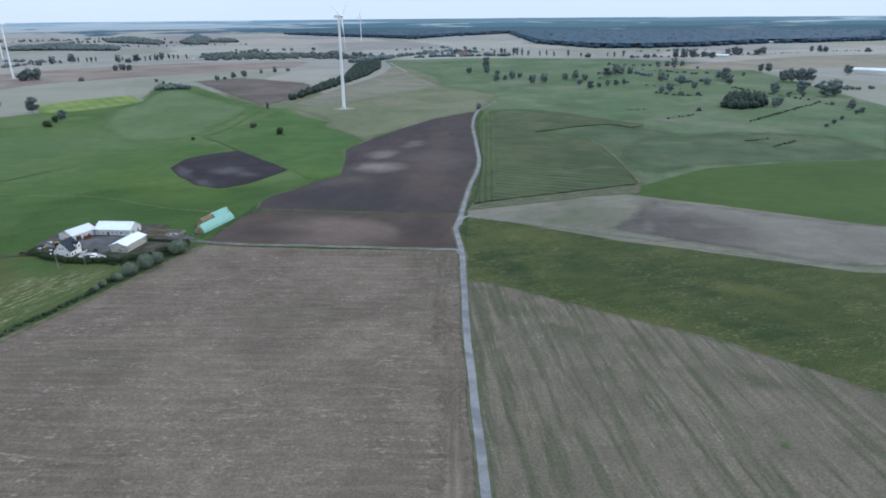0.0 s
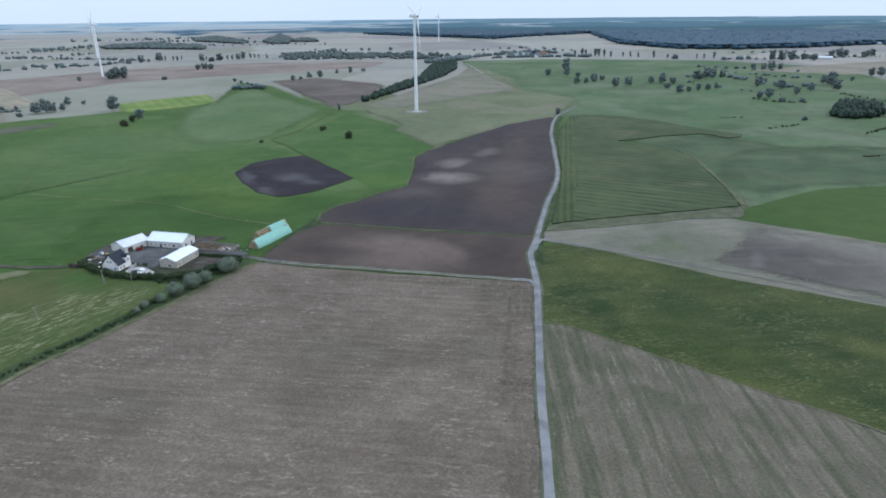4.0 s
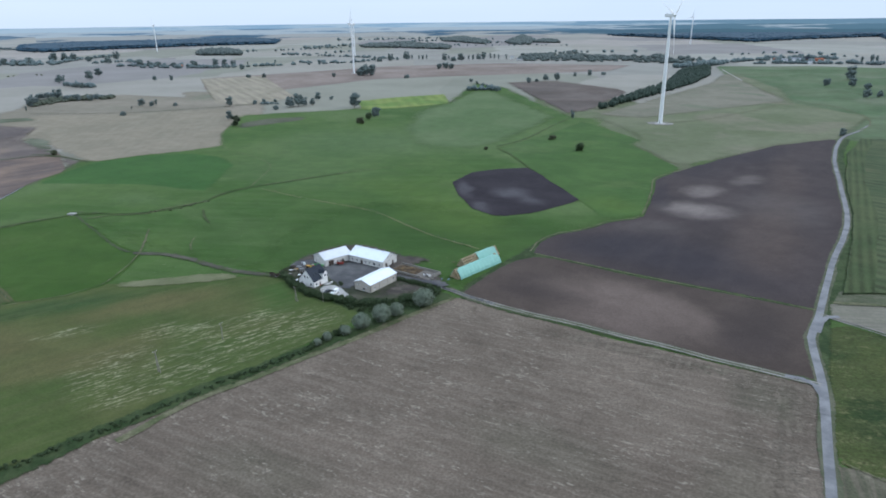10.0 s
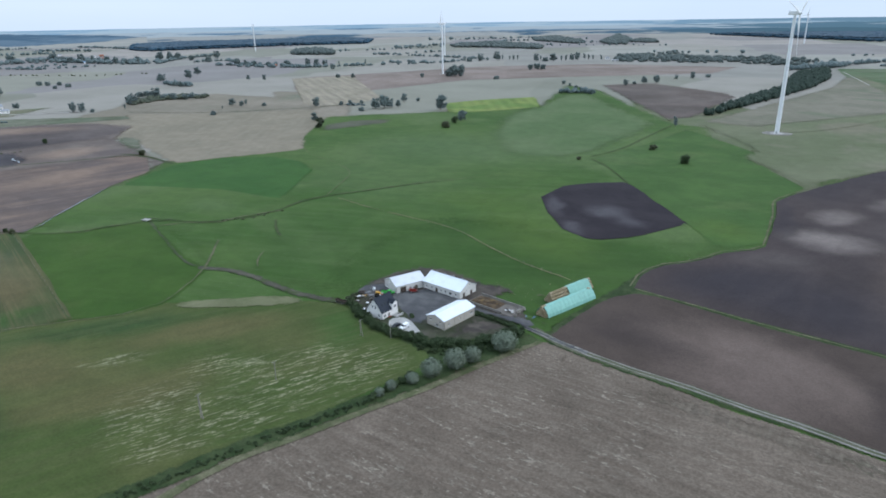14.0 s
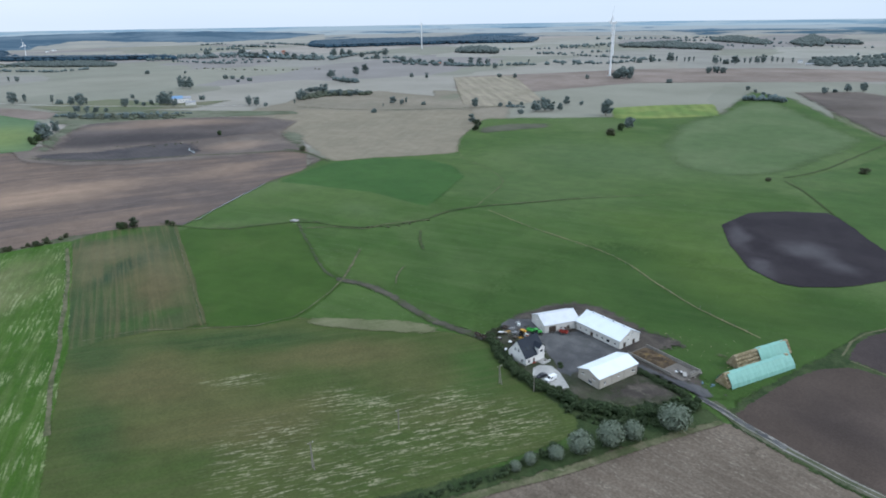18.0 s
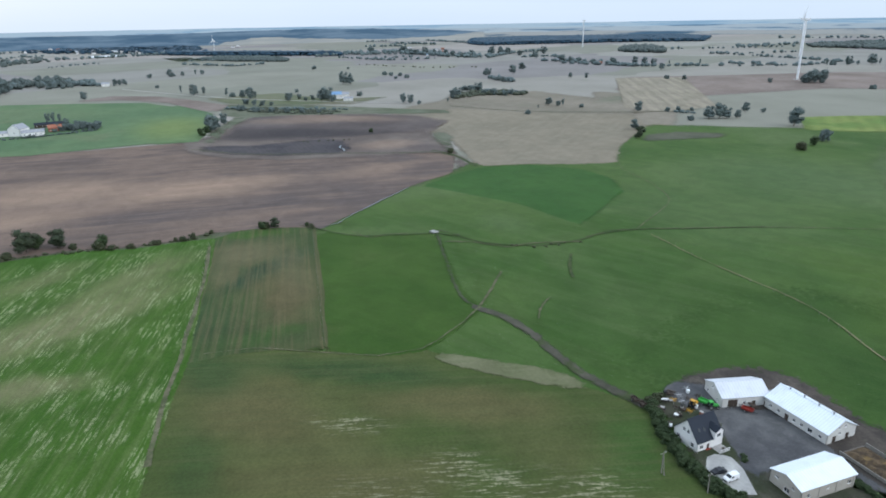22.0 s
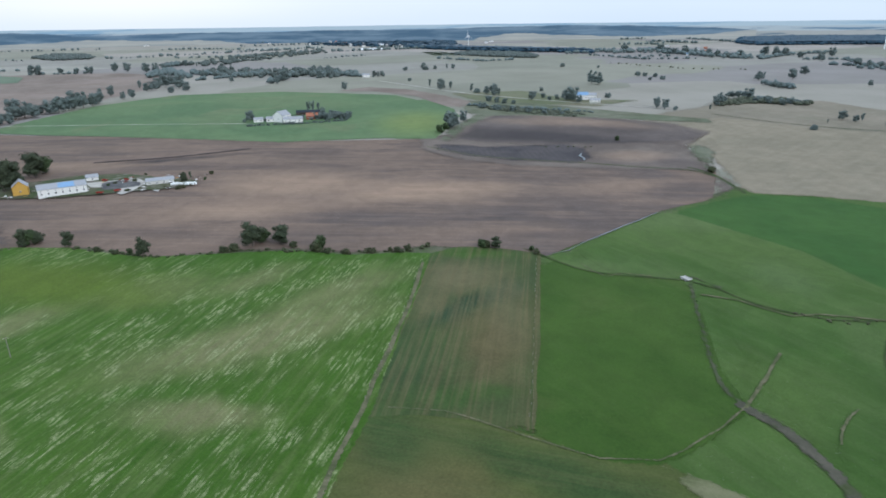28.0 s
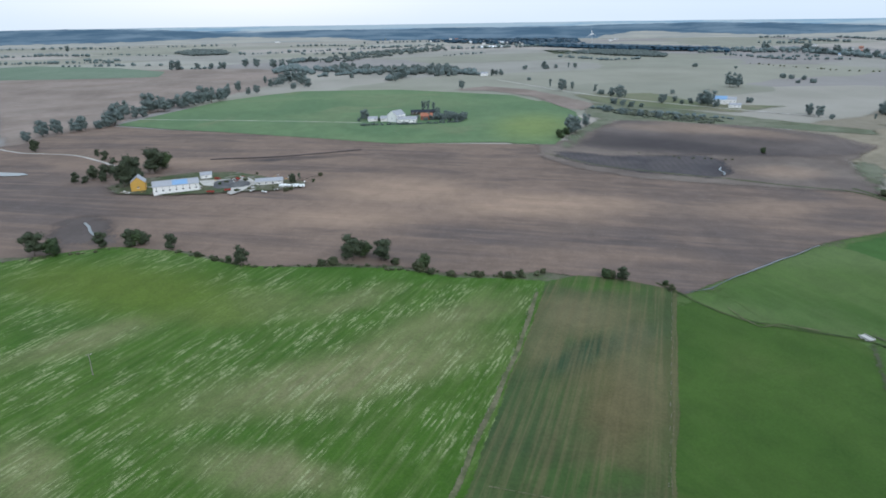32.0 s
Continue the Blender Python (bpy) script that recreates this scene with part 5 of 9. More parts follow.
    "pasture": [(-204.0, 448.2, 52.1, 28.9, 150, YELLOW_PASTURE, 0.6), (-119.2, 513.6, 22.7, 17.1, 143, YELLOW_PASTURE, 0.6), (-264.1, 505.5, 47.2, 28.5, 20, YELLOW_PASTURE, 0.3), (-208.5, 395.7, 42.3, 16.5, 168, LUSH, 0.55), (-150.7, 442.6, 27.2, 16.1, 144, LUSH, 0.45), (-270.7, 485.9, 73.7, 19.6, 171, YELLOW_PASTURE, 0.35), (-304.2, 344.4, 37.7, 17.1, 148, LUSH, 0.35), (-300.1, 384.3, 45.4, 38.3, 137, LUSH, 0.4), (-417.2, 380.0, 23.3, 14.8, 1, PALE_PASTURE, 0.4), (-408.9, 621.3, 92.1, 64.4, 151, PALE_PASTURE, 0.55), (-327.2, 684.4, 96.4, 78.8, 162, PALE_PASTURE, 0.5), (-377.5, 505.2, 84.2, 55.8, 171, PALE_PASTURE, 0.35)],
}

# ---- materials ----
class Nodes:
    """A material under construction: small helpers round its node tree."""

    def __init__(self, name, rough=0.9, metal=0.0, spec=0.3):
        self.m = bpy.data.materials.new(name)
        self.m.use_nodes = True
        self.n, self.l = self.m.node_tree.nodes, self.m.node_tree.links
        self.bsdf, self.loose = self.n["Principled BSDF"], None
        self.bsdf.inputs["Roughness"].default_value = rough
        self.bsdf.inputs["Metallic"].default_value = metal
        self.bsdf.inputs["Specular IOR Level"].default_value = spec

    def place(self, angle=0.0, scale=(1, 1, 1), local=False):
        """Coordinates in metres, turned by angle and scaled."""
        if local:
            src = self.n.new("ShaderNodeTexCoord").outputs["Object"]
        else:
            src = self.n.new("ShaderNodeNewGeometry").outputs["Position"]
        turn = self.n.new("ShaderNodeVectorRotate")
        turn.rotation_type = "Z_AXIS"
        turn.inputs["Angle"].default_value = radians(-angle)
        self.l.new(src, turn.inputs["Vector"])
        mul = self.n.new("ShaderNodeVectorMath")
        mul.operation = "MULTIPLY"
        mul.inputs[1].default_value = scale
        self.l.new(turn.outputs["Vector"], mul.inputs[0])
        return mul.outputs["Vector"]

    def noise(self, where, scale=1.0, detail=3.0, rough=0.55, warp=0.0):
        t = self.n.new("ShaderNodeTexNoise")
        t.inputs["Scale"].default_value, t.inputs["Detail"].default_value = scale, detail
        t.inputs["Roughness"].default_value, t.inputs["Distortion"].default_value = rough, warp
        self.l.new(where, t.inputs["Vector"])
        return t.outputs["Fac"]

    def step(self, value, lo, hi, to=(0, 1)):
        r = self.n.new("ShaderNodeMapRange")
        r.interpolation_type = "SMOOTHSTEP"
        for i, v in enumerate((lo, hi, *to)):
            r.inputs[i + 1].default_value = v
        self.l.new(value, r.inputs[0])
        return r.outputs[0]

    def math(self, op, a, b):
        t = self.n.new("ShaderNodeMath")
        t.operation = op
        for i, v in enumerate((a, b)):
            if isinstance(v, (int, float)):
                t.inputs[i].default_value = v
            else:
                self.l.new(v, t.inputs[i])
        return t.outputs[0]

    def mix(self, fac, a, b, blend="MIX"):
        t = self.n.new("ShaderNodeMix")
        t.data_type, t.blend_type = "RGBA", blend
        for i, v in ((0, fac), (6, a), (7, b)):
            if isinstance(v, (int, float)):
                t.inputs[i].default_value = v
            elif isinstance(v, tuple):
                t.inputs[i].default_value = (*v[:3], 1)
            else:
                self.l.new(v, t.inputs[i])
        return t.outputs[2]

    def wave(self, where, spacing, warp=1.0, wscale=0.4):
        t = self.n.new("ShaderNodeTexWave")
        t.wave_type, t.bands_direction = "BANDS", "Y"
        t.inputs["Scale"].default_value = 0.314 / spacing
        t.inputs["Distortion"].default_value, t.inputs["Detail"].default_value = warp, 2
        t.inputs["Detail Scale"].default_value = wscale
        self.l.new(where, t.inputs["Vector"])
        return t.outputs["Fac"]

    def oval(self, x, y, long, wide, turn, amount):
        """A soft-edged oval stain with a wandering outline."""
        if self.loose is None:
            t = self.n.new("ShaderNodeTexNoise")
            t.inputs["Scale"].default_value, t.inputs["Detail"].default_value = 1 / 16, 3
            self.l.new(self.place(), t.inputs["Vector"])
            mul = self.n.new("ShaderNodeVectorMath")
            mul.operation = "MULTIPLY_ADD"
            mul.inputs[1].default_value, mul.inputs[2].default_value = (14, 14, 0), (-7, -7, 0)
            self.l.new(t.outputs["Color"], mul.inputs[0])
            add = self.n.new("ShaderNodeVectorMath")
            self.l.new(self.place(), add.inputs[0])
            self.l.new(mul.outputs["Vector"], add.inputs[1])
            self.loose = add.outputs["Vector"]
        off = self.n.new("ShaderNodeVectorMath")
        off.operation = "SUBTRACT"
        off.inputs[1].default_value = (x, y, 0)
        self.l.new(self.loose, off.inputs[0])
        rot = self.n.new("ShaderNodeVectorRotate")
        rot.rotation_type = "Z_AXIS"
        rot.inputs["Angle"].default_value = radians(-turn)
        self.l.new(off.outputs["Vector"], rot.inputs["Vector"])
        size = self.n.new("ShaderNodeVectorMath")
        size.operation = "MULTIPLY"
        size.inputs[1].default_value = (1 / long, 1 / wide, 0)
        self.l.new(rot.outputs["Vector"], size.inputs[0])
        far = self.n.new("ShaderNodeVectorMath")
        far.operation = "LENGTH"
        self.l.new(size.outputs["Vector"], far.inputs[0])
        return self.step(far.outputs["Value"], 1.45, 0.25, (0, amount))

    def random(self):
        return self.n.new("ShaderNodeObjectInfo").outputs["Random"]

    def done(self, colour, bump=None, depth=0.1, strength=0.5):
        if isinstance(colour, tuple):
            self.bsdf.inputs["Base Color"].default_value = (*colour[:3], 1)
        else:
            self.l.new(colour, self.bsdf.inputs["Base Color"])
        if bump is not None:
            b = self.n.new("ShaderNodeBump")
            b.inputs["Distance"].default_value, b.inputs["Strength"].default_value = depth, strength
            self.l.new(bump, b.inputs["Height"])
            self.l.new(b.outputs["Normal"], self.bsdf.inputs["Normal"])
        return self.m


def field(name, a, b, patch=70.0, angle=0.0, rows=None, streak=None, dash=None, tint=None, fine=0.35, lumps=0.0, soft=1.6, spots=(), over=(), zones=()):
    """Farmland. a, b: the two main colours, which drift over patches of that many metres; rows: (spacing, amount);
    streak: (length, width, amount, colour); dash: (length, width, threshold, colour); tint: (patch size, threshold, colour).
    spots, over: stains below and above the dashes; zones: where the dashes lie.
    soft: metres over which the rim thins out into the grass below, by the rim distance kept in the mesh."""
    k = Nodes(name, 0.95, spec=0.15)
    flat = k.place()
    along = k.place(angle)
    big = k.noise(flat, 1 / patch, 4, 0.5, 0.4)
    col = k.mix(k.step(big, 0.36, 0.64), a, b)
    if tint:
        t = k.noise(k.place(angle + 17) if len(tint) < 4 else k.place(angle, (1, tint[3], 1)), 1 / tint[0], 3, 0.5, 0.6)
        col = k.mix(k.step(t, tint[1], tint[1] + 0.14, (0, 0.85)), col, tint[2])
    for x, y, long, wide, turn, tone, amount in spots:
        col = k.mix(k.oval(x, y, long, wide, turn, amount), col, tone)
    if streak:
        s = k.noise(k.place(angle, (1 / streak[0], 1 / streak[1], 1)), 1.0, 4, 0.6, 0.3)
        col = k.mix(k.math("MULTIPLY", k.step(s, 0.42, 0.66), streak[2]), col, streak[3])
    if rows:
        w = k.wave(along, rows[0], 1.2, 0.2)
        drift = k.step(k.noise(flat, 1 / 30, 2), 0.3, 0.7, (0.25, 1.0))
        col = k.mix(k.math("MULTIPLY", k.math("MULTIPLY", w, drift), rows[1]), col, (0.25, 0.25, 0.25), "MULTIPLY")
    if dash:
        s = k.noise(k.place(angle, (1 / dash[0], 1 / dash[1], 1)), 1.0, 3, 0.6)
        lo = dash[4] if len(dash) > 4 else 0.42
        where = k.math("MULTIPLY", k.step(k.noise(flat, 1 / 45, 3), lo, lo + 0.2), k.step(k.noise(k.place(angle, (0.5, 1, 1)), 1 / 7, 3), 0.4, 0.62))
        if zones:
            where = k.oval(*zones[0])
            for z in zones[1:]:
                where = k.math("MAXIMUM", where, k.oval(*z))
        fleck = k.step(k.noise(flat, 1 / 1.1, 3, 0.65), 0.3, 0.62)
        col = k.mix(k.math("MULTIPLY", k.math("MULTIPLY", k.step(s, dash[2], dash[2] + 0.1), where), fleck), col, dash[3])
    for x, y, long, wide, turn, tone, amount in over:
        col = k.mix(k.oval(x, y, long, wide, turn, amount), col, tone)
    if lumps:
        blot = k.noise(flat, 1 / lumps, 3, 0.6)
        col = k.mix(k.step(blot, 0.35, 0.75, (0.0, 0.5)), col, (0.55, 0.5, 0.46), "MULTIPLY")
    mottle = k.noise(flat, 1 / 13, 6, 0.68, 0.5)
    col = k.mix(k.step(mottle, 0.32, 0.68, (0.3, 0.0)), col, (0.42, 0.42, 0.4), "MULTIPLY")
    grain = k.noise(flat, 1.1, 6, 0.7)
    col = k.mix(k.step(grain, 0.25, 0.75, (fine, 0.0)), col, (0.35, 0.35, 0.35), "MULTIPLY")
    made = k.done(col, grain, 0.25, 0.6)
    if soft:
        rim = k.n.new("ShaderNodeAttribute")
        rim.attribute_name = "rim"
        clear = k.n.new("ShaderNodeBsdfTransparent")
        blend = k.n.new("ShaderNodeMixShader")
        if soft >= 2:  # the cover thins out gradually, tuft by tuft
            wander = k.math("MULTIPLY", k.math("SUBTRACT", k.noise(flat, 0.7 / soft, 4, 0.6), 0.5), soft)
            cover = k.step(k.math("ADD", rim.outputs["Fac"], wander), 0.0, soft)
            tufts = k.math("ADD", k.math("MULTIPLY", k.noise(flat, 0.45, 3, 0.6), 0.5), k.math("MULTIPLY", k.noise(flat, 5.0, 2, 0.6), 0.5))
            k.l.new(k.math("GREATER_THAN", cover, k.step(tufts, 0.34, 0.66)), blend.inputs[0])
        else:
            tufts = k.math("MULTIPLY", k.math("SUBTRACT", k.noise(flat, 1 / max(0.5, soft * 0.8), 5, 0.7), 0.36), soft * 2.0)
            k.l.new(k.math("GREATER_THAN", rim.outputs["Fac"], tufts), blend.inputs[0])
        k.l.new(clear.outputs[0], blend.inputs[1])
        k.l.new(k.bsdf.outputs[0], blend.inputs[2])
        k.l.new(blend.outputs[0], k.n["Material Output"].inputs["Surface"])
    return made


def plain(name, colour, rough=0.8, metal=0.0, vary=0.25, scale=1.5, dirt=None, local=True, bump=0.02, spec=0.3):
    """Paint, render, plastic or metal with slight stains at two scales."""
    k = Nodes(name, rough, metal, spec)
    where = k.place(local=local)
    c = k.mix(k.step(k.noise(where, 1 / scale, 4, 0.6), 0.3, 0.75, (0, vary)), colour, tuple(v * 0.55 for v in colour))
    g = k.noise(where, 9 / scale, 5, 0.7)
    c = k.mix(k.step(g, 0.4, 0.7, (0, vary * 0.6)), c, dirt or tuple(v * 0.6 for v in colour))
    return k.done(c, g, bump, 0.4)


def leaves(name, a, b, c, blotch=0.5):
    """Foliage that differs from tree to tree and from clump to clump."""
    k = Nodes(name, 0.75, spec=0.2)
    col = k.mix(k.random(), a, b)
    isle = k.n.new("ShaderNodeNewGeometry").outputs["Random Per Island"]
    col = k.mix(k.math("MULTIPLY", isle, 0.7), col, c)
    n = k.noise(k.place(), 0.9, 3, 0.6)
    col = k.mix(k.step(n, 0.35, 0.7, (0, blotch)), col, (0.4, 0.42, 0.4), "MULTIPLY")
    return k.done(col)


def ribbed(name, colour, spacing, rough, axis=0, vary=0.2, dirt=(0.25, 0.24, 0.22)):
    """Trapezoidal sheet metal: ribs run down the slope."""
    k = Nodes(name, rough, 0.15, 0.4)
    where = k.place(90 if axis == 0 else 0, local=True)
    w = k.wave(where, spacing, 0, 0)
    n = k.noise(k.place(local=True, scale=(0.4, 0.4, 0.4)), 0.8, 5, 0.65)
    col = k.mix(k.step(n, 0.42, 0.8, (0, vary)), colour, dirt)
    col = k.mix(k.math("MULTIPLY", k.step(w, 0.8, 1.0), 0.25), col, (0.5, 0.5, 0.5), "MULTIPLY")
    return k.done(col, w, 0.03, 0.6)


MAT = {
    "pasture": field("pasture_grass", (0.046, 0.096, 0.019), (0.073, 0.122, 0.031), 110, 24, tint=(160, 0.5, (0.095, 0.14, 0.048)), streak=(70, 6, 0.25, (0.102, 0.142, 0.052)), fine=0.35, soft=20.0, spots=SPOTS["pasture"]),
    "pasture_low": field("pasture_valley", (0.046, 0.096, 0.019), (0.073, 0.122, 0.031), 110, 24, tint=(160, 0.5, (0.095, 0.14, 0.048)), streak=(70, 6, 0.25, (0.102, 0.142, 0.052)), fine=0.35, soft=2.0, spots=SPOTS["pasture"]),
    "pasture_pale": field("pasture_pale_hazy", (0.084, 0.13, 0.05), (0.106, 0.147, 0.064), 80, fine=0.3, soft=26.0),
    "pasture_dark": field("pasture_lush", (0.036, 0.092, 0.02), (0.046, 0.106, 0.024), 60, fine=0.25, soft=6.0),
    "meadow_far": field("meadow_far", (0.07728, 0.125, 0.0559), (0.1187, 0.157, 0.08342), 120, tint=(140, 0.54, (0.1444, 0.168, 0.1066)), fine=0.3, lumps=60, soft=10.0),
    "meadow_dark": field("meadow_damp", (0.062, 0.096, 0.046), (0.09, 0.12, 0.062), 50, fine=0.35, lumps=30, soft=30.0),
    "green_east": field("ley_grass_east", (0.0412, 0.0777, 0.0161), (0.0542, 0.0902, 0.0200), 90, fine=0.25, streak=(60, 7, 0.3, (0.0702, 0.0972, 0.0268)), soft=3.0),
    "stubble": field("stubble_soil", (0.1453, 0.1154, 0.0893), (0.1936, 0.1552, 0.1211), 55, ANG["stubble"], rows=(5.5, 0.14), streak=(18, 2.2, 0.42, (0.2372, 0.1969, 0.1559)), dash=(3.0, 1.1, 0.54, (0.3097, 0.2667, 0.2134), 0.3), fine=0.7, spots=SPOTS["stubble"]),
    "stubble_head": field("stubble_headland", (0.15, 0.122, 0.094), (0.2, 0.166, 0.13), 30, 91, rows=(3.2, 0.3), streak=(40, 1.6, 0.45, (0.23, 0.195, 0.15)), tint=(30, 0.55, (0.125, 0.118, 0.08)), fine=0.5, soft=6.0),
    "plough_red": field("ploughed_soil_red", (0.0690, 0.0518, 0.0435), (0.0810, 0.0613, 0.0512), 55, 60, fine=0.4, spots=SPOTS["plough_red"]),
    "plough_dark": field("ploughed_soil_dark", (0.0485, 0.0382, 0.0381), (0.0635, 0.0493, 0.0475), 60, 85, streak=(60, 14, 0.2, (0.0838, 0.0672, 0.0627)), fine=0.4, spots=SPOTS["plough_dark"]),
    "plough_black": field("ploughed_soil_black", (0.026, 0.021, 0.026), (0.036, 0.03, 0.035), 30, 30, fine=0.4, soft=1.5, spots=SPOTS["plough_black"]),
    "plough_black2": field("ploughed_humus", (0.058, 0.053, 0.058), (0.088, 0.078, 0.08), 30, 0, rows=(5, 0.2), fine=0.3, soft=13.0),
    "plough_dark2": field("ploughed_loam", (0.0946, 0.0774, 0.0722), (0.1290, 0.1066, 0.0986), 70, 0, soft=16.0, spots=SPOTS["plough_dark2"]),
    "plough_brown": field("ploughed_clay", (0.1491, 0.1100, 0.0902), (0.1932, 0.1400, 0.1115), 120, ANG["plough_brown"], rows=(6, 0.08), streak=(120, 8, 0.45, (0.2310, 0.1640, 0.1271)), tint=(150, 0.5, (0.1124, 0.0870, 0.0776), 5), soft=3.0, spots=SPOTS["plough_brown"]),
    "fallow_dark": field("weedy_fallow", (0.082, 0.09, 0.058), (0.11, 0.112, 0.076), 30, 0, fine=0.4, soft=9.0),
    "valley_grass": field("valley_grass", (0.115, 0.135, 0.085), (0.16, 0.165, 0.12), 60, 0, fine=0.35, tint=(40, 0.54, (0.09, 0.1, 0.06)), soft=10.0),
    "ley_hazy": field("ley_grass_hazy", (0.112, 0.158, 0.108), (0.135, 0.178, 0.125), 120, 0, fine=0.2, soft=8.0),
    "plough_brown2": field("ploughed_clay_dry", (0.125, 0.1, 0.088), (0.175, 0.144, 0.125), 60, 0, soft=10.0, spots=SPOTS["shoulder"]),
    "plough_pink": field("tilled_soil_pale", (0.2166, 0.1755, 0.151), (0.2708, 0.2201, 0.19), 140, 10, rows=(8, 0.1), lumps=90, soft=12.0),
    "stubble_pale": field("stubble_pale", (0.155, 0.15, 0.115), (0.205, 0.19, 0.152), 50, ANG["stubble_pale"], rows=(3, 0.15), streak=(60, 5, 0.4, (0.135, 0.142, 0.092)), tint=(40, 0.58, (0.115, 0.13, 0.078))),
    "bare_soil": field("bare_soil", (0.165, 0.15, 0.128), (0.2, 0.182, 0.155), 50, 10, streak=(60, 5, 0.3, (0.15, 0.145, 0.11)), soft=16.0, spots=SPOTS["bare_soil"]),
    "crop_green": field("crop_green", (0.048, 0.07, 0.019), (0.07, 0.088, 0.027), 35, 15, streak=(26, 5, 0.4, (0.09, 0.1, 0.038)), dash=(2.6, 1.1, 0.5, (0.15, 0.148, 0.064), 0.34), fine=0.8, tint=(22, 0.54, (0.04, 0.066, 0.02)), spots=SPOTS["crop_green"]),
    "stubble_green": field("stubble_weedy", (0.155, 0.135, 0.1), (0.195, 0.168, 0.126), 30, ANG["stubble_green"], rows=(4, 0.2), streak=(60, 4.2, 0.9, (0.1, 0.104, 0.064)), dash=(16, 1.6, 0.53, (0.23, 0.205, 0.155), 0.36), fine=0.7, spots=SPOTS["stubble_green"]),
    "mown": field("mown_meadow", (0.06, 0.09, 0.023), (0.078, 0.1, 0.029), 70, ANG["mown"], rows=(7, 0.1), streak=(34, 2.2, 0.4, (0.1, 0.108, 0.042)), dash=(6, 0.9, 0.51, (0.3, 0.29, 0.18)), fine=0.45, spots=SPOTS["mown"], zones=SPOTS["mown_hay"]),
    "grass_pale": field("grass_pale", (0.11, 0.126, 0.058), (0.15, 0.155, 0.084), 12, ANG["mown"], streak=(18, 1.5, 0.5, (0.19, 0.185, 0.11)), fine=0.35, soft=2.4),
    "green_deep": field("ley_grass", (0.0385, 0.0822, 0.0127), (0.0507, 0.0979, 0.0169), 45, 30, fine=0.35, streak=(50, 4, 0.25, (0.0612, 0.1031, 0.0237)), tint=(40, 0.55, (0.0612, 0.1006, 0.0220)), soft=2.0),
    "strips": field("strip_crop", (0.052, 0.08, 0.028), (0.078, 0.092, 0.035), 60, ANG["strips"], rows=(6, 0.1), streak=(120, 2.2, 0.55, (0.14, 0.12, 0.06)), fine=0.4, soft=1.0, spots=SPOTS["strips"]),
    "bright_strips": field("striped_grass", (0.0446, 0.1050, 0.0114), (0.0601, 0.1239, 0.0158), 60, ANG["bright_strips"], rows=(5, 0.12), streak=(34, 2.4, 0.55, (0.1164, 0.1628, 0.0484)), dash=(8.8, 0.98, 0.490, (0.2716, 0.3097, 0.1540), 0.32), fine=0.45, spots=SPOTS["bright_strips"], over=SPOTS["bright_over"]),
    "green_field_far": field("upland_grass_hazy", (0.088, 0.15, 0.072), (0.115, 0.176, 0.084), 130, fine=0.25, tint=(90, 0.58, (0.135, 0.17, 0.088)), soft=4.0, spots=SPOTS["green_far"]),
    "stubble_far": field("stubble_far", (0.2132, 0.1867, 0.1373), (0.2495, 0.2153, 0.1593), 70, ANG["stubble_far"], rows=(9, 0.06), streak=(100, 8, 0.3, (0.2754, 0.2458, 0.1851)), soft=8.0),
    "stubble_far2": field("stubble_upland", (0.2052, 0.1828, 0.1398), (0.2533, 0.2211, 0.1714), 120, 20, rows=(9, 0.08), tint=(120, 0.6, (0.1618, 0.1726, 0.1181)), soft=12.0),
    "yellow_green": field("oilseed_crop", (0.13, 0.2, 0.05), (0.2, 0.245, 0.07), 50, ANG["yellow_green"], rows=(16, 0.3), fine=0.25, soft=6.0),
    "bare_far": field("fallow_soil", (0.1093, 0.0902, 0.0785), (0.1550, 0.1255, 0.1098), 120, 0, lumps=90, soft=14.0),
    "strips_far": field("windrow_stubble", (0.2535, 0.2243, 0.1652), (0.2947, 0.2565, 0.1957), 70, ANG["strips_far"], rows=(17, 0.25), streak=(200, 4, 0.5, (0.3926, 0.3443, 0.2577)), soft=6.0),
    "olive_field": field("olive_stubble", (0.121, 0.1399, 0.07463), (0.1562, 0.1665, 0.09954), 110, 10, rows=(8, 0.08), tint=(110, 0.52, (0.1814, 0.1697, 0.1167)), soft=14.0),
    "olive_tan": field("tan_stubble", (0.165, 0.16, 0.115), (0.205, 0.19, 0.145), 90, 10, rows=(8, 0.08), tint=(90, 0.55, (0.14, 0.155, 0.1)), soft=14.0),
    "maize": field("maize_canopy", (0.0550, 0.0830, 0.0353), (0.0851, 0.1094, 0.0495), 70, ANG["maize"], rows=(9, 0.6), streak=(60, 3, 0.45, (0.1300, 0.1415, 0.0707)), fine=0.5, tint=(50, 0.56, (0.1050, 0.1151, 0.0575)), soft=0.0),
    "maize_head": field("maize_headland", (0.0627, 0.0901, 0.0352), (0.0896, 0.1113, 0.0475), 40, 88, rows=(4.5, 0.55), fine=0.5, soft=0.0),
    "road": field("asphalt_worn", (0.1722, 0.1722, 0.1804), (0.246, 0.246, 0.2542), 9, 0, fine=0.3, tint=(14, 0.6, (0.287, 0.2788, 0.2706)), soft=0.25),
    "track": field("wheel_track", (0.22, 0.21, 0.188), (0.29, 0.275, 0.25), 8, 0, fine=0.4, soft=0.3),
    "farm_dirt": field("worn_earth", (0.0739, 0.0736, 0.0525), (0.1074, 0.1012, 0.0771), 12, 0, fine=0.45, tint=(7, 0.54, (0.0581, 0.0773, 0.0295)), soft=2.6),
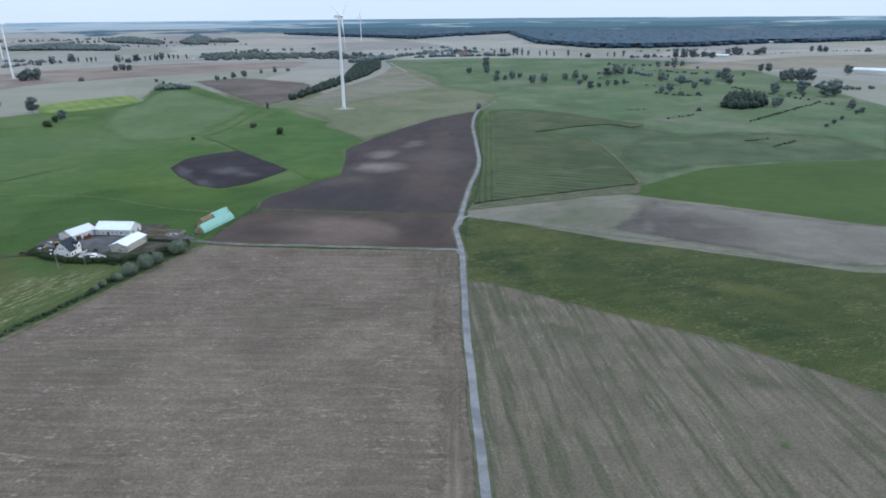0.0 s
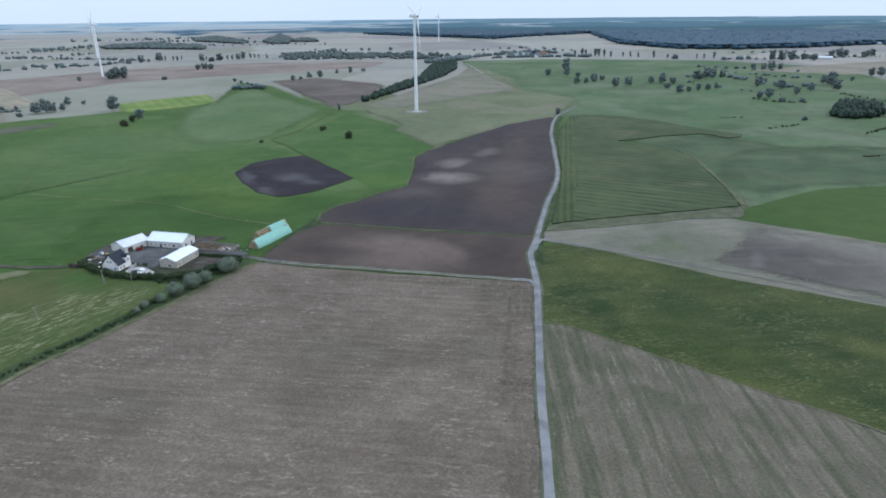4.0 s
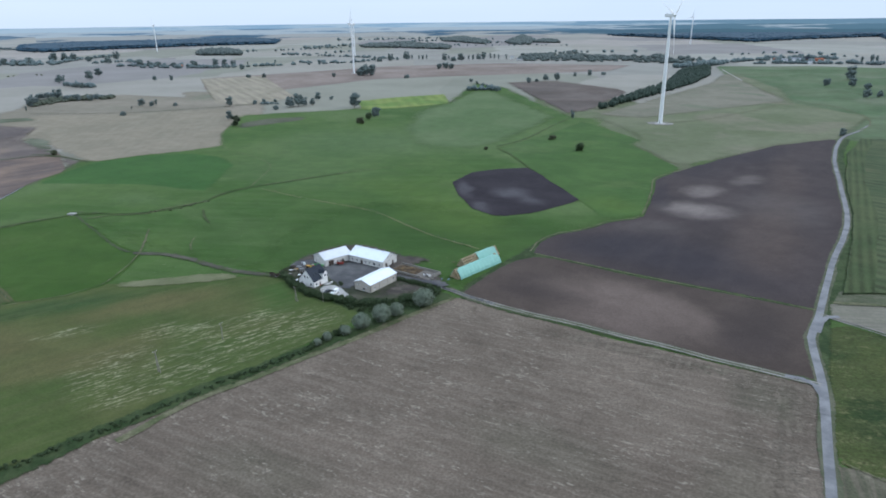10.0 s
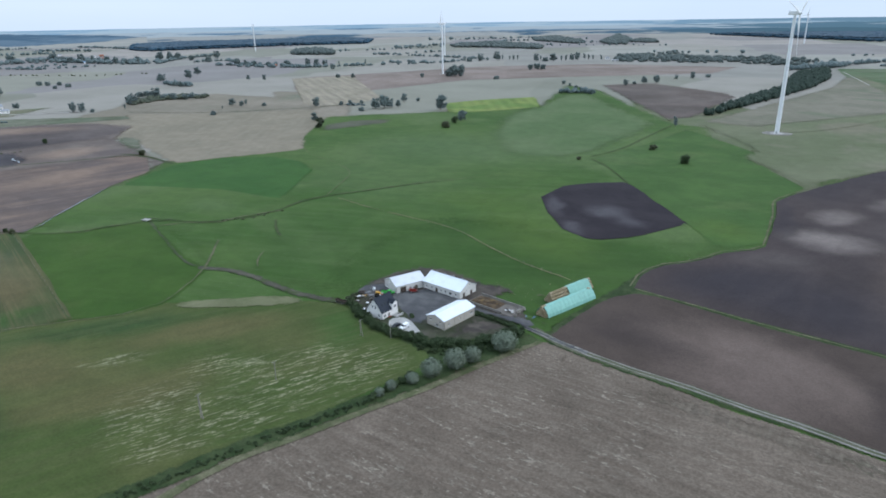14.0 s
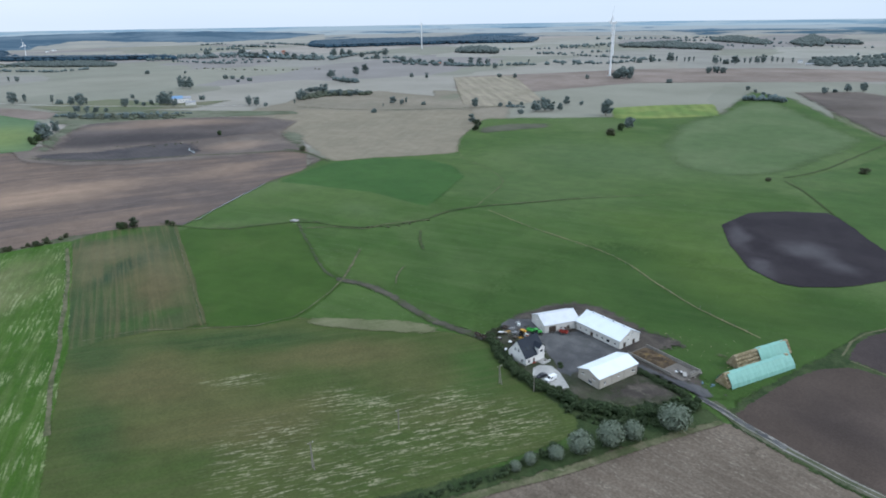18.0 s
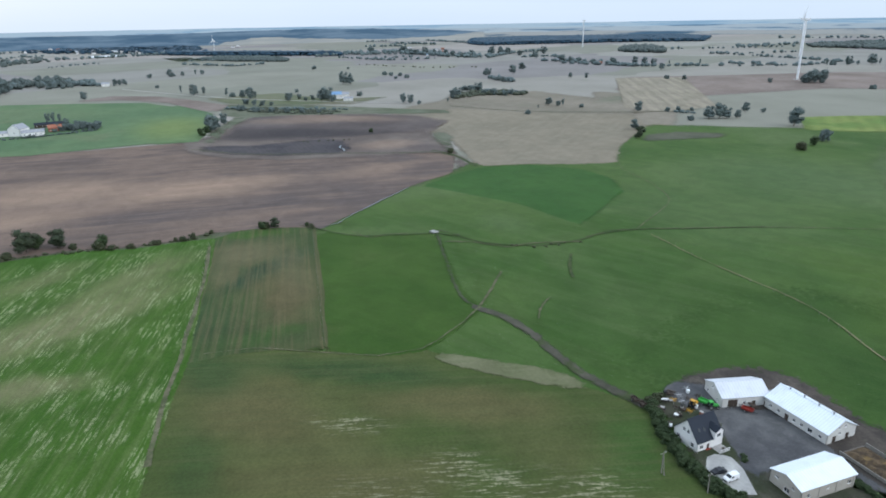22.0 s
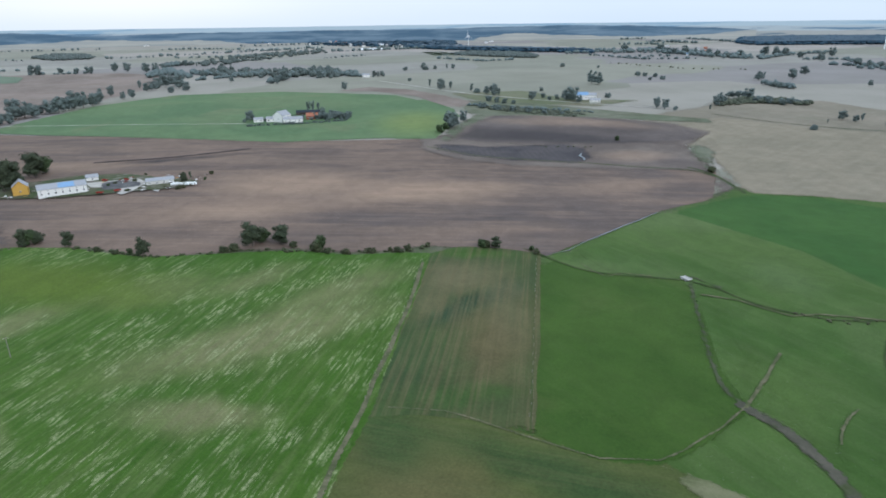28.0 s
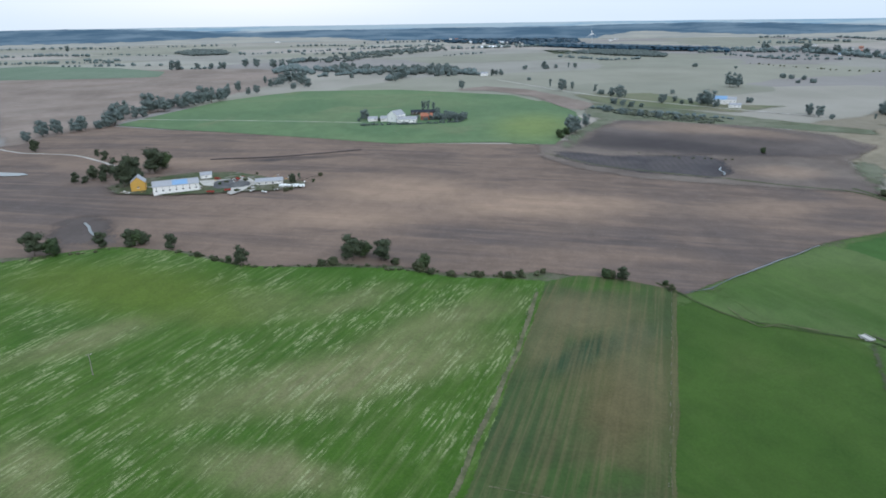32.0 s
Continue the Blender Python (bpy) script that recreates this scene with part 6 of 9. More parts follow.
    "dirt": field("trodden_earth", (0.068, 0.082, 0.044), (0.09, 0.096, 0.06), 12, 0, fine=0.45, tint=(7, 0.5, (0.054, 0.084, 0.028)), soft=2.6),
    "dry_grass": field("dry_grass", (0.16, 0.152, 0.092), (0.09, 0.104, 0.048), 6, 0, fine=0.5, dash=(3, 2, 0.58, (0.26, 0.24, 0.165)), soft=1.0),
    "verge": field("roadside_grass", (0.085, 0.098, 0.055), (0.125, 0.125, 0.085), 6, 0, fine=0.5, soft=1.4),
    "pasture_fresh": field("fresh_pasture", (0.05, 0.1, 0.024), (0.064, 0.12, 0.03), 45, 30, fine=0.35, streak=(50, 4, 0.25, (0.084, 0.128, 0.04)), tint=(50, 0.55, (0.076, 0.122, 0.036)), soft=5.0, spots=SPOTS["pasture"]),
    "straw_line": field("straw_line", (0.24, 0.215, 0.12), (0.16, 0.155, 0.08), 7, 0, fine=0.4, soft=0.6),
    "pasture_deep": field("pasture_rich", (0.036, 0.078, 0.015), (0.05, 0.097, 0.021), 60, 24, tint=(70, 0.55, (0.062, 0.108, 0.028)), streak=(60, 5, 0.25, (0.068, 0.11, 0.032)), fine=0.35, soft=34.0, spots=SPOTS["pasture"]),
    "weeds": field("yard_weeds", (0.058, 0.082, 0.034), (0.11, 0.11, 0.07), 14, 0, fine=0.5, tint=(12, 0.56, (0.19, 0.175, 0.15)), soft=5.0),
    "lane": field("gravel_lane", (0.34, 0.325, 0.3), (0.44, 0.42, 0.385), 10, 0, fine=0.2, soft=0.5),
    "margin": field("rough_margin", (0.034, 0.058, 0.02), (0.062, 0.085, 0.034), 7, 0, fine=0.6, dash=(3, 2, 0.64, (0.12, 0.125, 0.07)), soft=2.5),
    "ditch": field("ditch_sedge", (0.042, 0.068, 0.024), (0.075, 0.092, 0.036), 5, 0, fine=0.45, soft=0.6),
    "yard": field("yard_gravel", (0.0798, 0.0803, 0.0853), (0.1216, 0.1217, 0.1230), 9, 0, fine=0.35, tint=(11, 0.56, (0.1444, 0.1427, 0.1410)), soft=2.0),
    "yard_dark": field("trodden_weeds", (0.046, 0.056, 0.03), (0.075, 0.074, 0.052), 8, 0, fine=0.5, tint=(7, 0.55, (0.1, 0.092, 0.075)), soft=4.0),
    "mud": field("muddy_earth", (0.062, 0.054, 0.047), (0.098, 0.083, 0.071), 9, 0, fine=0.5, tint=(8, 0.58, (0.13, 0.113, 0.095)), soft=6.0),
    "paving": field("pale_paving", (0.36, 0.355, 0.34), (0.46, 0.45, 0.43), 5, 0, fine=0.25, soft=0.4),
}
WATER = Nodes("still_water", 0.12, spec=0.5).done((0.05, 0.07, 0.08))
MAT["stream"] = WATER
LEAF = {
    "round": leaves("foliage_round", (0.034, 0.046, 0.027), (0.047, 0.06, 0.034), (0.06, 0.073, 0.042)),
    "tall": leaves("foliage_tall", (0.06, 0.078, 0.05), (0.08, 0.098, 0.066), (0.1, 0.118, 0.08)),
    "bush": leaves("foliage_bush", (0.0297, 0.0504, 0.0208), (0.0446, 0.0672, 0.0286), (0.0567, 0.0812, 0.0338)),
    "willow": leaves("foliage_willow", (0.1148, 0.1449, 0.1053), (0.1418, 0.1725, 0.1269), (0.1755, 0.2042, 0.1512), 0.3),
    "shrub": leaves("foliage_shrub", (0.034, 0.05, 0.022), (0.068, 0.075, 0.038), (0.082, 0.086, 0.048)),
    "wood": leaves("foliage_wood_hazy", (0.062, 0.08, 0.076), (0.072, 0.09, 0.084), (0.084, 0.102, 0.094), 0.2),
    "dome": leaves("foliage_lime", (0.0211, 0.0368, 0.0262), (0.0242, 0.0408, 0.0295), (0.0312, 0.0480, 0.0361), 0.3),
    "row": leaves("foliage_row_hazy", (0.0966, 0.1288, 0.1298), (0.1104, 0.1426, 0.1416), (0.1242, 0.1564, 0.1558), 0.25),
    "far": leaves("foliage_far_hazy", (0.0952, 0.1244, 0.1203), (0.1147, 0.1464, 0.1382), (0.1342, 0.1635, 0.1562), 0.3),
    "scrub": leaves("foliage_scrub", (0.055, 0.068, 0.046), (0.07, 0.08, 0.054), (0.082, 0.088, 0.062), 0.3),
    "pine": leaves("foliage_conifer_hazy", (0.0244, 0.0565, 0.0875), (0.0262, 0.0600, 0.0913), (0.0280, 0.0633, 0.0951), 0.08),
}
BARK = plain("bark", (0.12, 0.1, 0.08), 0.95, vary=0.5, scale=0.5)

# ---- helpers for building ----
def mesh_ob(name, verts, faces, material, parent=None):
    me = bpy.data.meshes.new(name)
    me.from_pydata(verts, [], faces)
    me.update()
    me.materials.append(material)
    ob = new(name, me)
    ob.parent = parent
    return ob


def part(name, bm, material, parent=None, label=""):
    """Link a bmesh as one mesh object under a thing or part."""
    me = bpy.data.meshes.new(name)
    bm.normal_update()
    bm.to_mesh(me)
    bm.free()
    me.materials.append(material)
    ob = new(name, me)
    ob.parent = parent
    return tagged(ob, label)


def thing(name, m, label, category, group=""):
    ob = new(name)
    ob.matrix_world = m
    return tagged(ob, label, category, group)


def at(x, y, turn=0.0, up=0.0):
    return pose(x, y, height(x, y) + up, 0, 0, turn)


# ---- the land ----
def land():
    """One sheet out to the horizon, as rings of quads."""
    radii, r = [0.0], 12.0
    while r < 4680:
        radii.append(r)
        r += 12 if r < 1000 else 0.035 * r
    radii.append(4690.0)
    n, verts, faces = 240, [], []
    for r in radii[1:]:
        for i in range(n):
            a = 2 * math.pi * i / n
            x, y = CX + r * math.cos(a), CY + r * math.sin(a)
            verts.append((x, y, height(x, y)))
    verts.append((CX, CY, height(CX, CY)))
    for j in range(len(radii) - 2):
        for i in range(n):
            k = (i + 1) % n
            faces.append((j * n + i, (j + 1) * n + i, (j + 1) * n + k, j * n + k))
    for i in range(n):
        faces.append((len(verts) - 1, i, (i + 1) % n))
    k = Nodes("patchwork_land", 0.95, spec=0.15)
    cell = k.n.new("ShaderNodeTexVoronoi")
    cell.distance = "CHEBYCHEV"
    cell.inputs["Scale"].default_value, cell.inputs["Randomness"].default_value = 1 / 330, 0.85
    warp = k.n.new("ShaderNodeVectorMath")
    k.l.new(k.place(24, (1, 0.55, 0)), warp.inputs[0])
    soft = k.n.new("ShaderNodeTexNoise")
    soft.inputs["Scale"].default_value = 1 / 260
    k.l.new(k.place(), soft.inputs["Vector"])
    amp = k.n.new("ShaderNodeVectorMath")
    amp.operation = "SCALE"
    amp.inputs["Scale"].default_value = 150
    k.l.new(soft.outputs["Color"], amp.inputs[0])
    k.l.new(amp.outputs["Vector"], warp.inputs[1])
    k.l.new(warp.outputs["Vector"], cell.inputs["Vector"])
    pick = k.n.new("ShaderNodeSeparateColor")
    k.l.new(cell.outputs["Color"], pick.inputs[0])
    ramp = k.n.new("ShaderNodeValToRGB")
    ramp.color_ramp.interpolation = "CONSTANT"
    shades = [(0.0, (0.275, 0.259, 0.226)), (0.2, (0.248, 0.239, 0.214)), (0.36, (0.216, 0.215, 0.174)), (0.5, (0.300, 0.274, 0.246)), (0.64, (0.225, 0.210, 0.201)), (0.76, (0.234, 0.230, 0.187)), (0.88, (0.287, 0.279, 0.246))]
    ramp.color_ramp.elements[0].color = (*shades[0][1], 1)
    ramp.color_ramp.elements[1].position = shades[1][0]
    ramp.color_ramp.elements[1].color = (*shades[1][1], 1)
    for p, c in shades[2:]:
        ramp.color_ramp.elements.new(p).color = (*c, 1)
    k.l.new(pick.outputs[0], ramp.inputs["Fac"])
    drift = k.noise(k.place(), 1 / 140, 4, 0.6)
    col = k.mix(k.step(drift, 0.3, 0.75, (0, 0.45)), ramp.outputs["Color"], (0.6, 0.6, 0.55), "MULTIPLY")
    grain = k.noise(k.place(), 1.0, 5, 0.7)
    col = k.mix(k.step(grain, 0.3, 0.7, (0.25, 0)), col, (0.4, 0.4, 0.4), "MULTIPLY")
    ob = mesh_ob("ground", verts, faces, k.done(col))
    for p in ob.data.polygons:
        p.use_smooth = True
    tagged(ob, "rolling farmland in a patchwork of stubble and grass", "ground", kind="structure")


def ragged(points, wobble, step=9.0, closed=True):
    """A line with uneven edges: split into short steps and nudged by noise."""
    out, n = [], len(points)
    for i in range(n if closed else n - 1):
        (x0, y0), (x1, y1) = points[i], points[(i + 1) % n]
        d = math.hypot(x1 - x0, y1 - y0)
        k = max(1, int(d / max(step, d / 25)))
        for j in range(k):
            x, y = x0 + (x1 - x0) * j / k, y0 + (y1 - y0) * j / k
            v = noise.noise_vector(Vector((x / 21, y / 21, 3.1)))
            out.append((x + wobble * v.x, y + wobble * v.y))
    if not closed:
        out.append(points[-1])
    return out


def clip(poly, axis, value, keep_less):
    """A polygon cut by one grid line."""
    out = []
    for i, p in enumerate(poly):
        q = poly[(i + 1) % len(poly)]
        a, b = p[axis] - value, q[axis] - value
        if keep_less:
            a, b = -a, -b
        if a >= 0:
            out.append(p)
        if a * b < 0:
            t = a / (a - b)
            out.append((p[0] + (q[0] - p[0]) * t, p[1] + (q[1] - p[1]) * t))
    return out


def keep_rim(me, poly):
    """Keep at each vertex how many metres it lies from the outline."""
    p = np.array([v.co[:2] for v in me.vertices])
    best = np.full(len(p), 1e9)
    for i in range(len(poly)):
        a, b = np.array(poly[i]), np.array(poly[(i + 1) % len(poly)])
        d = b - a
        t = np.clip(((p - a) @ d) / max(d @ d, 1e-9), 0, 1)
        best = np.minimum(best, np.hypot(*(p - a - t[:, None] * d).T))
    me.attributes.new("rim", "FLOAT", "POINT").data.foreach_set("value", best.astype(np.float32))


def draped(name, poly, lift, material, label, category="field", skirt=0.0):
    """A field laid over the land as a sheet of grid cells."""
    xs, ys = [p[0] for p in poly], [p[1] for p in poly]
    span = max(max(xs) - min(xs), max(ys) - min(ys))
    cell = 5 if span < 90 else 10 if span < 1300 else 20
    verts, faces, index = [], [], {}

    def vert(p):
        key = (round(p[0], 2), round(p[1], 2))
        if key not in index:
            index[key] = len(verts)
            verts.append((p[0], p[1], height(p[0], p[1]) + lift))
        return index[key]

    for i in range(math.floor(min(xs) / cell), math.ceil(max(xs) / cell)):
        column = clip(clip(poly, 0, i * cell, False), 0, (i + 1) * cell, True)
        if len(column) < 3:
            continue
        for j in range(math.floor(min(ys) / cell), math.ceil(max(ys) / cell)):
            piece = clip(clip(column, 1, j * cell, False), 1, (j + 1) * cell, True)
            ids = []
            for p in piece:
                v = vert(p)
                if v not in ids:
                    ids.append(v)
            if len(ids) > 2:
                faces.append(ids)
    if skirt:
        ring = [vert(p) for p in poly]
        low = len(verts)
        verts += [(p[0], p[1], height(p[0], p[1]) - 0.1) for p in poly]
        for i in range(len(poly)):
            k = (i + 1) % len(poly)
            if ring[i] != ring[k]:
                faces.append((ring[i], low + i, low + k, ring[k]))
    ob = mesh_ob(name, verts, faces, material)
    me = ob.data
    keep_rim(me, poly)
    bm = bmesh.new()
    bm.from_mesh(me)
    bmesh.ops.recalc_face_normals(bm, faces=bm.faces)
    for f in bm.faces:
        if f.normal.z < -0.2:
            f.normal_flip()
    bm.to_mesh(me)
    bm.free()
    return tagged(ob, label, category, kind="structure")


def curved(line):
    """A line rounded off through its points (Catmull-Rom)."""
    out = []
    for i in range(len(line) - 1):
        a, b, c, d = [Vector(line[min(max(j, 0), len(line) - 1)]) for j in (i - 1, i, i + 1, i + 2)]
        n = max(1, int((c - b).length / 9))
        for k in range(n):
            t = k / n
            v = 0.5 * (2 * b + (c - a) * t + (2 * a - 5 * b + 4 * c - d) * t * t + (3 * b - a - 3 * c + d) * t ** 3)
            out.append((v.x, v.y))
    return out + [line[-1]]


def ribbon(name, line, width, lift, material, label, category, wobble=0.5, gap=0.0):
    """A road or track along a line; gap leaves a grassy strip between two wheel tracks."""
    pts = ragged(curved(line), 0.25 if width == 2.9 else 0.9, 6, closed=False)
    verts, faces, rims = [], [], []
    lanes = [(-width / 2, width / 2)] if not gap else [(-width / 2, -gap / 2), (gap / 2, width / 2)]
    for lo, hi in lanes:
        base = len(verts)
        for i, (x, y) in enumerate(pts):
            (ax, ay), (bx, by) = pts[max(0, i - 1)], pts[min(len(pts) - 1, i + 1)]
            d = math.hypot(bx - ax, by - ay) or 1
            nx, ny = -(by - ay) / d, (bx - ax) / d
            for side, w in ((0, lo), (1, (lo + hi) / 2), (2, hi)):
                if side != 1:
                    w += wobble * 0.5 * noise.noise(Vector((x / 5, y / 5, side * 9.0 + lo)))
                px, py = x + nx * w, y + ny * w
                verts.append((px, py, height(px, py) + lift))
                rims.append((hi - lo) / 2 if side == 1 else 0.0)
        for i in range(len(pts) - 1):
            a = base + 3 * i
            faces += [(a, a + 3, a + 4, a + 1), (a + 1, a + 4, a + 5, a + 2)]
    ob = mesh_ob(name, verts, faces, material)
    ob.data.attributes.new("rim", "FLOAT", "POINT").data.foreach_set("value", rims)
    return tagged(ob, label, category, kind="structure")


SAYS = {
    "pasture": "green grazed pasture, paler in worn patches and for haze", "meadow_far": "pale green hay meadow with dry patches", "stubble": "grey-brown harvested stubble with scattered straw",
    "plough_red": "smooth reddish-brown ploughed soil", "plough_dark": "dark brown ploughed soil with pale dry patches", "plough_black": "almost black freshly ploughed patch in the grass",
    "crop_green": "yellow-green leafy crop with darker patches", "stubble_green": "weedy stubble with green streaks along the rows", "mown": "green mown meadow with pale dashes of hay",
    "bright_strips": "bright green grass streaked with pale mown strips", "maize": "dense dark green maize in fine rows", "yellow_green": "bright yellow-green crop in faint rows",
}
SAYS.update({"pasture_fresh": "fresh bright green pasture", "pasture_deep": "lush deep green pasture round the farm", "verge": "rough grass margin below the ploughed upland", "pasture_low": "green grazed pasture in the valley", "valley_grass": "dull green valley grass with brown sedge patches", "ley_hazy": "hazy green ley field on the far plain", "fallow_dark": "dark weedy fallow strip below the stubble", "stubble_head": "stubble headland with rows along the road", "maize_head": "maize headland with rows along the road"})
land()
for n, m, lift, poly in FIELDS:
    if m in ("maize", "maize_head"):
        draped(n, ragged(poly, 1.5), 1.0 if m == "maize" else 1.12, MAT[m], SAYS[m], skirt=1)
    else:
        draped(n, ragged(poly, 1.2), lift, MAT[m], SAYS.get(m, MAT[m].name.replace("_", " ") + " across a wide open field"))
for n, m, w, lift, line in LINES:
    double = m == "track"
    words = {"road": "narrow worn grey asphalt road", "track": "pale double wheel track between fields", "dirt": "faint green trodden track across the pasture", "farm_dirt": "brown worn earth track from the farm", "dry_grass": "strip of dry yellowed grass between fields", "lane": "pale gravel lane between fields", "plough_black": "dark wet furrow across the ploughed upland", "straw_line": "narrow line of pale dry straw across the pasture", "yard": "grey gravel lane to the farm", "verge": "short worn grass verge beside the road", "margin": "rough dark green grass margin along the stubble", "ditch": "dark sedge-lined ditch across the pasture", "stream": "narrow stream reflecting the sky"}
    ribbon(n, line, w, lift, MAT[m], words[m], "road" if m in ("road", "lane", "track", "dirt", "farm_dirt") else {"stream": "water", "ditch": "ditch"}.get(m, "verge"), gap=1.1 if double else 0.0, wobble=0.25 if m == "road" else 1.2)

# ---- distance: a ring of hazy wooded ridges along the horizon ----
def ridge(name, radius, low, top, rough, colour, pale, east, seed):
    """A far ridge line with an uneven wooded edge; colour and pale in the open west, east where the forest closes in."""
    verts, faces, n = [], [], 720
    for i in range(n):
        a = 2 * math.pi * i / n
        x, y = CX + radius * math.cos(a), CY + radius * math.sin(a)
        swell = noise.noise(Vector((math.cos(a) * 3, math.sin(a) * 3, seed))) * 0.6 + noise.noise(Vector((math.cos(a) * 14, math.sin(a) * 14, seed + 5))) * 0.3
        fringe = noise.noise(Vector((math.cos(a) * 120, math.sin(a) * 120, seed + 9)))
        z = top + rough * swell + 0.12 * rough * fringe
        verts += [(x, y, low), (x, y, z)]
    for i in range(n):
        k = (i + 1) % n
        faces.append((2 * i, 2 * k, 2 * k + 1, 2 * i + 1))
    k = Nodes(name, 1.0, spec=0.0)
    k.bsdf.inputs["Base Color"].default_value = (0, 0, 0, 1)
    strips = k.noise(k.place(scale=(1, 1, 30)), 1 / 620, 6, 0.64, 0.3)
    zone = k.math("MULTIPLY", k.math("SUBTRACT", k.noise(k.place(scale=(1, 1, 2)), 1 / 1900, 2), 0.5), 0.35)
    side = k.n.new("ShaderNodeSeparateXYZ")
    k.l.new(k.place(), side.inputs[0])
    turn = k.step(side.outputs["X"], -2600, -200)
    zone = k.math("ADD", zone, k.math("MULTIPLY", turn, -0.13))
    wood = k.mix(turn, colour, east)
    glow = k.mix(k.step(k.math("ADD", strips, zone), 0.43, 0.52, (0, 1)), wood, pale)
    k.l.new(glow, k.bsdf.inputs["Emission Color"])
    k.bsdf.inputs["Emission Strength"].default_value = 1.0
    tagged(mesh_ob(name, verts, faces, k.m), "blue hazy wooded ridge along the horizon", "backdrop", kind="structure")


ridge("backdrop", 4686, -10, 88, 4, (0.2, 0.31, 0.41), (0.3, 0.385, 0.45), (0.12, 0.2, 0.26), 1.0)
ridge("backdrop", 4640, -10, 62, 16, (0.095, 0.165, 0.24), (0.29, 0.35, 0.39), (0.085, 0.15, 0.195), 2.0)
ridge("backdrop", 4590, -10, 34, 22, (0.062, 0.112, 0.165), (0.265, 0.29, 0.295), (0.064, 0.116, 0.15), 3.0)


def far_forest(radius, profile):
    """A long forest on the far western heights over pale fields; profile: bearing, foot and crest in metres."""
    verts, faces, tones, n = [], [], [], 420
    first, last = profile[0][0], profile[-1][0]
    for i in range(n + 1):
        d = first + (last - first) * i / n
        k = next(j for j in range(len(profile) - 1) if d <= profile[j + 1][0] + 1e-6)
        (d0, f0, c0), (d1, f1, c1) = profile[k], profile[k + 1]
        t = (d - d0) / (d1 - d0)
        t = t * t * (3 - 2 * t)
        foot = f0 + (f1 - f0) * t + 4 * noise.noise(Vector((d * 1.3, 0, 4)))
        crest = max(foot + 0.5, c0 + (c1 - c0) * t + 3.5 * noise.noise(Vector((d * 0.9, 0, 1))) + 1.6 * noise.noise(Vector((d * 9, 0, 2))))
        x, y = math.cos(radians(d)), math.sin(radians(d))
        verts += [(CX + radius * x, CY + radius * y, -40), (CX + radius * x, CY + radius * y, foot), (CX + (radius + 30) * x, CY + (radius + 30) * y, crest)]
    for i in range(n):
        a, b = 3 * i, 3 * i + 3
        faces += [(a, b, b + 1, a + 1), (a + 1, b + 1, b + 2, a + 2)]
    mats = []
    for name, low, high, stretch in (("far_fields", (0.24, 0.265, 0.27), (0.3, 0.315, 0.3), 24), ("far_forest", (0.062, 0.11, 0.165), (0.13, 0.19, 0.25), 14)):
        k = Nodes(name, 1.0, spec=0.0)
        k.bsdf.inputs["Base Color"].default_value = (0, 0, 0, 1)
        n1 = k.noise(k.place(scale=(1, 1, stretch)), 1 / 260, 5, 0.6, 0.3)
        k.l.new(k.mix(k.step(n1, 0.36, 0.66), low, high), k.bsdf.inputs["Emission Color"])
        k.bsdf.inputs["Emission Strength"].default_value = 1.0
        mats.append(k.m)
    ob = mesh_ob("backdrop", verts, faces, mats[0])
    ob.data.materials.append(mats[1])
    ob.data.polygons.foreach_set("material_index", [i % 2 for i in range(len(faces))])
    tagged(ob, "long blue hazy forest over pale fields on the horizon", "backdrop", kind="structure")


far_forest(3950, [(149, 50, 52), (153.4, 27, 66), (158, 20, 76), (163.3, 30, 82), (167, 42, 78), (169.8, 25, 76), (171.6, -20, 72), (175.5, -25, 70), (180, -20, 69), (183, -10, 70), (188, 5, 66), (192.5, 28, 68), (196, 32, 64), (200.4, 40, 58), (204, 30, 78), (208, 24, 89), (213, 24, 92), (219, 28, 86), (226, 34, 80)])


# ---- trees ----
def lump(bm, centre, size, rng, flat=0.8):
    """A clump of foliage: a jittered low polyhedron."""
    made = bmesh.ops.create_icosphere(bm, subdivisions=1, radius=1.0)["verts"]
    turn = Euler((rng.uniform(0, 6), rng.uniform(0, 6), rng.uniform(0, 6))).to_matrix()
    for v in made:
        v.co = turn @ v.co * size * rng.uniform(0.7, 1.25)
        v.co.z *= flat
        v.co += centre


